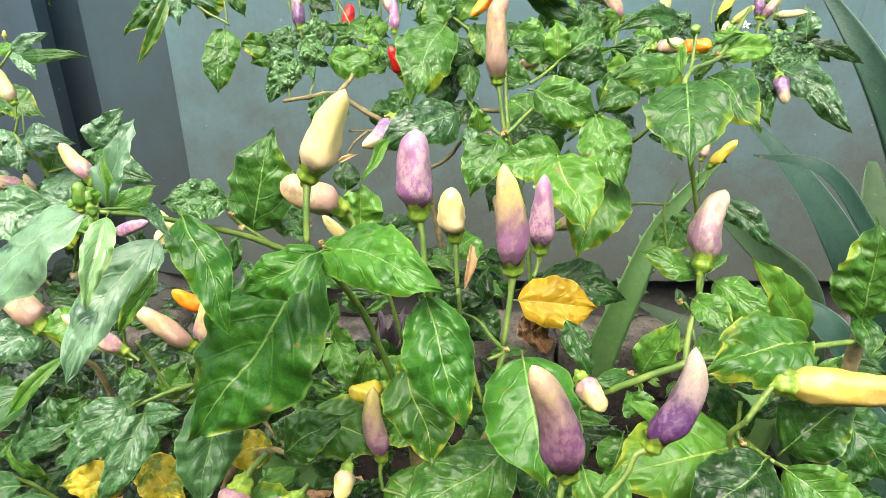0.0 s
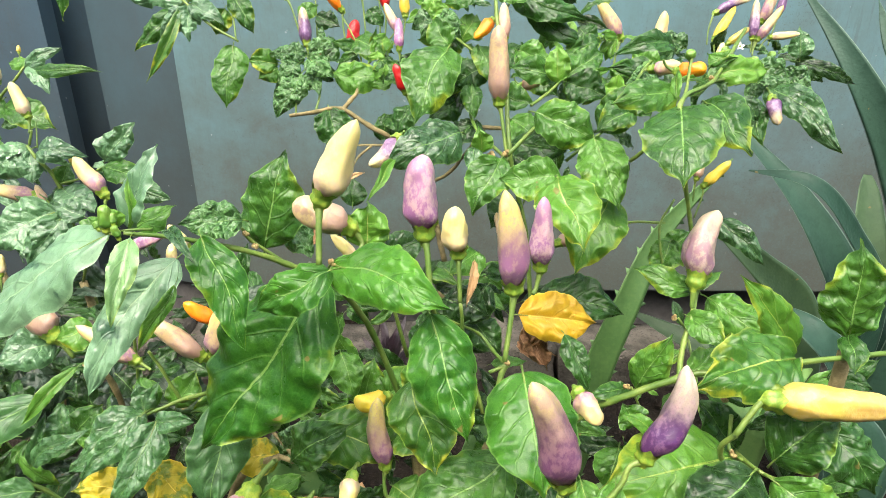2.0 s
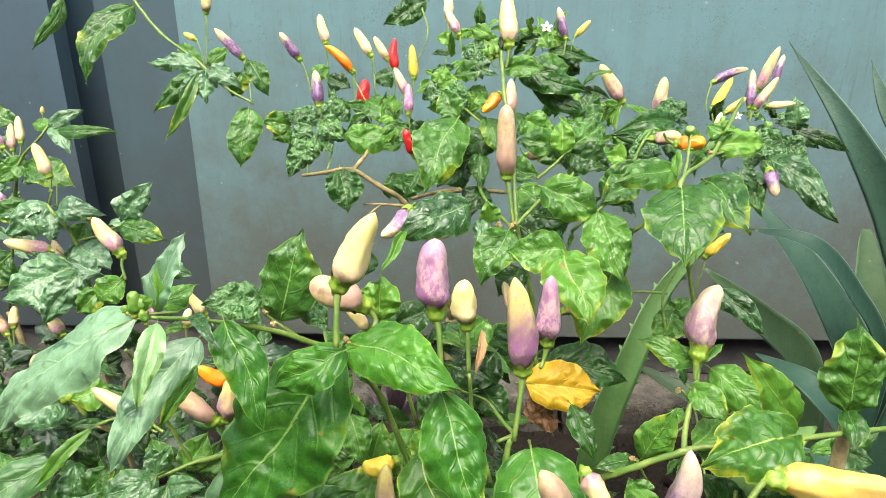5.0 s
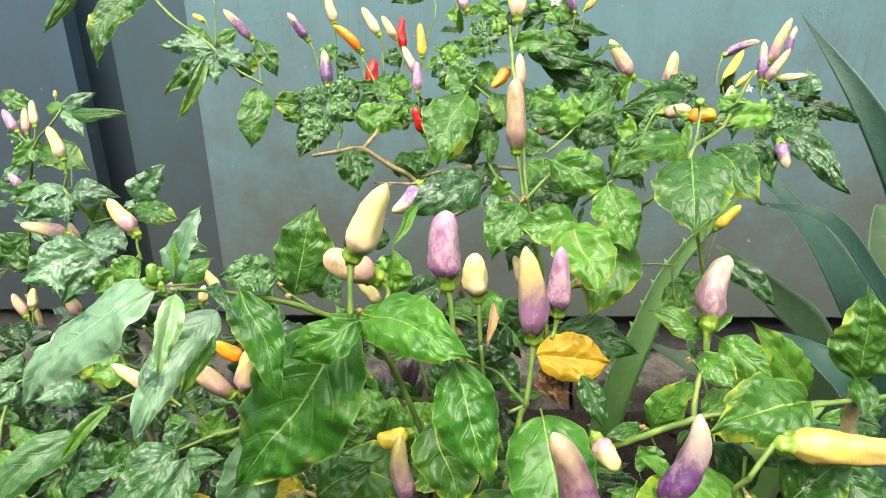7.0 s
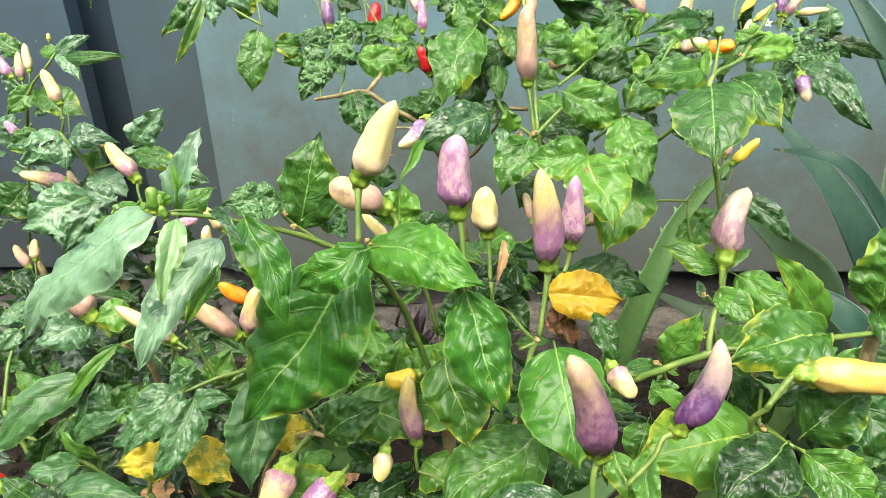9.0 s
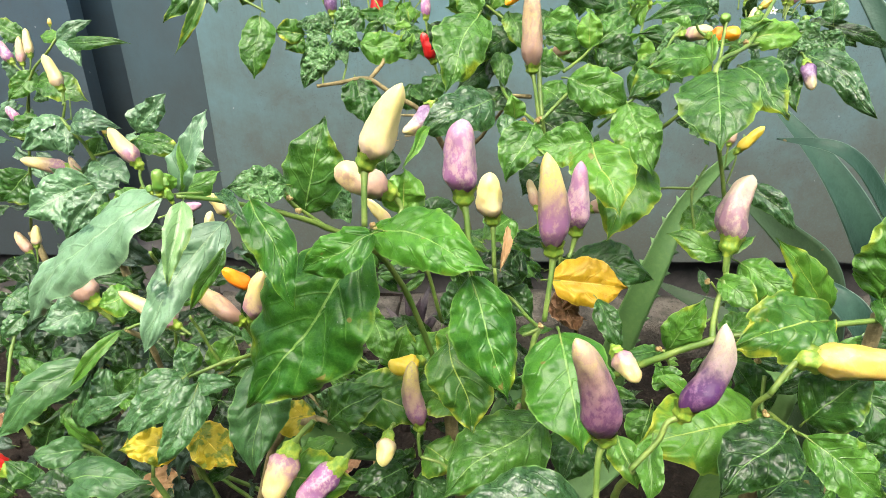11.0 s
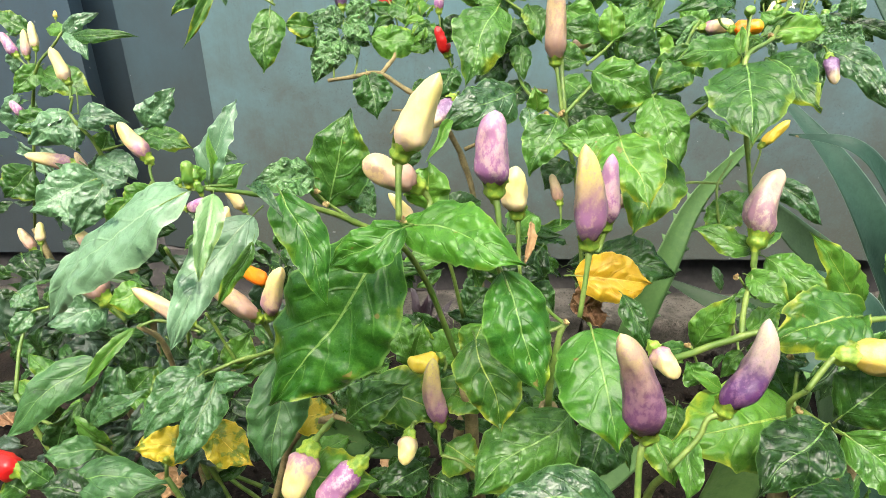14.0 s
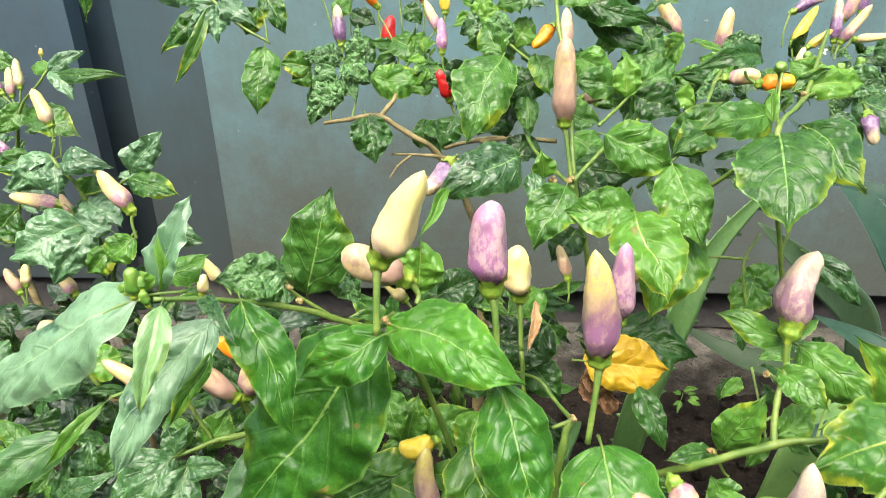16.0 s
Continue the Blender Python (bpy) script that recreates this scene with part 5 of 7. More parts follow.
leaf(main, (0.0551, 0.3888, 0.4827), (0.0796, 0.3683, 0.4842), 0.0263, (-0.45, -0.47, 0.76), "r", 0.08, fold=0.6, crinkle=3)
leaf(main, (-0.1055, 0.2883, 0.6181), (-0.1344, 0.2775, 0.6195), 0.0254, (0.31, -0.74, 0.60), "c", 0.08, crinkle=1.4)
leaf(main, (-0.1141, 0.2544, 0.6227), (-0.0912, 0.2288, 0.5775), 0.0225, (0.25, -0.80, 0.55), "k", 0.08, fold=0.25, shape="taper")
leaf(main, (-0.1242, 0.2442, 0.6299), (-0.1043, 0.2209, 0.6244), 0.0085, (-0.12, -0.33, 0.94), "b", 0.15, fold=0.5)
leaf(main, (-0.1537, 0.2521, 0.6249), (-0.2537, 0.2662, 0.5435), 0.0398, (-0.50, -0.60, 0.62), "w", 0.06, side=-0.05, fold=0.1)
leaf(main, (-0.1418, 0.2449, 0.6258), (-0.1441, 0.2190, 0.5948), 0.0154, (0.25, -0.80, 0.55), "u", 0.1, fold=0.3)
leaf(main, (-0.1336, 0.2685, 0.6051), (-0.1704, 0.2309, 0.5501), 0.0273, (0.09, -0.88, 0.47), "w", 0.06, side=-0.05, fold=0.3)
leaf(main, (-0.1486, 0.2577, 0.6252), (-0.1339, 0.2699, 0.6624), 0.0193, (-0.35, -0.85, 0.35), "w", 0.05, fold=0.35)
leaf(main, (-0.1456, 0.2541, 0.6270), (-0.1460, 0.2619, 0.6495), 0.0059, (0.60, -0.75, 0.12), "l", 0.08, fold=0.7)
leaf(main, (-0.1785, 0.3283, 0.6215), (-0.1558, 0.3210, 0.6174), 0.0153, (0.00, -0.85, 0.50), "b", 0.08)
leaf(main, (-0.1659, 0.2958, 0.6099), (-0.1428, 0.2980, 0.6224), 0.0148, (0.00, -0.85, 0.50), "g", 0.08)
leaf(main, (-0.1315, 0.2569, 0.5963), (-0.1496, 0.2436, 0.5665), 0.0093, (0.50, -0.80, 0.30), "g", 0.06, fold=0.5)
leaf(main, (-0.1503, 0.2536, 0.6279), (-0.154, 0.252, 0.6376), 0.0091, (0.65, -0.75, 0.12), "l", 0.08)
pepper(main, (-0.1534, 0.2483, 0.6285), (-0.1538, 0.2505, 0.6394), 0.0060, "green", stalk=[(-0.1491, 0.248, 0.6274)], full=0.8)
pepper(main, (-0.1502, 0.2492, 0.6305), (-0.1513, 0.2512, 0.6355), 0.0035, "green", stalk=[(-0.1485, 0.248, 0.6274)], full=0.9)
pepper(main, (-0.1597, 0.253, 0.6269), (-0.1614, 0.2542, 0.63), 0.0033, "green", stalk=[(-0.152, 0.2523, 0.6248)], full=0.9)
pepper(main, (-0.148, 0.247, 0.6249), (-0.1495, 0.2472, 0.6308), 0.0035, "green", stalk=[(-0.1458, 0.2466, 0.6236)], full=0.9)

# side fruit and leaves behind the front spray
pepper(low, (-0.1675, 0.3726, 0.4825), (-0.1564, 0.3772, 0.5195), 0.0150, "blush", stalk=[(-0.1718, 0.3742, 0.4739), (-0.1700, 0.3763, 0.4590)], curve=0.05, full=0.45)
pepper(low, (-0.1774, 0.3716, 0.4803), (-0.2105, 0.3728, 0.5100), 0.0145, "tan", stalk=[(-0.1734, 0.3732, 0.4717), (-0.1700, 0.3763, 0.4590)], full=0.6)
pepper(low, (-0.1749, 0.3950, 0.4960), (-0.1918, 0.3901, 0.5144), 0.0122, "orange", stalk=[(-0.1702, 0.3953, 0.4893)])
pepper(low, (-0.2213, 0.3913, 0.5585), (-0.1959, 0.385, 0.5684), 0.0089, "mauve", stalk=[(-0.2317, 0.3899, 0.5555)])
pepper(low, (-0.1825, 0.392, 0.5583), (-0.1918, 0.3881, 0.5759), 0.0082, "cream", stalk=[(-0.1753, 0.3886, 0.5493)])
pepper(low, (-0.2031, 0.406, 0.5405), (-0.2014, 0.4109, 0.5526), 0.0078, "cream", stalk=[(-0.2022, 0.4004, 0.5263)])
stem(low, [(-0.1613, 0.3639, 0.4595), (-0.1724, 0.3621, 0.4556), (-0.1994, 0.3756, 0.4368)], 0.0017, 0.0016)
stem(low, [(-0.1994, 0.3756, 0.4368), (-0.2108, 0.3761, 0.4656), (-0.2151, 0.3724, 0.4836)], 0.0016, 0.0013)
pepper(low, (-0.2379, 0.3923, 0.463), (-0.2782, 0.3946, 0.4915), 0.0132, "blush", stalk=[(-0.2256, 0.389, 0.4559)])
pepper(low, (-0.3336, 0.4434, 0.4548), (-0.3563, 0.4478, 0.4891), 0.0231, "tan", stalk=[(-0.3274, 0.4421, 0.4469), (-0.3183, 0.4410, 0.4322)], full=0.45)
pepper(main, (-0.1337, 0.3553, 0.4992), (-0.1388, 0.3570, 0.5265), 0.0118, "cream", stalk=[(-0.1435, 0.3494, 0.4872)])
pepper(main, (-0.0449, 0.3738, 0.4437), (-0.0673, 0.3639, 0.4466), 0.0140, "lemon", stalk=[(-0.0402, 0.3694, 0.4345)], curve=0.1, full=0.75)
pepper(main, (-0.0428, 0.337, 0.4137), (-0.048, 0.3491, 0.4615), 0.0160, "half", stalk=[(-0.0436, 0.3317, 0.4026), (-0.0419, 0.3267, 0.3923)], curve=0.05)
pepper(main, (-0.133, 0.3118, 0.4092), (-0.1452, 0.2891, 0.3856), 0.0232, "blush", stalk=[(-0.1257, 0.3173, 0.4205), (-0.1167, 0.3216, 0.4292)], full=0.5)
pepper(main, (-0.0994, 0.3077, 0.4001), (-0.1267, 0.296, 0.3765), 0.0195, "mauve", stalk=[(-0.0905, 0.3125, 0.4099)], full=0.75)
pepper(main, (-0.0636, 0.3169, 0.4183), (-0.0667, 0.3005, 0.4076), 0.0147, "cream", stalk=[(-0.0593, 0.3213, 0.4274)], full=0.35)
pepper(main, (0.0415, 0.3983, 0.5615), (0.0358, 0.407, 0.5795), 0.0086, "tan", stalk=[(0.0423, 0.391, 0.5464)])
pepper(main, (0.0821, 0.4074, 0.5563), (0.0984, 0.41, 0.5614), 0.0106, "tan", stalk=[(0.0752, 0.4032, 0.5478)], full=0.75)
pepper(right, (0.0637, 0.2360, 0.5495), (0.0714, 0.2220, 0.5425), 0.0117, "blush", stalk=[(0.0622, 0.2398, 0.5505)], full=0.4)
pepper(right, (0.0919, 0.2132, 0.5337), (0.1067, 0.2225, 0.5756), 0.0156, "purple", stalk=[(0.0836, 0.2105, 0.5283), (0.079, 0.2065, 0.5202), (0.0661, 0.2005, 0.5081)], curve=-0.13, full=0.3)
pepper(right, (0.0504, 0.1962, 0.534), (0.0338, 0.1979, 0.5836), 0.0180, "purplelong", stalk=[(0.0479, 0.1915, 0.5243), (0.0466, 0.1813, 0.5033)], curve=-0.05, full=0.32)
pepper(low, (-0.3414, 0.3111, 0.3891), (-0.3734, 0.3148, 0.3974), 0.0184, "red", stalk=[(-0.3354, 0.3094, 0.3855)], full=0.75)
leaf(low, (-0.313, 0.2998, 0.3882), (-0.3341, 0.303, 0.4068), 0.0188, (0.53, -0.50, 0.69), "g", 0.1)
pepper(right, (0.1662, 0.2481, 0.5378), (0.2207, 0.2376, 0.5412), 0.0188, "yellow", stalk=[(0.1567, 0.2464, 0.5343), (0.1464, 0.241, 0.5211)], full=0.5)

# right and lower right
leaf(right, (0.1945, 0.2845, 0.5386), (0.1271, 0.2521, 0.5419), 0.0490, (0.25, -0.44, 0.86), "m", 0.1, crinkle=1.5)
leaf(right, (0.2104, 0.3107, 0.5225), (0.1634, 0.3013, 0.5825), 0.0277, (0.05, -0.80, 0.55), "m", 0.08, fold=0.4)
leaf(right, (0.1753, 0.359, 0.5374), (0.2115, 0.3291, 0.5144), 0.0302, (-0.25, -0.76, 0.60), "g", 0.08, crinkle=1.2)
leaf(right, (0.153, 0.3366, 0.5365), (0.1714, 0.3118, 0.5273), 0.0232, (-0.40, -0.56, 0.72), "g", 0.08)
leaf(right, (0.1546, 0.3225, 0.5009), (0.1806, 0.3376, 0.5105), 0.0207, (-0.03, -0.50, 0.87), "g", 0.08)
leaf(right, (0.1211, 0.3187, 0.4931), (0.1374, 0.3146, 0.5361), 0.0235, (-0.30, -0.85, 0.40), "g", 0.08, fold=0.1)
leaf(right, (0.1189, 0.3186, 0.4931), (0.0874, 0.3076, 0.4943), 0.0129, (0.22, -0.54, 0.81), "g", 0.08)
leaf(right, (0.1638, 0.3517, 0.5468), (0.1245, 0.3652, 0.5558), 0.0195, (-0.13, -0.78, 0.61), "g", 0.08)
leaf(right, (0.1942, 0.4069, 0.5757), (0.2234, 0.3862, 0.5491), 0.0220, (-0.21, -0.87, 0.45), "b", 0.08, crinkle=1.2)
leaf(right, (0.1608, 0.4004, 0.5612), (0.145, 0.3805, 0.5389), 0.0273, (-0.22, -0.65, 0.73), "g", 0.08, crinkle=1.3)
leaf(right, (0.1638, 0.4155, 0.5446), (0.1856, 0.4223, 0.5607), 0.0240, (-0.25, -0.72, 0.65), "g", 0.08)
leaf(right, (0.2385, 0.3072, 0.5392), (0.232, 0.3099, 0.6003), 0.0362, (-0.30, -0.85, 0.40), "g", 0.08, crinkle=1.6)
leaf(right, (0.2385, 0.3077, 0.5405), (0.2295, 0.2815, 0.5293), 0.0155, (-0.36, -0.26, 0.90), "g", 0.08)
stem(right, [(0.0892, 0.3204, 0.472), (0.1027, 0.3069, 0.4915), (0.1405, 0.3005, 0.5141), (0.1627, 0.2981, 0.5204), (0.1985, 0.2922, 0.5307), (0.2662, 0.3042, 0.5301)], 0.0029, 0.0020)
stem(right, [(0.1398, 0.3005, 0.5142), (0.1473, 0.3214, 0.5257), (0.1578, 0.3384, 0.5407)], 0.0023, 0.0019)
stem(right, [(0.1624, 0.3361, 0.5195), (0.1545, 0.3338, 0.5268), (0.1467, 0.3326, 0.5366)], 0.0011, 0.0009)
stem(right, [(0.134, 0.3123, 0.5153), (0.1451, 0.3154, 0.5224)], 0.0010, 0.0009)
stem(right, [(0.1478, 0.2434, 0.5189), (0.1448, 0.2487, 0.5055), (0.1604, 0.2587, 0.4756)], 0.0019, 0.0016)
stem(right, [(0.2385, 0.3072, 0.5392), (0.2368, 0.3036, 0.5302)], 0.0014, 0.0014)
stem(right, [(0.1169, 0.3146, 0.4967), (0.1241, 0.3143, 0.482), (0.1278, 0.313, 0.4786)], 0.0011, 0.0009)
stem(right, [(0.0911, 0.3204, 0.472), (0.0717, 0.3352, 0.4291), (0.0625, 0.3509, 0.334)], 0.0027, 0.0036)
stem(right, [(0.1531, 0.3821, 0.5426), (0.149, 0.3941, 0.573), (0.1591, 0.4019, 0.5919)], 0.0012, 0.0010)
stem(right, [(0.1531, 0.3957, 0.5768), (0.1274, 0.4044, 0.573), (0.1005, 0.4084, 0.5573)], 0.0012, 0.0011)
leaf(main, (0.0411, 0.2704, 0.5381), (0.0483, 0.2184, 0.5001), 0.0504, (-0.12, -0.68, 0.72), "k", 0.06, shape="heart", fold=0.15, crinkle=0.6)
leaf(main, (-0.0204, 0.2967, 0.5135), (-0.0056, 0.2648, 0.4703), 0.0408, (0.01, -0.80, 0.60), "m", 0.08, fold=0.3)
leaf(main, (0.0369, 0.2779, 0.4735), (-0.0238, 0.2406, 0.4436), 0.0482, (-0.06, -0.56, 0.83), "g", 0.06, crinkle=1.2)
leaf(main, (0.0499, 0.2106, 0.472), (-0.0205, 0.2093, 0.4708), 0.0341, (-0.00, -0.53, 0.85), "b", 0.12)
leaf(main, (0.0723, 0.3209, 0.4238), (0.0554, 0.2897, 0.4056), 0.0403, (-0.12, -0.45, 0.88), "d", 0.08, crinkle=1.3)
leaf(right, (0.0666, 0.2268, 0.5049), (0.0743, 0.2075, 0.4879), 0.0189, (-0.21, -0.69, 0.69), "m", 0.08, fold=0.4)
leaf(right, (0.0813, 0.2186, 0.5107), (0.0764, 0.1971, 0.4894), 0.0194, (-0.31, -0.64, 0.71), "g", 0.08, fold=0.4)
leaf(right, (0.1619, 0.2633, 0.4867), (0.0811, 0.2397, 0.4854), 0.0543, (0.13, -0.49, 0.86), "m", 0.06, fold=0.12)
leaf(right, (0.1533, 0.2294, 0.5086), (0.1121, 0.2023, 0.488), 0.0357, (-0.19, -0.40, 0.90), "d", 0.08, crinkle=1.1)
leaf(right, (0.1629, 0.2274, 0.5043), (0.1942, 0.2072, 0.4849), 0.0341, (-0.14, -0.79, 0.59), "g", 0.08)
leaf(right, (0.1785, 0.2547, 0.4915), (0.211, 0.2592, 0.5231), 0.0395, (-0.54, -0.56, 0.63), "g", 0.08, crinkle=1.2)
leaf(right, (0.1726, 0.281, 0.4771), (0.1436, 0.2859, 0.5108), 0.0284, (0.11, -0.96, 0.24), "d", 0.08)
leaf(right, (0.1094, 0.2785, 0.4961), (0.1021, 0.2841, 0.5079), 0.0216, (-0.08, -0.92, 0.39), "g", 0.08)
leaf(right, (0.118, 0.2691, 0.4996), (0.0996, 0.2731, 0.5082), 0.0105, (0.11, -0.79, 0.60), "l", 0.08)
leaf(right, (0.1111, 0.3044, 0.4578), (0.104, 0.2916, 0.4316), 0.0280, (-0.38, -0.79, 0.49), "g", 0.08)
leaf(right, (0.1652, 0.2505, 0.4372), (0.2202, 0.288, 0.4218), 0.0342, (0.34, -0.12, 0.93), "d", 0.08)
stem(right, [(0.1626, 0.2647, 0.4895), (0.1647, 0.2451, 0.4948), (0.1758, 0.2429, 0.4902), (0.2125, 0.2472, 0.4753)], 0.0014, 0.0011)
stem(right, [(0.1609, 0.2737, 0.5081), (0.1594, 0.2654, 0.491), (0.1631, 0.2548, 0.492)], 0.0014, 0.0012)
stem(right, [(0.0715, 0.2117, 0.4967), (0.0704, 0.2278, 0.4611), (0.077, 0.2397, 0.4167)], 0.0022, 0.0026)

# lower middle
leaf(main, (-0.1123, 0.3445, 0.4076), (-0.0651, 0.3412, 0.4457), 0.0351, (-0.45, -0.74, 0.50), "g", 0.08, crinkle=1.1)
leaf(main, (-0.0991, 0.3712, 0.4166), (-0.0337, 0.3458, 0.4087), 0.0470, (-0.12, -0.57, 0.81), "m", 0.08)
leaf(main, (-0.0468, 0.3717, 0.4166), (-0.0167, 0.3631, 0.421), 0.0218, (-0.28, -0.59, 0.75), "m", 0.08)
leaf(main, (-0.0675, 0.4108, 0.4059), (-0.0578, 0.4203, 0.4482), 0.0401, (-0.10, -0.97, 0.24), "g", 0.08)
leaf(main, (-0.0484, 0.4055, 0.4174), (-0.0165, 0.4082, 0.4454), 0.0383, (-0.36, -0.79, 0.49), "g", 0.08)
leaf(main, (-0.119, 0.3533, 0.403), (-0.0923, 0.3593, 0.4376), 0.0279, (-0.29, -0.88, 0.38), "c", 0.08, crinkle=1.4)
leaf(main, (-0.126, 0.3618, 0.3978), (-0.1617, 0.3518, 0.4007), 0.0313, (0.23, -0.59, 0.77), "y", 0.08)
leaf(low, (-0.1598, 0.3559, 0.4549), (-0.1598, 0.3074, 0.3892), 0.0433, (0.22, -0.78, 0.58), "s", 0.08, fold=0.3)
leaf(main, (-0.144, 0.3182, 0.377), (-0.0865, 0.3106, 0.3828), 0.0427, (-0.16, -0.54, 0.83), "m", 0.08)
leaf(main, (-0.0533, 0.323, 0.385), (-0.0869, 0.2989, 0.3818), 0.0334, (0.24, -0.44, 0.86), "d", 0.08)
leaf(main, (-0.0379, 0.3376, 0.3917), (-0.0133, 0.3231, 0.3842), 0.0345, (-0.07, -0.55, 0.83), "m", 0.08)
leaf(main, (-0.0461, 0.3266, 0.3692), (-0.021, 0.3214, 0.3579), 0.0368, (0.21, -0.61, 0.76), "d", 0.08)
leaf(main, (-0.0338, 0.354, 0.4256), (-0.0119, 0.333, 0.4277), 0.0315, (-0.42, -0.35, 0.84), "m", 0.08)
leaf(main, (-0.0837, 0.4131, 0.4569), (-0.0693, 0.3892, 0.4302), 0.0297, (0.08, -0.72, 0.69), "g", 0.08)
leaf(main, (-0.0249, 0.4052, 0.4622), (-0.0028, 0.4151, 0.4822), 0.0294, (-0.17, -0.80, 0.58), "d", 0.08)
leaf(main, (0.0116, 0.422, 0.4732), (0.0315, 0.3972, 0.4675), 0.0294, (-0.35, -0.47, 0.81), "d", 0.08)
stem(main, [(-0.1233, 0.3537, 0.4038), (-0.1556, 0.3545, 0.3833), (-0.1842, 0.3592, 0.3018)], 0.0026, 0.0028, woody=True)
stem(main, [(-0.1233, 0.3537, 0.4038), (-0.1089, 0.3451, 0.4087), (-0.134, 0.3709, 0.4166)], 0.0019, 0.0013, woody=True)
stem(main, [(-0.1204, 0.3372, 0.4156), (-0.1297, 0.3241, 0.4116), (-0.1334, 0.3121, 0.4099)], 0.0020, 0.0016)
stem(main, [(-0.0419, 0.3267, 0.3923), (-0.0214, 0.323, 0.3842), (0.0083, 0.318, 0.3503)], 0.0016, 0.0019)

# lower left
leaf(low, (-0.3093, 0.3791, 0.4371), (-0.3751, 0.3442, 0.3894), 0.0345, (0.09, -0.86, 0.50), "s", 0.10, shape="taper", fold=0.25, crinkle=0.7)
leaf(low, (-0.2763, 0.3812, 0.4638), (-0.3108, 0.3535, 0.4303), 0.0139, (0.19, -0.84, 0.50), "l", 0.08, fold=0.6)
leaf(low, (-0.3356, 0.448, 0.4424), (-0.3755, 0.4233, 0.4379), 0.0445, (0.35, -0.68, 0.64), "f", 0.08, crinkle=0.9)
leaf(low, (-0.2974, 0.4455, 0.4593), (-0.3246, 0.432, 0.4549), 0.0294, (0.26, -0.73, 0.63), "m", 0.08)
leaf(low, (-0.2200, 0.3589, 0.4394), (-0.2655, 0.3281, 0.4121), 0.0362, (0.17, -0.72, 0.67), "b", 0.10, side=0.05, fold=0.25)
leaf(low, (-0.2187, 0.3482, 0.4449), (-0.2528, 0.3199, 0.4109), 0.0239, (0.10, -0.80, 0.60), "b", 0.06, fold=0.35)
leaf(low, (-0.2071, 0.3482, 0.4400), (-0.2301, 0.3095, 0.3974), 0.0315, (0.23, -0.81, 0.54), "b", 0.08, side=0.06, fold=0.35)
leaf(low, (-0.2282, 0.3677, 0.4346), (-0.2133, 0.3747, 0.4552), 0.0180, (0.10, -0.90, 0.40), "b", 0.08, fold=0.4)
leaf(low, (-0.2217, 0.3624, 0.4354), (-0.229, 0.3723, 0.4559), 0.0195, (0.40, -0.76, 0.51), "b", 0.08)
leaf(low, (-0.2106, 0.3514, 0.4374), (-0.1788, 0.3466, 0.4413), 0.0204, (-0.10, -0.70, 0.70), "b", 0.08, fold=0.4)
leaf(low, (-0.2059, 0.3768, 0.4304), (-0.1908, 0.3897, 0.4567), 0.0259, (0.07, -0.91, 0.40), "g", 0.08)
leaf(low, (-0.2173, 0.3686, 0.4365), (-0.2343, 0.387, 0.452), 0.0209, (0.19, -0.52, 0.83), "g", 0.08)
leaf(low, (-0.2332, 0.3506, 0.3767), (-0.2786, 0.341, 0.3808), 0.0313, (0.19, -0.58, 0.79), "y", 0.08, crinkle=1.7)
leaf(low, (-0.2323, 0.3717, 0.3745), (-0.1878, 0.3438, 0.3617), 0.0343, (-0.00, -0.42, 0.91), "y", 0.08, crinkle=1.7)
leaf(low, (-0.3024, 0.2999, 0.3882), (-0.2276, 0.2941, 0.3977), 0.0331, (-0.15, -0.43, 0.89), "s", 0.1)
leaf(low, (-0.3046, 0.3408, 0.3809), (-0.3394, 0.3307, 0.3837), 0.0279, (0.23, -0.58, 0.78), "s", 0.08)
leaf(low, (-0.3421, 0.3476, 0.3728), (-0.3231, 0.354, 0.4085), 0.0285, (0.12, -0.99, 0.11), "d", 0.08)
leaf(low, (-0.3135, 0.3564, 0.3921), (-0.2654, 0.3615, 0.4232), 0.0190, (-0.20, -0.80, 0.55), "b", 0.1, fold=0.3)
leaf(low, (-0.3037, 0.3803, 0.3937), (-0.3038, 0.3932, 0.4203), 0.0270, (0.42, -0.81, 0.40), "b", 0.08)
leaf(low, (-0.2933, 0.3834, 0.3998), (-0.272, 0.3935, 0.4203), 0.0270, (0.01, -0.90, 0.44), "g", 0.08)
leaf(low, (-0.3211, 0.3642, 0.3849), (-0.3094, 0.3800, 0.4229), 0.0145, (0.40, -0.84, 0.36), "b", 0.08, fold=0.4)
leaf(low, (-0.2779, 0.2898, 0.3898), (-0.3161, 0.2911, 0.3933), 0.0252, (0.06, -0.50, 0.86), "d", 0.08)
leaf(low, (-0.3442, 0.311, 0.366), (-0.3606, 0.3144, 0.3734), 0.0360, (0.29, -0.44, 0.85), "g", 0.08)
leaf(low, (-0.2881, 0.4451, 0.4124), (-0.2681, 0.4366, 0.3944), 0.0330, (0.35, -0.64, 0.69), "d", 0.08)
leaf(low, (-0.4529, 0.521, 0.4578), (-0.4232, 0.4919, 0.4429), 0.0354, (0.15, -0.33, 0.93), "d", 0.08)
leaf(low, (-0.4442, 0.4871, 0.4335), (-0.4231, 0.4815, 0.4216), 0.0290, (0.28, -0.57, 0.77), "b", 0.08)
leaf(low, (-0.4148, 0.462, 0.427), (-0.428, 0.4438, 0.4125), 0.0222, (0.40, -0.73, 0.55), "b", 0.08)
stem(low, [(-0.4158, 0.4141, 0.374), (-0.419, 0.4395, 0.4035), (-0.4174, 0.4611, 0.4252), (-0.3996, 0.4646, 0.432)], 0.0022, 0.0015)
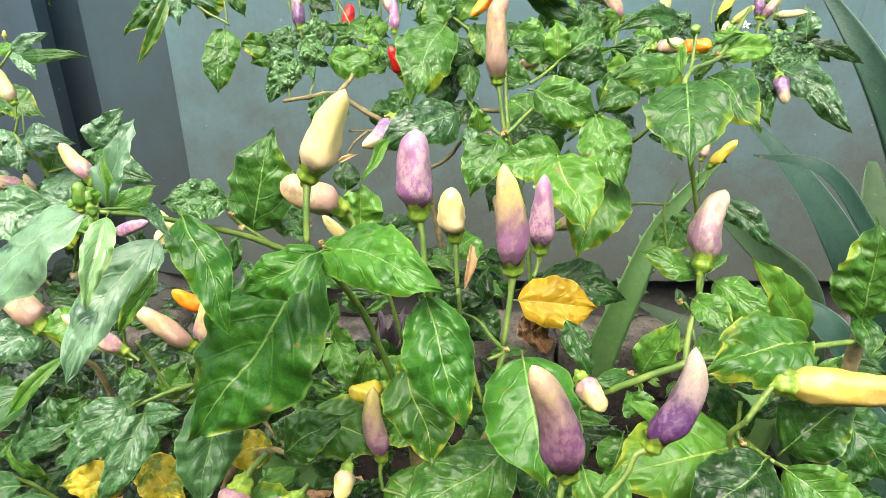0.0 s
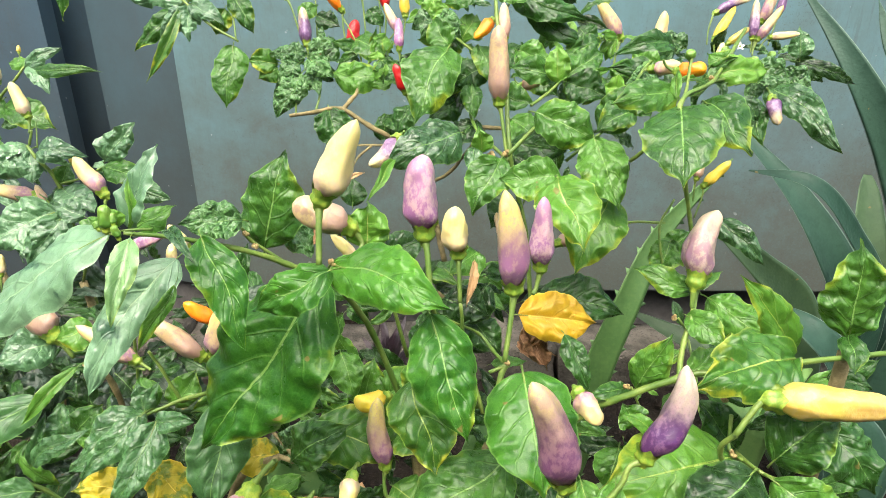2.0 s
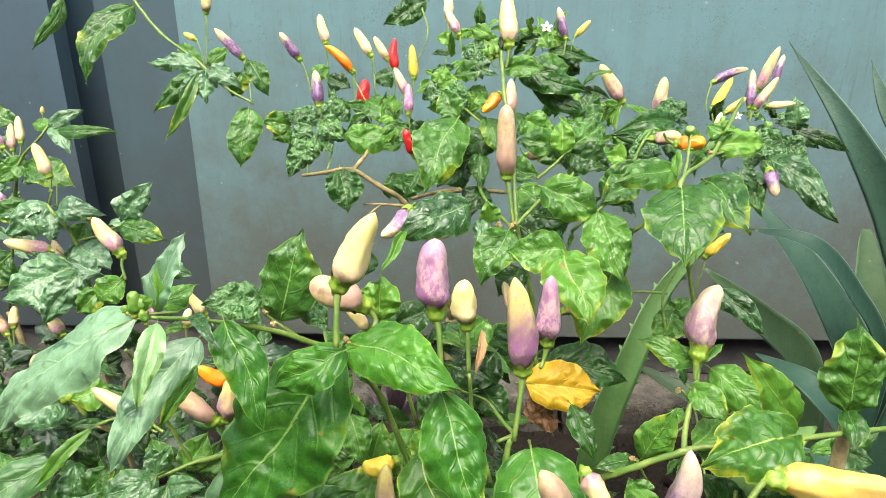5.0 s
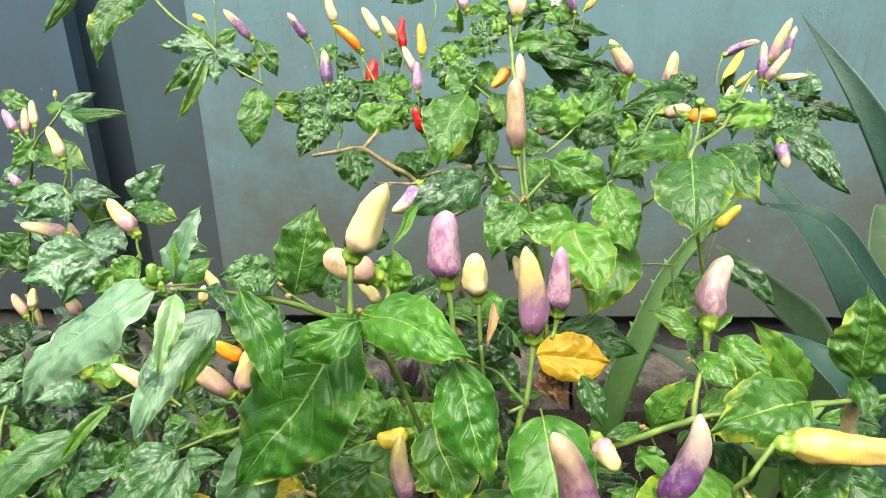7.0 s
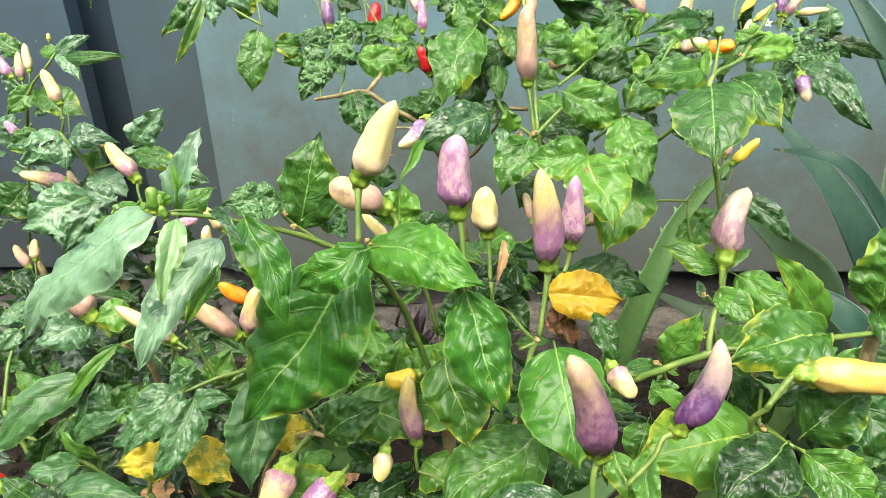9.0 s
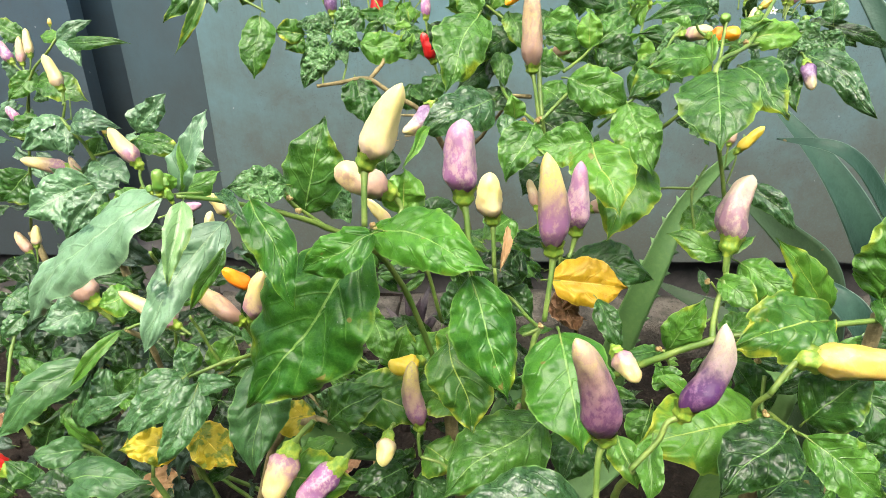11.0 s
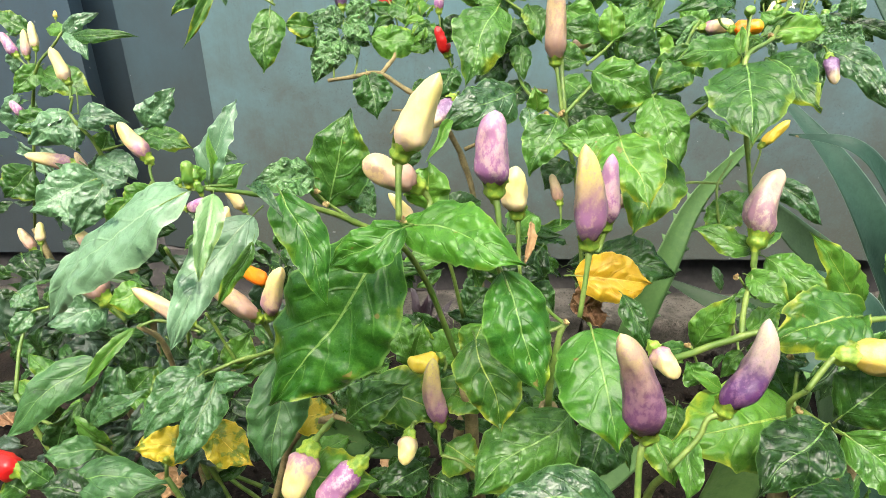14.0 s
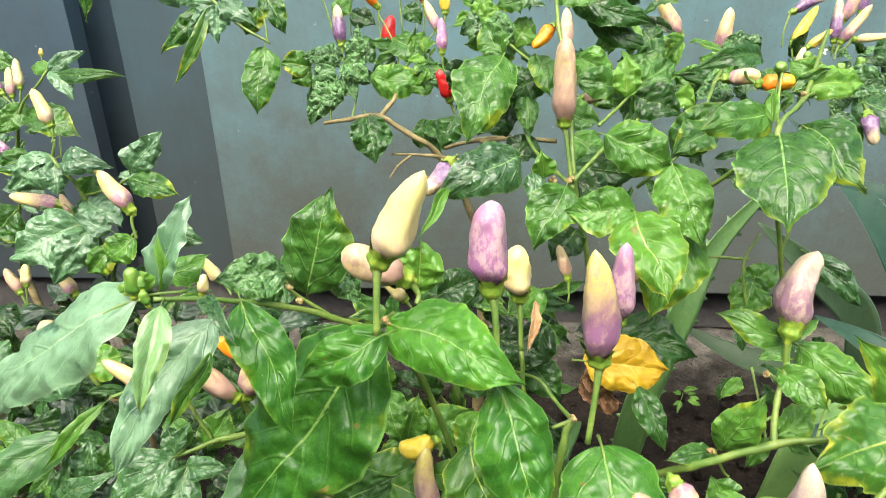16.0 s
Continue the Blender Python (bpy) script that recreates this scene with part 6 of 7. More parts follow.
stem(low, [(-0.3267, 0.3043, 0.3977), (-0.3174, 0.3057, 0.3776), (-0.3133, 0.3076, 0.3355)], 0.0023, 0.0023)
stem(low, [(-0.3695, 0.3738, 0.3815), (-0.3405, 0.3614, 0.3783), (-0.3149, 0.3634, 0.359), (-0.2882, 0.3685, 0.3231)], 0.0018, 0.0019)
stem(low, [(-0.288, 0.4072, 0.4489), (-0.2699, 0.4094, 0.453), (-0.23, 0.389, 0.4559)], 0.0018, 0.0013)
stem(low, [(-0.288, 0.4072, 0.4489), (-0.279, 0.4243, 0.4151), (-0.2889, 0.449, 0.3057)], 0.0020, 0.0025, woody=True)
stem(low, [(-0.2435, 0.3903, 0.5278), (-0.2518, 0.4234, 0.4815), (-0.2681, 0.4409, 0.4034)], 0.0016, 0.0017)
stem(low, [(-0.2217, 0.3621, 0.4346), (-0.196, 0.3716, 0.4423), (-0.1619, 0.3756, 0.4499)], 0.0017, 0.0017)
stem(low, [(-0.2649, 0.354, 0.3385), (-0.2742, 0.3954, 0.3784)], 0.0020, 0.0019)
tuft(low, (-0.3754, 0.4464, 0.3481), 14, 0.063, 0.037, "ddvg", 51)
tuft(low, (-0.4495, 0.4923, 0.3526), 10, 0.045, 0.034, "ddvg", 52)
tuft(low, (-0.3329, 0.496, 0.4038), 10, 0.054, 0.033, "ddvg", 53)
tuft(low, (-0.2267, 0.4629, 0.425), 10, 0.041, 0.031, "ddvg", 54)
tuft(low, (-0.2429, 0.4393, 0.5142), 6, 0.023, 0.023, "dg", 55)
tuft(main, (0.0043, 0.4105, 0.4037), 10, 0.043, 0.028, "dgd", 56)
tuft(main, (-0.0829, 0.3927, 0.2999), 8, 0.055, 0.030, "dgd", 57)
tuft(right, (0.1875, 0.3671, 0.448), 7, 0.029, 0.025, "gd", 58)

# left plant before the dark wall
stem(left, [(-0.3861, 0.6033, 0.3157), (-0.4039, 0.6213, 0.4428), (-0.4037, 0.6126, 0.5291), (-0.4161, 0.6046, 0.5637), (-0.4251, 0.6088, 0.5749)], 0.0031, 0.0018)
stem(left, [(-0.5568, 0.6906, 0.4087), (-0.499, 0.6703, 0.5709), (-0.4791, 0.6653, 0.6114), (-0.4536, 0.664, 0.6337), (-0.4455, 0.6688, 0.6453)], 0.0022, 0.0013)
stem(left, [(-0.322, 0.5472, 0.5227), (-0.362, 0.5723, 0.4799), (-0.3929, 0.594, 0.4279)], 0.0020, 0.0019)
stem(left, [(-0.4221, 0.6089, 0.5749), (-0.4172, 0.6097, 0.5901)], 0.0018, 0.0015)
stem(left, [(-0.4143, 0.6079, 0.5721), (-0.4156, 0.6179, 0.5971)], 0.0009, 0.0009)
stem(left, [(-0.4068, 0.6137, 0.532), (-0.3766, 0.6071, 0.5408), (-0.3472, 0.6026, 0.555)], 0.0015, 0.0012)
pepper(left, (-0.475, 0.674, 0.4978), (-0.5253, 0.6673, 0.5109), 0.0177, "blush", stalk=[(-0.4546, 0.6675, 0.4806)])
pepper(left, (-0.3194, 0.541, 0.5477), (-0.3436, 0.548, 0.5799), 0.0167, "blush", stalk=[(-0.3172, 0.5364, 0.536), (-0.3133, 0.5314, 0.5232)])
pepper(left, (-0.4208, 0.6151, 0.6039), (-0.4343, 0.6222, 0.6359), 0.0133, "cream", stalk=[(-0.4196, 0.6085, 0.5873)])
pepper(left, (-0.5155, 0.6888, 0.6183), (-0.5325, 0.6977, 0.6415), 0.0118, "mauve", stalk=[(-0.5037, 0.6847, 0.6073)])
pepper(left, (-0.4968, 0.6782, 0.6178), (-0.5001, 0.6891, 0.6453), 0.0099, "blush", stalk=[(-0.4923, 0.6726, 0.6034)])
pepper(left, (-0.481, 0.6718, 0.6279), (-0.4856, 0.6823, 0.6545), 0.0097, "cream", stalk=[(-0.4823, 0.6652, 0.6114)])
pepper(left, (-0.5247, 0.6843, 0.5533), (-0.5388, 0.6897, 0.5677), 0.0109, "mauve", stalk=[(-0.5159, 0.6795, 0.5408)])
pepper(left, (-0.4433, 0.6435, 0.5007), (-0.4557, 0.6508, 0.5196), 0.0094, "tan", stalk=[(-0.4334, 0.6389, 0.4885)])
pepper(left, (-0.5374, 0.6663, 0.4008), (-0.5375, 0.6755, 0.4239), 0.0121, "cream", stalk=[(-0.536, 0.6572, 0.3778)])
pepper(left, (-0.5597, 0.6803, 0.383), (-0.5772, 0.6902, 0.4088), 0.0131, "tan", stalk=[(-0.5495, 0.6719, 0.3614)])
pepper(left, (-0.4418, 0.6114, 0.4199), (-0.4582, 0.6195, 0.4413), 0.0153, "blush", stalk=[(-0.43, 0.6063, 0.4065)])
pepper(left, (-0.4582, 0.684, 0.6573), (-0.4589, 0.6869, 0.6644), 0.0046, "yellow", stalk=[(-0.4569, 0.6787, 0.6437)])
pepper(left, (-0.3801, 0.6031, 0.558), (-0.3831, 0.6063, 0.5663), 0.0043, "yellow", stalk=[(-0.3771, 0.5998, 0.5496)])
leaf(left, (-0.3472, 0.6046, 0.56), (-0.3114, 0.6101, 0.599), 0.0327, (0.04, -0.99, 0.11), "f", 0.08, crinkle=1.2)
leaf(left, (-0.3484, 0.6023, 0.5545), (-0.2948, 0.5881, 0.543), 0.0288, (-0.05, -0.73, 0.69), "g", 0.08, crinkle=1.2)
leaf(left, (-0.4131, 0.6057, 0.5665), (-0.3586, 0.5961, 0.5664), 0.0301, (-0.14, -0.78, 0.61), "f", 0.3, crinkle=1.2)
leaf(left, (-0.4455, 0.6676, 0.6424), (-0.408, 0.6767, 0.6632), 0.0207, (0.12, -0.97, 0.21), "f", 0.08)
leaf(left, (-0.4392, 0.6666, 0.6395), (-0.3589, 0.658, 0.6407), 0.0151, (-0.10, -0.87, 0.48), "g", 0.12)
leaf(left, (-0.4405, 0.6691, 0.6459), (-0.4132, 0.6485, 0.6198), 0.0233, (0.23, -0.63, 0.74), "f", 0.08)
leaf(left, (-0.4442, 0.6688, 0.6453), (-0.4684, 0.6796, 0.6468), 0.0167, (-0.27, -0.70, 0.66), "g", 0.08)
leaf(left, (-0.4992, 0.6988, 0.6425), (-0.5384, 0.7044, 0.6585), 0.0245, (0.14, -0.78, 0.62), "g", 0.08)
leaf(left, (-0.4813, 0.6723, 0.6021), (-0.4186, 0.6542, 0.5804), 0.0366, (0.04, -0.71, 0.70), "g", 0.08)
leaf(left, (-0.4826, 0.6752, 0.6093), (-0.5076, 0.653, 0.582), 0.0282, (0.41, -0.85, 0.32), "g", 0.08)
leaf(left, (-0.4266, 0.6174, 0.5693), (-0.467, 0.5959, 0.5445), 0.0399, (0.26, -0.90, 0.36), "f", 0.08, crinkle=1.4)
leaf(left, (-0.4302, 0.6162, 0.5665), (-0.419, 0.5945, 0.5387), 0.0292, (0.43, -0.62, 0.66), "f", 0.08, crinkle=1.3)
leaf(left, (-0.4793, 0.6561, 0.5614), (-0.5147, 0.6483, 0.5436), 0.0326, (0.06, -0.95, 0.30), "g", 0.08)
leaf(left, (-0.4018, 0.6122, 0.528), (-0.3578, 0.5853, 0.5122), 0.0348, (-0.02, -0.54, 0.84), "f", 0.08)
leaf(left, (-0.4037, 0.6137, 0.532), (-0.3945, 0.6219, 0.552), 0.0272, (0.33, -0.92, 0.22), "g", 0.08)
leaf(left, (-0.4067, 0.6034, 0.5062), (-0.4692, 0.5703, 0.4805), 0.0549, (0.25, -0.84, 0.48), "f", 0.08, crinkle=1.2)
leaf(left, (-0.3948, 0.5932, 0.507), (-0.4248, 0.5623, 0.458), 0.0399, (0.33, -0.88, 0.35), "f", 0.08, crinkle=1.3)
leaf(left, (-0.365, 0.5767, 0.4911), (-0.3919, 0.5673, 0.4689), 0.0330, (0.07, -0.95, 0.32), "m", 0.08)
leaf(left, (-0.368, 0.5833, 0.5078), (-0.401, 0.5871, 0.5191), 0.0290, (0.15, -0.71, 0.68), "f", 0.08)
leaf(left, (-0.5296, 0.6805, 0.4901), (-0.564, 0.6671, 0.4582), 0.0531, (0.17, -0.96, 0.22), "g", 0.08)
leaf(left, (-0.3237, 0.545, 0.5174), (-0.349, 0.5362, 0.4966), 0.0310, (0.07, -0.94, 0.32), "g", 0.08)
tuft(left, (-0.5361, 0.686, 0.4502), 9, 0.050, 0.038, "ffd", 61)
tuft(left, (-0.5857, 0.7466, 0.4969), 7, 0.037, 0.037, "ffd", 62)
tuft(left, (-0.4104, 0.6115, 0.4185), 9, 0.052, 0.035, "ffd", 63)
tuft(left, (-0.5359, 0.6467, 0.3515), 9, 0.057, 0.040, "gd", 64)

# shade plants low down
leaf(ruellia, (-0.4377, 0.5746, 0.2928), (-0.5424, 0.585, 0.3164), 0.0791, (0.12, -0.59, 0.80), "v", 0.1, fold=0.15, crinkle=0.6)
leaf(ruellia, (-0.5359, 0.5805, 0.2381), (-0.4354, 0.6027, 0.305), 0.0744, (-0.10, -0.89, 0.45), "v", 0.1, fold=0.15, crinkle=0.6)
leaf(ruellia, (-0.377, 0.59, 0.2315), (-0.4544, 0.5991, 0.2748), 0.0754, (0.34, -0.59, 0.73), "v", 0.1, fold=0.15, crinkle=0.6)
leaf(ruellia, (-0.5476, 0.6456, 0.2581), (-0.5914, 0.6705, 0.3104), 0.0719, (0.46, -0.59, 0.66), "v", 0.1, fold=0.15, crinkle=0.6)
leaf(ruellia, (-0.3817, 0.5199, 0.2246), (-0.3395, 0.5613, 0.2633), 0.0638, (0.18, -0.76, 0.62), "v", 0.1, fold=0.15, crinkle=0.6)
leaf(ruellia, (-0.2908, 0.5888, 0.2502), (-0.3565, 0.6202, 0.2936), 0.0679, (0.22, -0.60, 0.77), "v", 0.1, fold=0.15, crinkle=0.6)
leaf(maroon, (-0.0785, 0.7876, 0.1976), (-0.1003, 0.8194, 0.2636), 0.0209, (0.13, -0.88, 0.46), "p", 0.12, shape="long", crinkle=0.4)
leaf(maroon, (-0.0785, 0.7857, 0.1937), (-0.0572, 0.8198, 0.2636), 0.0209, (-0.05, -0.89, 0.45), "p", 0.12, shape="long", crinkle=0.4)
leaf(maroon, (-0.0818, 0.7689, 0.2049), (-0.0683, 0.7687, 0.2731), 0.0201, (-0.14, -0.99, 0.02), "p", 0.12, shape="long", crinkle=0.4)
leaf(maroon, (-0.0871, 0.7819, 0.186), (-0.1261, 0.8041, 0.2326), 0.0209, (0.20, -0.81, 0.55), "p", 0.12, shape="long", crinkle=0.4)
leaf(maroon, (-0.0737, 0.7737, 0.1916), (-0.0313, 0.8001, 0.2454), 0.0207, (-0.14, -0.84, 0.53), "p", 0.12, shape="long", crinkle=0.4)
leaf(maroon, (-0.0855, 0.7568, 0.2029), (-0.0795, 0.7443, 0.2687), 0.0198, (-0.05, -0.98, -0.18), "p", 0.12, shape="long", crinkle=0.4)
drop_leaf = thing("fallen_leaf", (-0.3, 0.4, 0.0), "dry brown fallen leaf lying on soil", "fallen leaf")
leaf(drop_leaf, (-0.36, 0.40, 0.03), (-0.24, 0.44, 0.035), 0.075, (0, -0.3, 1), "r", 0.12, crinkle=1.5)
drop_leaf = thing("fallen_leaf", (-0.1, 0.5, 0.0), "curled dry brown fallen leaf on soil", "fallen leaf")
leaf(drop_leaf, (-0.12, 0.52, 0.03), (-0.02, 0.49, 0.03), 0.05, (0, -0.3, 1), "r", 0.15, fold=0.5, crinkle=2)

# more of the crown
pepper(back, (-0.0075, 0.6503, 0.7618), (-0.0078, 0.6594, 0.7866), 0.0101, "cream", stalk=[(-0.0078, 0.6429, 0.7417), (-0.0097, 0.6331, 0.7152)])
leaf(back, (-0.1569, 0.7944, 0.6901), (-0.1268, 0.7793, 0.6781), 0.0279, (-0.19, -0.82, 0.54), "d", 0.08)
leaf(back, (-0.1796, 0.7948, 0.6912), (-0.1569, 0.8092, 0.7014), 0.0220, (0.34, -0.84, 0.42), "g", 0.08)
leaf(back, (-0.0599, 0.684, 0.5641), (-0.0381, 0.668, 0.5786), 0.0241, (-0.67, -0.71, 0.23), "d", 0.08, crinkle=1.5)
leaf(back, (-0.0783, 0.7067, 0.5681), (-0.0584, 0.7138, 0.5872), 0.0222, (-0.04, -0.92, 0.38), "g", 0.08, crinkle=1.8)
leaf(main, (0.0122, 0.5401, 0.6363), (-0.0159, 0.5235, 0.6203), 0.0277, (0.15, -0.81, 0.57), "d", 0.08)
leaf(main, (0.0199, 0.5141, 0.6527), (0.0226, 0.4944, 0.6281), 0.0199, (-0.06, -0.78, 0.62), "g", 0.08, crinkle=1.2)
leaf(main, (0.0875, 0.4861, 0.6635), (0.0474, 0.4882, 0.669), 0.0250, (0.01, -0.91, 0.42), "g", 0.08, crinkle=1.2)
leaf(main, (0.0844, 0.4743, 0.6603), (0.0836, 0.4845, 0.6878), 0.0215, (-0.16, -0.93, 0.34), "l", 0.08, crinkle=1.6)
leaf(main, (0.093, 0.4846, 0.6593), (0.1232, 0.4702, 0.649), 0.0316, (-0.25, -0.85, 0.47), "d", 0.08)
leaf(main, (0.0939, 0.4961, 0.6617), (0.1268, 0.5128, 0.6779), 0.0278, (0.10, -0.79, 0.60), "g", 0.08, crinkle=1.4)
leaf(main, (0.1148, 0.4515, 0.6274), (0.1448, 0.4541, 0.6632), 0.0342, (-0.35, -0.87, 0.35), "g", 0.08, crinkle=1.2)
leaf(main, (0.0413, 0.4606, 0.6519), (0.0639, 0.4487, 0.6487), 0.0237, (-0.34, -0.79, 0.52), "g", 0.08)
leaf(main, (0.0482, 0.4485, 0.6193), (0.0886, 0.4367, 0.6162), 0.0304, (-0.20, -0.83, 0.53), "d", 0.08)
leaf(main, (0.0493, 0.4357, 0.6133), (0.0693, 0.4204, 0.6009), 0.0279, (-0.21, -0.77, 0.60), "d", 0.08)
leaf(main, (0.0256, 0.4266, 0.6177), (0.0223, 0.4233, 0.6375), 0.0173, (0.07, -0.99, -0.16), "l", 0.08, crinkle=1.5)
leaf(main, (0.0257, 0.5147, 0.683), (0.0356, 0.4943, 0.6567), 0.0226, (-0.12, -0.81, 0.58), "g", 0.08)
leaf(main, (-0.0183, 0.5738, 0.6989), (-0.0093, 0.5819, 0.7209), 0.0194, (0.01, -0.94, 0.34), "l", 0.08, crinkle=1.8)
leaf(main, (-0.0157, 0.5738, 0.699), (0.0022, 0.5793, 0.7137), 0.0171, (-0.00, -0.94, 0.35), "l", 0.08, crinkle=1.8)
leaf(main, (-0.013, 0.5635, 0.7), (-0.0307, 0.5608, 0.6926), 0.0224, (-0.01, -0.93, 0.36), "c", 0.08, crinkle=1.6)
leaf(main, (-0.0105, 0.5635, 0.7), (0.0123, 0.5482, 0.6872), 0.0244, (-0.25, -0.81, 0.53), "c", 0.08, crinkle=1.6)
leaf(main, (-0.0033, 0.5997, 0.7401), (-0.0191, 0.6009, 0.7434), 0.0151, (-0.01, -0.95, 0.31), "l", 0.08, crinkle=1.4)
leaf(main, (0.0366, 0.5687, 0.7427), (0.0541, 0.5673, 0.7391), 0.0187, (-0.01, -0.96, 0.30), "d", 0.08)
leaf(main, (0.0316, 0.5698, 0.7459), (0.0118, 0.5834, 0.7537), 0.0155, (-0.38, -0.81, 0.45), "l", 0.08, crinkle=1.5)
leaf(main, (0.0769, 0.5903, 0.7436), (0.1054, 0.5901, 0.743), 0.0171, (-0.00, -0.95, 0.30), "l", 0.08, crinkle=1.6)
leaf(main, (0.0757, 0.6005, 0.7424), (0.0571, 0.6045, 0.7531), 0.0151, (-0.05, -0.96, 0.27), "l", 0.08, crinkle=1.5)
leaf(main, (0.0694, 0.5588, 0.7159), (0.1018, 0.5615, 0.7232), 0.0275, (-0.01, -0.93, 0.38), "g", 0.08, crinkle=1.2)
leaf(main, (0.1093, 0.5552, 0.6774), (0.1372, 0.5673, 0.6811), 0.0226, (0.28, -0.81, 0.52), "g", 0.08, crinkle=1.4)
leaf(main, (0.1062, 0.5663, 0.6784), (0.1111, 0.5743, 0.7003), 0.0171, (-0.18, -0.91, 0.38), "l", 0.08)
stem(main, [(0.0258, 0.5119, 0.6755), (0.0098, 0.5473, 0.6848), (-0.0173, 0.5742, 0.6999)], 0.0014, 0.0010)
stem(main, [(0.0603, 0.4385, 0.6498), (0.0739, 0.4612, 0.6535), (0.0866, 0.4746, 0.6611)], 0.0015, 0.0011)
stem(main, [(0.0743, 0.5894, 0.7412), (0.051, 0.5466, 0.7118), (0.0402, 0.5004, 0.7022)], 0.0013, 0.0009)
leaf(right, (0.1377, 0.4476, 0.6455), (0.1065, 0.4319, 0.6319), 0.0260, (0.08, -0.74, 0.67), "g", 0.08)
leaf(right, (0.2313, 0.617, 0.6713), (0.2091, 0.6322, 0.6836), 0.0237, (-0.35, -0.84, 0.41), "c", 0.08, crinkle=1.7)
leaf(right, (0.2087, 0.4866, 0.6647), (0.2546, 0.4984, 0.6677), 0.0293, (0.18, -0.82, 0.54), "l", 0.08)
leaf(right, (0.1926, 0.5704, 0.6606), (0.1719, 0.5951, 0.6699), 0.0236, (-0.53, -0.65, 0.55), "g", 0.08)
leaf(right, (0.1555, 0.5422, 0.6421), (0.1376, 0.5539, 0.6447), 0.0226, (-0.43, -0.76, 0.48), "l", 0.08, crinkle=1.6)
leaf(right, (0.3439, 0.6242, 0.662), (0.3699, 0.6164, 0.6408), 0.0214, (-0.16, -0.97, 0.17), "d", 0.08, crinkle=1.3)
leaf(right, (0.3033, 0.5672, 0.6519), (0.2829, 0.5348, 0.622), 0.0171, (-0.26, -0.56, 0.79), "c", 0.08, crinkle=1.8)
leaf(right, (0.2773, 0.5562, 0.6511), (0.2625, 0.5383, 0.6313), 0.0192, (-0.23, -0.63, 0.74), "c", 0.08, crinkle=1.6)
pepper(right, (0.272, 0.5609, 0.6636), (0.2729, 0.5635, 0.6709), 0.0067, "green", stalk=[(0.269, 0.5578, 0.6553)], full=0.9)
pepper(right, (0.2772, 0.5591, 0.6588), (0.2782, 0.5618, 0.6661), 0.0067, "green", stalk=[(0.2742, 0.556, 0.6505)], full=0.9)
pepper(right, (0.2875, 0.5624, 0.6677), (0.2884, 0.565, 0.675), 0.0067, "green", stalk=[(0.2845, 0.5593, 0.6594)], full=0.9)
pepper(right, (0.2855, 0.5584, 0.657), (0.2865, 0.5611, 0.6643), 0.0067, "green", stalk=[(0.2825, 0.5553, 0.6487)], full=0.9)
pepper(right, (0.242, 0.5589, 0.6585), (0.243, 0.5616, 0.6657), 0.0067, "green", stalk=[(0.239, 0.5559, 0.6502)], full=0.9)
pepper(right, (0.246, 0.5638, 0.6716), (0.247, 0.5665, 0.6789), 0.0067, "green", stalk=[(0.243, 0.5607, 0.6633)], full=0.9)
pepper(right, (0.177, 0.4604, 0.6804), (0.1755, 0.4571, 0.6859), 0.0072, "green", stalk=[(0.175, 0.4554, 0.6667)], full=0.9)
pepper(main, (0.0308, 0.5634, 0.7286), (0.0302, 0.5669, 0.738), 0.0065, "green", stalk=[(0.0344, 0.5604, 0.7202)], full=0.8)
pepper(main, (0.0367, 0.5642, 0.7305), (0.0356, 0.5673, 0.7389), 0.0060, "green", stalk=[(0.0369, 0.5604, 0.7202)], full=0.8)
flower(main, (0.0814, 0.5836, 0.7544), 0.006)
flower(right, (0.2691, 0.5871, 0.6769), 0.0045)
flower(left, (-0.4415, 0.6105, 0.5663), 0.012, (-0.2, -0.4, 0.9))

# undergrowth, much of it in the shade-darkened green
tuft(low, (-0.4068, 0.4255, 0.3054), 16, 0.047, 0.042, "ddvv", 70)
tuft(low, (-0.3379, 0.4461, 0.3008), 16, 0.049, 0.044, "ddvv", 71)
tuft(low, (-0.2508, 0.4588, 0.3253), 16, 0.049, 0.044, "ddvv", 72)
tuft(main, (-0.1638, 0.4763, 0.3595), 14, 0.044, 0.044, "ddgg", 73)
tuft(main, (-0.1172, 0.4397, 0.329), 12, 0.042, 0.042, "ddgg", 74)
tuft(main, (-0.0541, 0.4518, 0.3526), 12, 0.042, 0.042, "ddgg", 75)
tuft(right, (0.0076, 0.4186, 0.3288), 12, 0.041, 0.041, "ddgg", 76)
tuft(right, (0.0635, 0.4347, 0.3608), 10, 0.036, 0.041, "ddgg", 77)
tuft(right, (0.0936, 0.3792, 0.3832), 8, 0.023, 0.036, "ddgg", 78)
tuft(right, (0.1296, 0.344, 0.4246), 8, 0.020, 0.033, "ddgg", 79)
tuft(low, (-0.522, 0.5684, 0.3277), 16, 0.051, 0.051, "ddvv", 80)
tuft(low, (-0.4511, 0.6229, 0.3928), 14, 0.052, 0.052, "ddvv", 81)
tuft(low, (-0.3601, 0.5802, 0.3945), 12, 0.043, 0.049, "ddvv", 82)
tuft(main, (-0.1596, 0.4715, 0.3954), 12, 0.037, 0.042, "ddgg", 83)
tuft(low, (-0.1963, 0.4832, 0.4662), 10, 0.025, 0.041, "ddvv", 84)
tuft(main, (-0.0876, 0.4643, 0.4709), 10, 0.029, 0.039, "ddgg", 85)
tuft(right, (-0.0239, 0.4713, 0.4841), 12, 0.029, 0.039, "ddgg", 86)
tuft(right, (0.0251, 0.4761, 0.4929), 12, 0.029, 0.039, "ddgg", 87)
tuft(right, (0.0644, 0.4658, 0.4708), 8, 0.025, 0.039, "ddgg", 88)
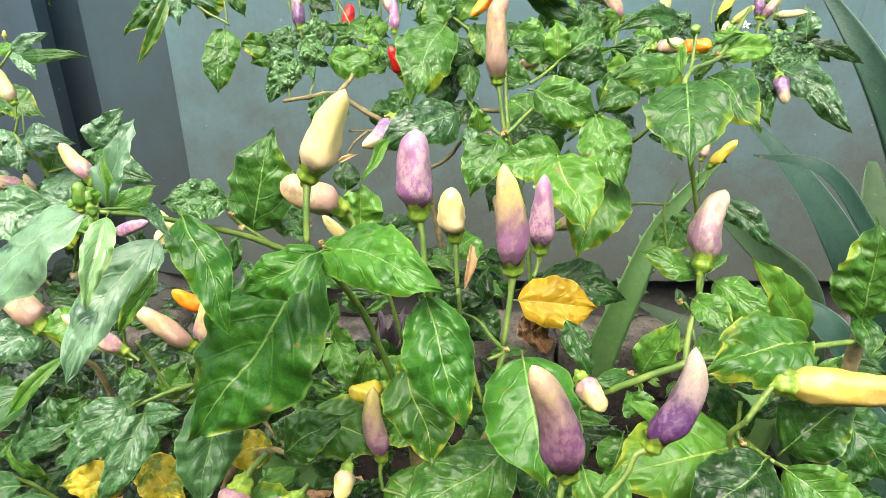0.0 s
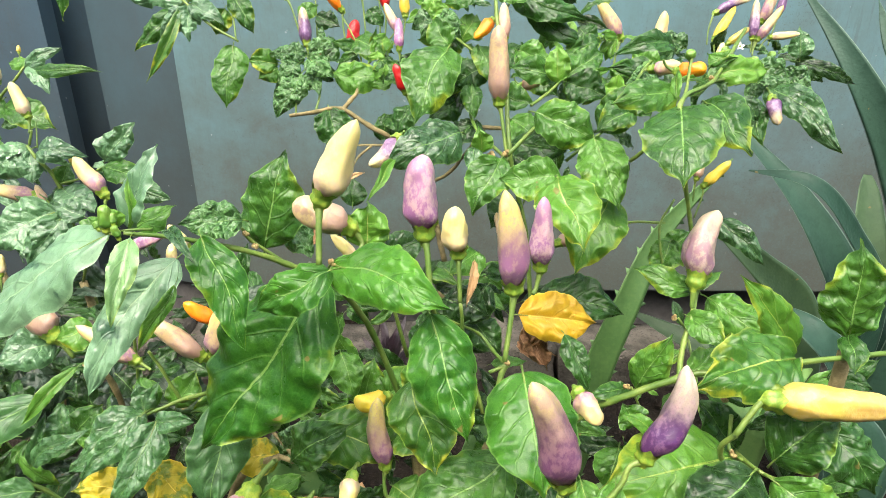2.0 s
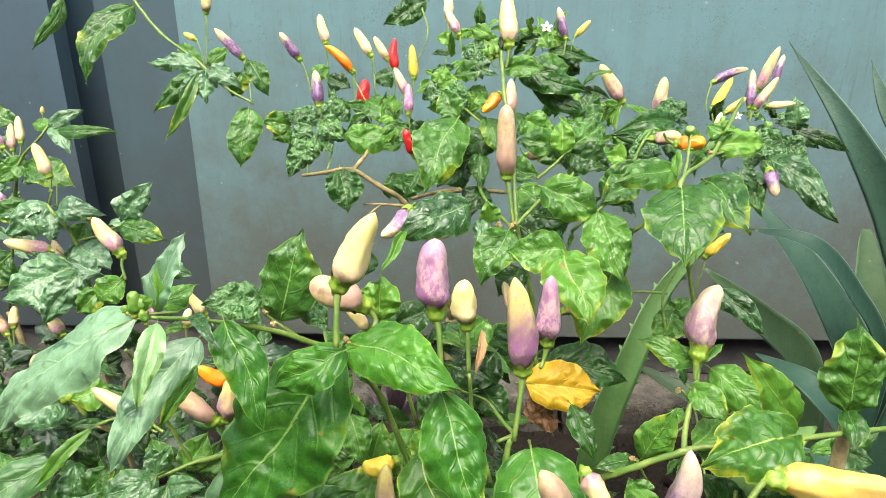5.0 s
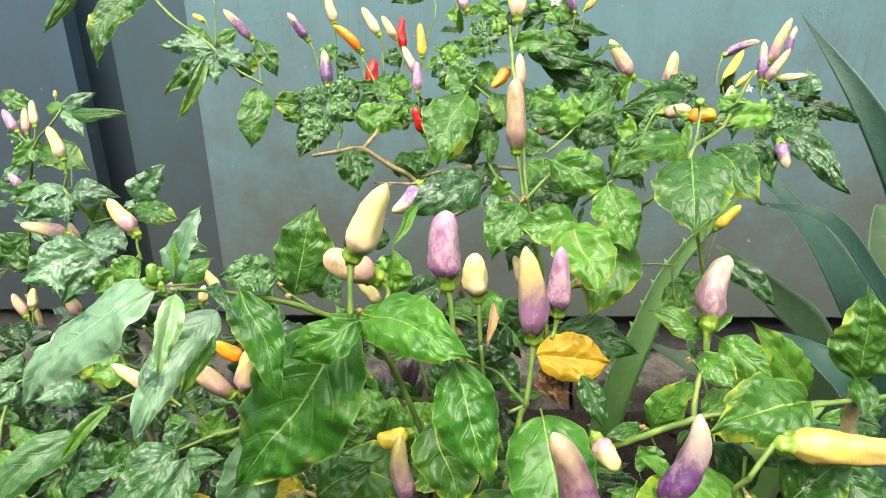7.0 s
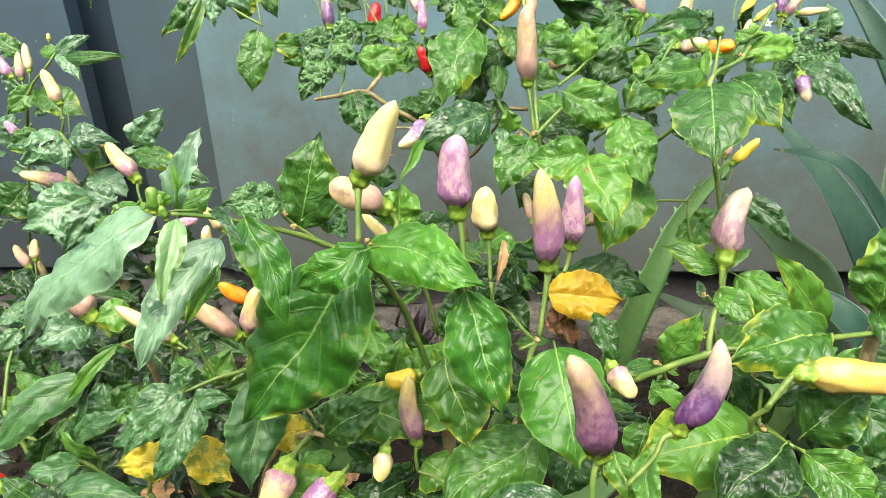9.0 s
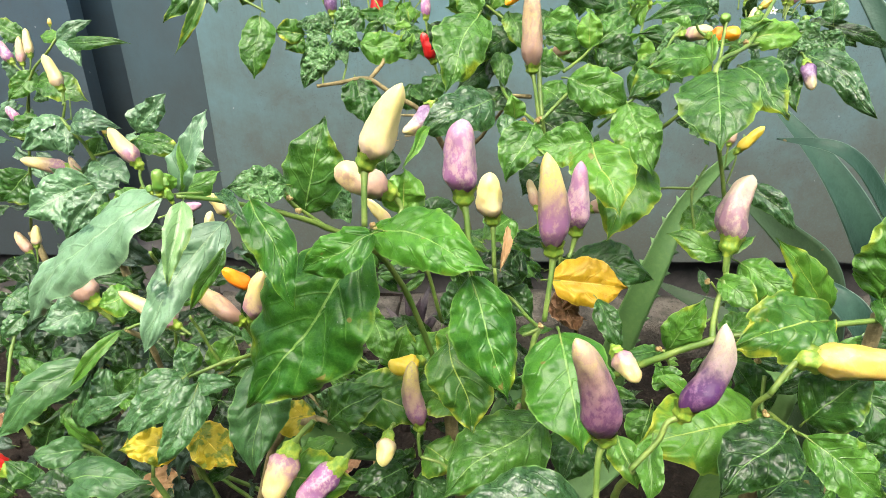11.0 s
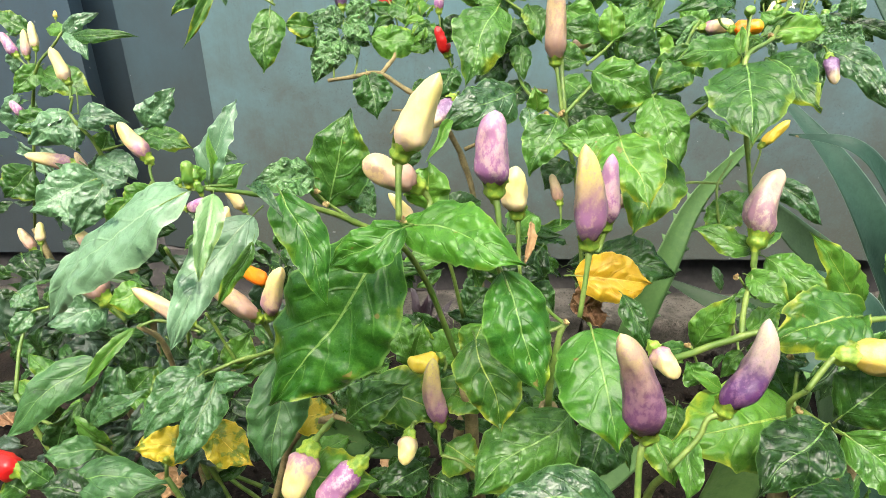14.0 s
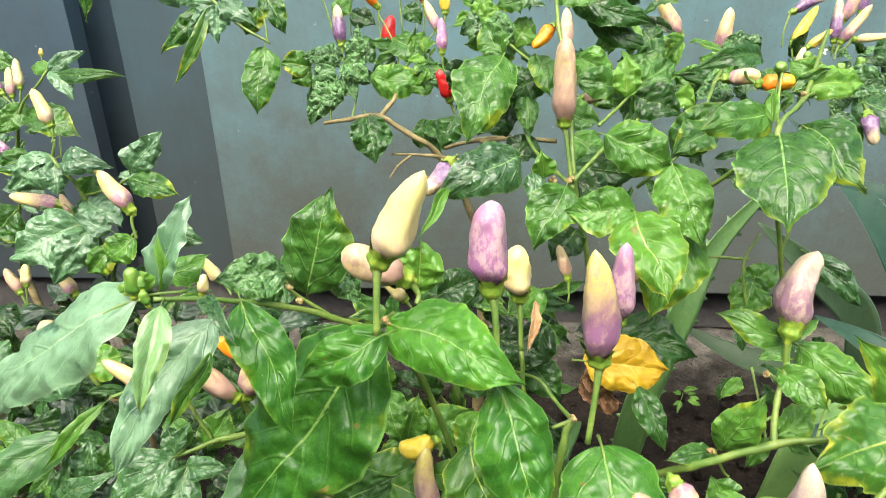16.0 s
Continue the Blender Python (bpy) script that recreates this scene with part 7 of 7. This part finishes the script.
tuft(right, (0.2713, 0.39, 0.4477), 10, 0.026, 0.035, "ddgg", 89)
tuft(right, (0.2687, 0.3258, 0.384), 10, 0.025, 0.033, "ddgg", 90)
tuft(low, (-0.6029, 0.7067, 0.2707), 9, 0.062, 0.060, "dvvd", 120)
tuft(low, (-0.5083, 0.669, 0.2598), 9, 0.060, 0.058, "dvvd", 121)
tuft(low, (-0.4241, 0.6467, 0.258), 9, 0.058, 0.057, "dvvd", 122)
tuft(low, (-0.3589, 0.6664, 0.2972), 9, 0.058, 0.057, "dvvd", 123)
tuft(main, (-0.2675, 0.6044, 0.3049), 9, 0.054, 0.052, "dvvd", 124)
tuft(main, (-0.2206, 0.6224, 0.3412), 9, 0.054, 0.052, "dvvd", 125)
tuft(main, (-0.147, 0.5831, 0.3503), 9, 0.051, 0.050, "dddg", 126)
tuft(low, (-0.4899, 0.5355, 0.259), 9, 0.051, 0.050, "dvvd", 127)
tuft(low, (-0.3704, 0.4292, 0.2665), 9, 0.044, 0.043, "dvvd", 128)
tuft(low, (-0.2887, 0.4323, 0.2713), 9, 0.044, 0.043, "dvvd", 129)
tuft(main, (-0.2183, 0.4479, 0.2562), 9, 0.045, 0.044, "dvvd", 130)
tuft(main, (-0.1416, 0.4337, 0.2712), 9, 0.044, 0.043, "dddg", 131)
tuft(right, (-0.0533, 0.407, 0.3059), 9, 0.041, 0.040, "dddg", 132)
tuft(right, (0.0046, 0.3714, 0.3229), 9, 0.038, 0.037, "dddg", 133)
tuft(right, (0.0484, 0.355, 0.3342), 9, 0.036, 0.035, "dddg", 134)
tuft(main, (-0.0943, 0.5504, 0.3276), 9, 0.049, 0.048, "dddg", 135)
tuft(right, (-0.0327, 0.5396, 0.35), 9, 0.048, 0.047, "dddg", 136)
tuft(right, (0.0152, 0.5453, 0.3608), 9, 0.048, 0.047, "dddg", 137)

# trunks down to the soil
stem(main, [(0.03, 0.42, -0.01), (0.0425, 0.3644, 0.1942), (0.031, 0.3187, 0.4438)], 0.0080, 0.0064, woody=True)
stem(main, [(0, 0.43, -0.01), (0.0001, 0.3806, 0.1981), (-0.0264, 0.3424, 0.4524)], 0.0060, 0.0048, woody=True)
stem(back, [(-0.03, 0.74, -0.01), (-0.0041, 0.7073, 0.1772), (0.001, 0.6896, 0.406)], 0.0080, 0.0064, woody=True)
stem(left, [(-0.38, 0.64, -0.01), (-0.3707, 0.6135, 0.1366), (-0.3861, 0.6033, 0.3157)], 0.0060, 0.0048, woody=True)
stem(left, [(-0.46, 0.66, -0.01), (-0.4916, 0.6638, 0.1784), (-0.5568, 0.6906, 0.4087)], 0.0050, 0.0040, woody=True)
stem(left, [(-0.8, 0.66, -0.01), (-0.8332, 0.6849, 0.0148), (-0.9004, 0.7375, 0.0452)], 0.0060, 0.0048, woody=True)
stem(left, [(-0.38, 0.63, -0.01), (-0.3738, 0.6038, 0.187), (-0.3929, 0.594, 0.4279)], 0.0050, 0.0040, woody=True)
stem(low, [(-0.22, 0.45, -0.01), (-0.239, 0.4395, 0.132), (-0.2889, 0.449, 0.3057)], 0.0042, 0.0034)
stem(low, [(-0.36, 0.42, -0.01), (-0.3731, 0.4074, 0.1628), (-0.4158, 0.4141, 0.374)], 0.0035, 0.0028)
stem(low, [(-0.2, 0.4, -0.01), (-0.2172, 0.3693, 0.1468), (-0.2649, 0.354, 0.3385)], 0.0035, 0.0028)
stem(low, [(-0.24, 0.36, -0.01), (-0.261, 0.3264, 0.1455), (-0.3133, 0.3076, 0.3355)], 0.0035, 0.0028)
stem(main, [(-0.1, 0.42, -0.01), (-0.1259, 0.3827, 0.1303), (-0.1842, 0.3592, 0.3018)], 0.0060, 0.0048, woody=True)
stem(main, [(0.03, 0.41, -0.01), (0.0322, 0.3586, 0.1522), (0.0083, 0.318, 0.3503)], 0.0050, 0.0040, woody=True)
stem(right, [(0.1, 0.4, -0.01), (0.0951, 0.3679, 0.1448), (0.0625, 0.3509, 0.334)], 0.0080, 0.0064, woody=True)
stem(right, [(0.1, 0.36, -0.01), (0.1016, 0.2959, 0.182), (0.077, 0.2397, 0.4167)], 0.0060, 0.0048, woody=True)
stem(right, [(0.18, 0.34, -0.01), (0.1832, 0.2934, 0.2085), (0.1604, 0.2587, 0.4756)], 0.0060, 0.0048, woody=True)
stem(right, [(0.24, 0.36, -0.01), (0.2506, 0.3246, 0.2331), (0.2368, 0.3036, 0.5302)], 0.0050, 0.0040, woody=True)
stem(right, [(0.1726, 0.384, 0.56), (0.171, 0.3716, 0.5553), (0.1586, 0.3396, 0.5382)], 0.0018, 0.0019)
stem(ruellia, [(-0.55, 0.62, -0.01), (-0.4874, 0.5896, 0.1263), (-0.4377, 0.5746, 0.2928)], 0.0040, 0.0032)
stem(ruellia, [(-0.46, 0.62, -0.01), (-0.4822, 0.5922, 0.1017), (-0.5359, 0.5805, 0.2381)], 0.0040, 0.0032)
stem(ruellia, [(-0.37, 0.62, -0.01), (-0.3611, 0.5965, 0.0987), (-0.377, 0.59, 0.2315)], 0.0040, 0.0032)
stem(ruellia, [(-0.28, 0.62, -0.01), (-0.3884, 0.6215, 0.1106), (-0.5476, 0.6456, 0.2581)], 0.0040, 0.0032)
stem(ruellia, [(-0.19, 0.62, -0.01), (-0.2643, 0.565, 0.0956), (-0.3817, 0.5199, 0.2246)], 0.0040, 0.0032)
stem(ruellia, [(-0.1, 0.62, -0.01), (-0.1739, 0.5959, 0.1071), (-0.2908, 0.5888, 0.2502)], 0.0040, 0.0032)
stem(maroon, [(-0.06, 0.86, -0.01), (-0.0563, 0.8174, 0.0834), (-0.0785, 0.7876, 0.1976)], 0.0030, 0.0024)
stem(maroon, [(-0.04, 0.86, -0.01), (-0.0468, 0.809, 0.0867), (-0.0818, 0.7689, 0.2049)], 0.0030, 0.0024)
stem(maroon, [(-0.02, 0.86, -0.01), (-0.0382, 0.8149, 0.0782), (-0.0871, 0.7819, 0.186)], 0.0030, 0.0024)
stem(maroon, [(0, 0.86, -0.01), (-0.0212, 0.8111, 0.0807), (-0.0737, 0.7737, 0.1916)], 0.0030, 0.0024)
leaf(main, (-0.1059, 0.4561, 0.546), (-0.1095, 0.4489, 0.5313), 0.0130, (0.08, -0.90, 0.42), "r", 0.08, fold=0.7, crinkle=2)

# small weeds on the bare soil
weed = thing("weed", (0.4663, 0.6606, 0), "tiny green seedling weed on bare soil", "weed", "weeds")
stem(weed, [(0.4663, 0.6606, -0.002), (0.4703, 0.6606, 0.042)], 0.0012, 0.0008)
tuft(weed, (0.4703, 0.6606, 0.037), 9, 0.018, 0.02, "gl", 300)
weed = thing("weed", (0.4129, 0.6517, 0), "tiny green seedling weed on bare soil", "weed", "weeds")
stem(weed, [(0.4129, 0.6517, -0.002), (0.4169, 0.6517, 0.042)], 0.0012, 0.0008)
tuft(weed, (0.4169, 0.6517, 0.037), 9, 0.018, 0.02, "gl", 301)
weed = thing("weed", (0.5091, 0.6794, 0), "tiny green seedling weed on bare soil", "weed", "weeds")
stem(weed, [(0.5091, 0.6794, -0.002), (0.5131, 0.6794, 0.042)], 0.0012, 0.0008)
tuft(weed, (0.5131, 0.6794, 0.037), 9, 0.018, 0.02, "gl", 302)
weed = thing("weed", (0.4739, 0.8962, 0), "tiny green seedling weed on bare soil", "weed", "weeds")
stem(weed, [(0.4739, 0.8962, -0.002), (0.4779, 0.8962, 0.042)], 0.0012, 0.0008)
tuft(weed, (0.4779, 0.8962, 0.037), 9, 0.018, 0.02, "gl", 303)
weed = thing("weed", (0.366, 0.952, 0), "tiny green seedling weed on bare soil", "weed", "weeds")
stem(weed, [(0.366, 0.952, -0.002), (0.37, 0.952, 0.042)], 0.0012, 0.0008)
tuft(weed, (0.37, 0.952, 0.037), 9, 0.018, 0.02, "gl", 304)
weed = thing("weed", (-0.6439, 0.7923, 0), "tiny green seedling weed on bare soil", "weed", "weeds")
stem(weed, [(-0.6439, 0.7923, -0.002), (-0.6399, 0.7923, 0.042)], 0.0012, 0.0008)
tuft(weed, (-0.6399, 0.7923, 0.037), 9, 0.018, 0.02, "gl", 305)

# dried scars at the nodes
scar(right, (0.1124, 0.3087, 0.5011), 0.0026, 1)
scar(right, (0.1582, 0.2605, 0.4923), 0.0023, 2)
scar(right, (0.1617, 0.2399, 0.4956), 0.0022, 3)
scar(right, (0.1431, 0.3284, 0.5394), 0.0027, 4)
scar(main, (0.0316, 0.4285, 0.6155), 0.0030, 5)
scar(main, (0.0441, 0.4329, 0.6128), 0.0030, 6)
scar(main, (-0.1051, 0.2906, 0.6103), 0.0023, 7)
scar(main, (-0.102, 0.2926, 0.6016), 0.0024, 8)
scar(right, (0.1567, 0.2775, 0.5161), 0.0024, 9)
scar(main, (-0.0599, 0.2856, 0.5955), 0.0023, 10)
scar(main, (0.039, 0.3276, 0.5065), 0.0028, 11)
scar(right, (0.1921, 0.4552, 0.6661), 0.0032, 12)
scar(main, (0.0418, 0.4168, 0.6201), 0.0031, 13)

# twigs and filling foliage in the crown
stem(main, [(-0.1076, 0.2914, 0.6126), (-0.1045, 0.2937, 0.6046), (-0.0883, 0.2985, 0.5887)], 0.0011, 0.0011)
stem(back, [(-0.0161, 0.6132, 0.5705), (-0.0596, 0.6338, 0.5705), (-0.0992, 0.6529, 0.566)], 0.0018, 0.0010, woody=True)
stem(back, [(-0.0791, 0.6431, 0.5677), (-0.0929, 0.639, 0.5571), (-0.1009, 0.6345, 0.5453)], 0.0013, 0.0009, woody=True)
stem(back, [(-0.0467, 0.6236, 0.571), (-0.0557, 0.6179, 0.5562), (-0.0709, 0.6164, 0.5527)], 0.0012, 0.0009, woody=True)
stem(back, [(0.0524, 0.5632, 0.6052), (0.0179, 0.5828, 0.6021), (-0.0103, 0.62, 0.5885)], 0.0019, 0.0018, woody=True)
leaf(main, (-0.0026, 0.598, 0.7012), (-0.0241, 0.5799, 0.6822), 0.0297, (-0.15, -0.63, 0.76), "g", 0.1, crinkle=1.2)
leaf(main, (0.0077, 0.573, 0.6909), (-0.0105, 0.5516, 0.663), 0.0299, (0.27, -0.84, 0.47), "g", 0.1)
leaf(main, (0.0127, 0.5592, 0.6824), (0.0261, 0.5778, 0.7033), 0.0253, (0.11, -0.78, 0.62), "l", 0.1, crinkle=1.3)
leaf(main, (-0.0107, 0.5921, 0.6859), (0.0108, 0.5758, 0.6696), 0.0273, (-0.36, -0.85, 0.38), "d", 0.1, crinkle=1.2)
leaf(main, (-0.0269, 0.5852, 0.668), (-0.0404, 0.5765, 0.645), 0.0264, (0.34, -0.93, 0.16), "d", 0.1)
leaf(main, (0.0175, 0.5438, 0.6695), (0.0022, 0.5222, 0.6407), 0.0288, (0.20, -0.83, 0.52), "g", 0.1)
leaf(main, (0.0606, 0.5472, 0.6767), (0.0894, 0.5323, 0.6641), 0.0310, (-0.26, -0.87, 0.42), "g", 0.1, crinkle=1.2)
leaf(main, (0.0645, 0.5591, 0.68), (0.0506, 0.5399, 0.6576), 0.0260, (-0.23, -0.66, 0.71), "d", 0.1, crinkle=1.3)
leaf(main, (0.0981, 0.557, 0.6727), (0.1218, 0.5411, 0.6576), 0.0305, (-0.02, -0.70, 0.71), "g", 0.1)
leaf(main, (0.12, 0.5962, 0.6911), (0.1367, 0.5797, 0.6747), 0.0273, (-0.20, -0.79, 0.59), "d", 0.1, crinkle=1.3)
leaf(main, (0.0695, 0.532, 0.6641), (0.0927, 0.5138, 0.6429), 0.0305, (-0.27, -0.86, 0.44), "g", 0.1)
leaf(main, (0.1189, 0.5546, 0.6655), (0.1015, 0.5363, 0.6457), 0.0282, (-0.27, -0.58, 0.77), "c", 0.1, crinkle=1.5)
leaf(right, (0.1397, 0.5604, 0.6514), (0.1191, 0.542, 0.6315), 0.0299, (0.25, -0.83, 0.51), "g", 0.1)
leaf(main, (0.0512, 0.4869, 0.6296), (0.0757, 0.4708, 0.6139), 0.0298, (-0.12, -0.78, 0.62), "g", 0.1)
leaf(main, (0.0242, 0.5059, 0.6245), (0.0083, 0.4875, 0.6045), 0.0278, (-0.05, -0.72, 0.70), "d", 0.1, crinkle=1.1)
leaf(main, (-0.0321, 0.569, 0.6246), (-0.0456, 0.5593, 0.5991), 0.0276, (-0.33, -0.81, 0.48), "d", 0.1, crinkle=1.2)
leaf(back, (-0.0762, 0.7055, 0.6493), (-0.0532, 0.6979, 0.6279), 0.0316, (0.29, -0.76, 0.58), "g", 0.1, crinkle=1.3)
leaf(right, (0.1545, 0.5255, 0.6431), (0.1712, 0.5091, 0.6269), 0.0283, (-0.25, -0.80, 0.55), "g", 0.1)
leaf(right, (0.2169, 0.657, 0.6784), (0.2342, 0.642, 0.6658), 0.0262, (-0.48, -0.82, 0.33), "c", 0.1, crinkle=1.6)
leaf(main, (0.098, 0.61, 0.7294), (0.1199, 0.6037, 0.7115), 0.0276, (-0.31, -0.95, -0.04), "d", 0.1, crinkle=1.3)
tuft(main, (0.0057, 0.5886, 0.6757), 7, 0.027, 0.027, "gdl", 201)
tuft(main, (0.1039, 0.5817, 0.6527), 7, 0.030, 0.027, "gdb", 202)
tuft(right, (0.1966, 0.5813, 0.6477), 6, 0.027, 0.025, "gdb", 203)
tuft(back, (-0.0361, 0.6805, 0.6376), 6, 0.029, 0.029, "dgc", 204)

# smaller leaves on the slender plant
tuft(left, (-0.5332, 0.7111, 0.5671), 6, 0.031, 0.032, "fcf", 401)
tuft(left, (-0.4308, 0.6344, 0.5042), 7, 0.032, 0.030, "fcf", 402)
tuft(left, (-0.5542, 0.7425, 0.6199), 5, 0.024, 0.027, "ff", 403)
tuft(left, (-0.3845, 0.6289, 0.542), 4, 0.022, 0.025, "ff", 404)
tuft(left, (-0.4728, 0.6587, 0.5404), 5, 0.026, 0.027, "fcf", 405)
tuft(left, (-0.4693, 0.6273, 0.4614), 6, 0.033, 0.030, "fcf", 406)
stem(left, [(-0.4243, 0.6309, 0.4952), (-0.4308, 0.6344, 0.5042), (-0.445, 0.6377, 0.5133)], 0.0013, 0.0010)
tuft(right, (0.2538, 0.5461, 0.3891), 7, 0.033, 0.033, "dgd", 411)
tuft(right, (0.3234, 0.5343, 0.4057), 7, 0.032, 0.032, "dgd", 412)
stem(right, [(0.2538, 0.5461, 0.3891), (0.2529, 0.5139, 0.3677), (0.2317, 0.4492, 0.3727)], 0.0016, 0.0014)
stem(right, [(0.3234, 0.5343, 0.4057), (0.3008, 0.4959, 0.3963), (0.2581, 0.4367, 0.3912)], 0.0016, 0.0014)
leaf(right, (0.1650, 0.4632, 0.6878), (0.1138, 0.4451, 0.6821), 0.0193, (0.20, -0.80, 0.60), "d", 0.22, fold=0.5)

# litter on the bed
drop_leaf = thing("fallen_leaf", (-0.497, 0.634, 0), "tan dry leaf lying on the soil", "fallen leaf", "fallen leaves")
leaf(drop_leaf, (-0.4969, 0.6341, 0.0200), (-0.4136, 0.6510, 0.0280), 0.050, (0.1, -0.3, 1), "t", 0.12, fold=0.4, crinkle=1.6)
drop_leaf = thing("fallen_leaf", (-0.589, 0.646, 0), "brown curled dry leaf lying on the soil", "fallen leaf", "fallen leaves")
leaf(drop_leaf, (-0.5890, 0.6458, 0.0200), (-0.5636, 0.7110, 0.0280), 0.040, (0.1, -0.3, 1), "r", 0.12, fold=0.4, crinkle=1.6)
drop_leaf = thing("fallen_leaf", (-0.746, 0.762, 0), "brown dry leaf lying on the soil", "fallen leaf", "fallen leaves")
leaf(drop_leaf, (-0.7460, 0.7623, 0.0200), (-0.8101, 0.8102, 0.0280), 0.050, (0.1, -0.3, 1), "r", 0.12, fold=0.4, crinkle=1.6)
drop_leaf = thing("fallen_leaf", (-0.413, 0.639, 0), "narrow tan dry leaf on the soil", "fallen leaf", "fallen leaves")
leaf(drop_leaf, (-0.4133, 0.6390, 0.0200), (-0.4810, 0.6211, 0.0280), 0.035, (0.1, -0.3, 1), "t", 0.12, fold=0.4, crinkle=1.6)
drop_leaf = thing("fallen_leaf", (-0.206, 0.665, 0), "brown dry leaf lying on the soil", "fallen leaf", "fallen leaves")
leaf(drop_leaf, (-0.2057, 0.6653, 0.0200), (-0.1521, 0.7103, 0.0280), 0.040, (0.1, -0.3, 1), "r", 0.12, fold=0.4, crinkle=1.6)
drop_leaf = thing("fallen_leaf", (-0.113, 0.661, 0), "pale tan dry leaf on the soil", "fallen leaf", "fallen leaves")
leaf(drop_leaf, (-0.1135, 0.6607, 0.0200), (-0.1385, 0.7152, 0.0280), 0.040, (0.1, -0.3, 1), "t", 0.12, fold=0.4, crinkle=1.6)

# lime shoot tips in the crown
tuft(main, (-0.0103, 0.5930, 0.7075), 9, 0.017, 0.021, "lgl", 501)
tuft(main, (0.0948, 0.5089, 0.6673), 8, 0.017, 0.021, "lgl", 502)
tuft(main, (0.0221, 0.6359, 0.7515), 9, 0.017, 0.021, "lgl", 503)
tuft(main, (0.0856, 0.6449, 0.7469), 8, 0.017, 0.021, "lgl", 504)
tuft(right, (0.2019, 0.4851, 0.6604), 7, 0.017, 0.021, "lgl", 505)
tuft(back, (-0.0621, 0.6539, 0.6559), 7, 0.017, 0.021, "lgl", 506)
tuft(main, (0.1609, 0.5998, 0.6825), 8, 0.017, 0.021, "lgl", 507)

# leaves filling gaps by the bed, many in the shade-darkened green
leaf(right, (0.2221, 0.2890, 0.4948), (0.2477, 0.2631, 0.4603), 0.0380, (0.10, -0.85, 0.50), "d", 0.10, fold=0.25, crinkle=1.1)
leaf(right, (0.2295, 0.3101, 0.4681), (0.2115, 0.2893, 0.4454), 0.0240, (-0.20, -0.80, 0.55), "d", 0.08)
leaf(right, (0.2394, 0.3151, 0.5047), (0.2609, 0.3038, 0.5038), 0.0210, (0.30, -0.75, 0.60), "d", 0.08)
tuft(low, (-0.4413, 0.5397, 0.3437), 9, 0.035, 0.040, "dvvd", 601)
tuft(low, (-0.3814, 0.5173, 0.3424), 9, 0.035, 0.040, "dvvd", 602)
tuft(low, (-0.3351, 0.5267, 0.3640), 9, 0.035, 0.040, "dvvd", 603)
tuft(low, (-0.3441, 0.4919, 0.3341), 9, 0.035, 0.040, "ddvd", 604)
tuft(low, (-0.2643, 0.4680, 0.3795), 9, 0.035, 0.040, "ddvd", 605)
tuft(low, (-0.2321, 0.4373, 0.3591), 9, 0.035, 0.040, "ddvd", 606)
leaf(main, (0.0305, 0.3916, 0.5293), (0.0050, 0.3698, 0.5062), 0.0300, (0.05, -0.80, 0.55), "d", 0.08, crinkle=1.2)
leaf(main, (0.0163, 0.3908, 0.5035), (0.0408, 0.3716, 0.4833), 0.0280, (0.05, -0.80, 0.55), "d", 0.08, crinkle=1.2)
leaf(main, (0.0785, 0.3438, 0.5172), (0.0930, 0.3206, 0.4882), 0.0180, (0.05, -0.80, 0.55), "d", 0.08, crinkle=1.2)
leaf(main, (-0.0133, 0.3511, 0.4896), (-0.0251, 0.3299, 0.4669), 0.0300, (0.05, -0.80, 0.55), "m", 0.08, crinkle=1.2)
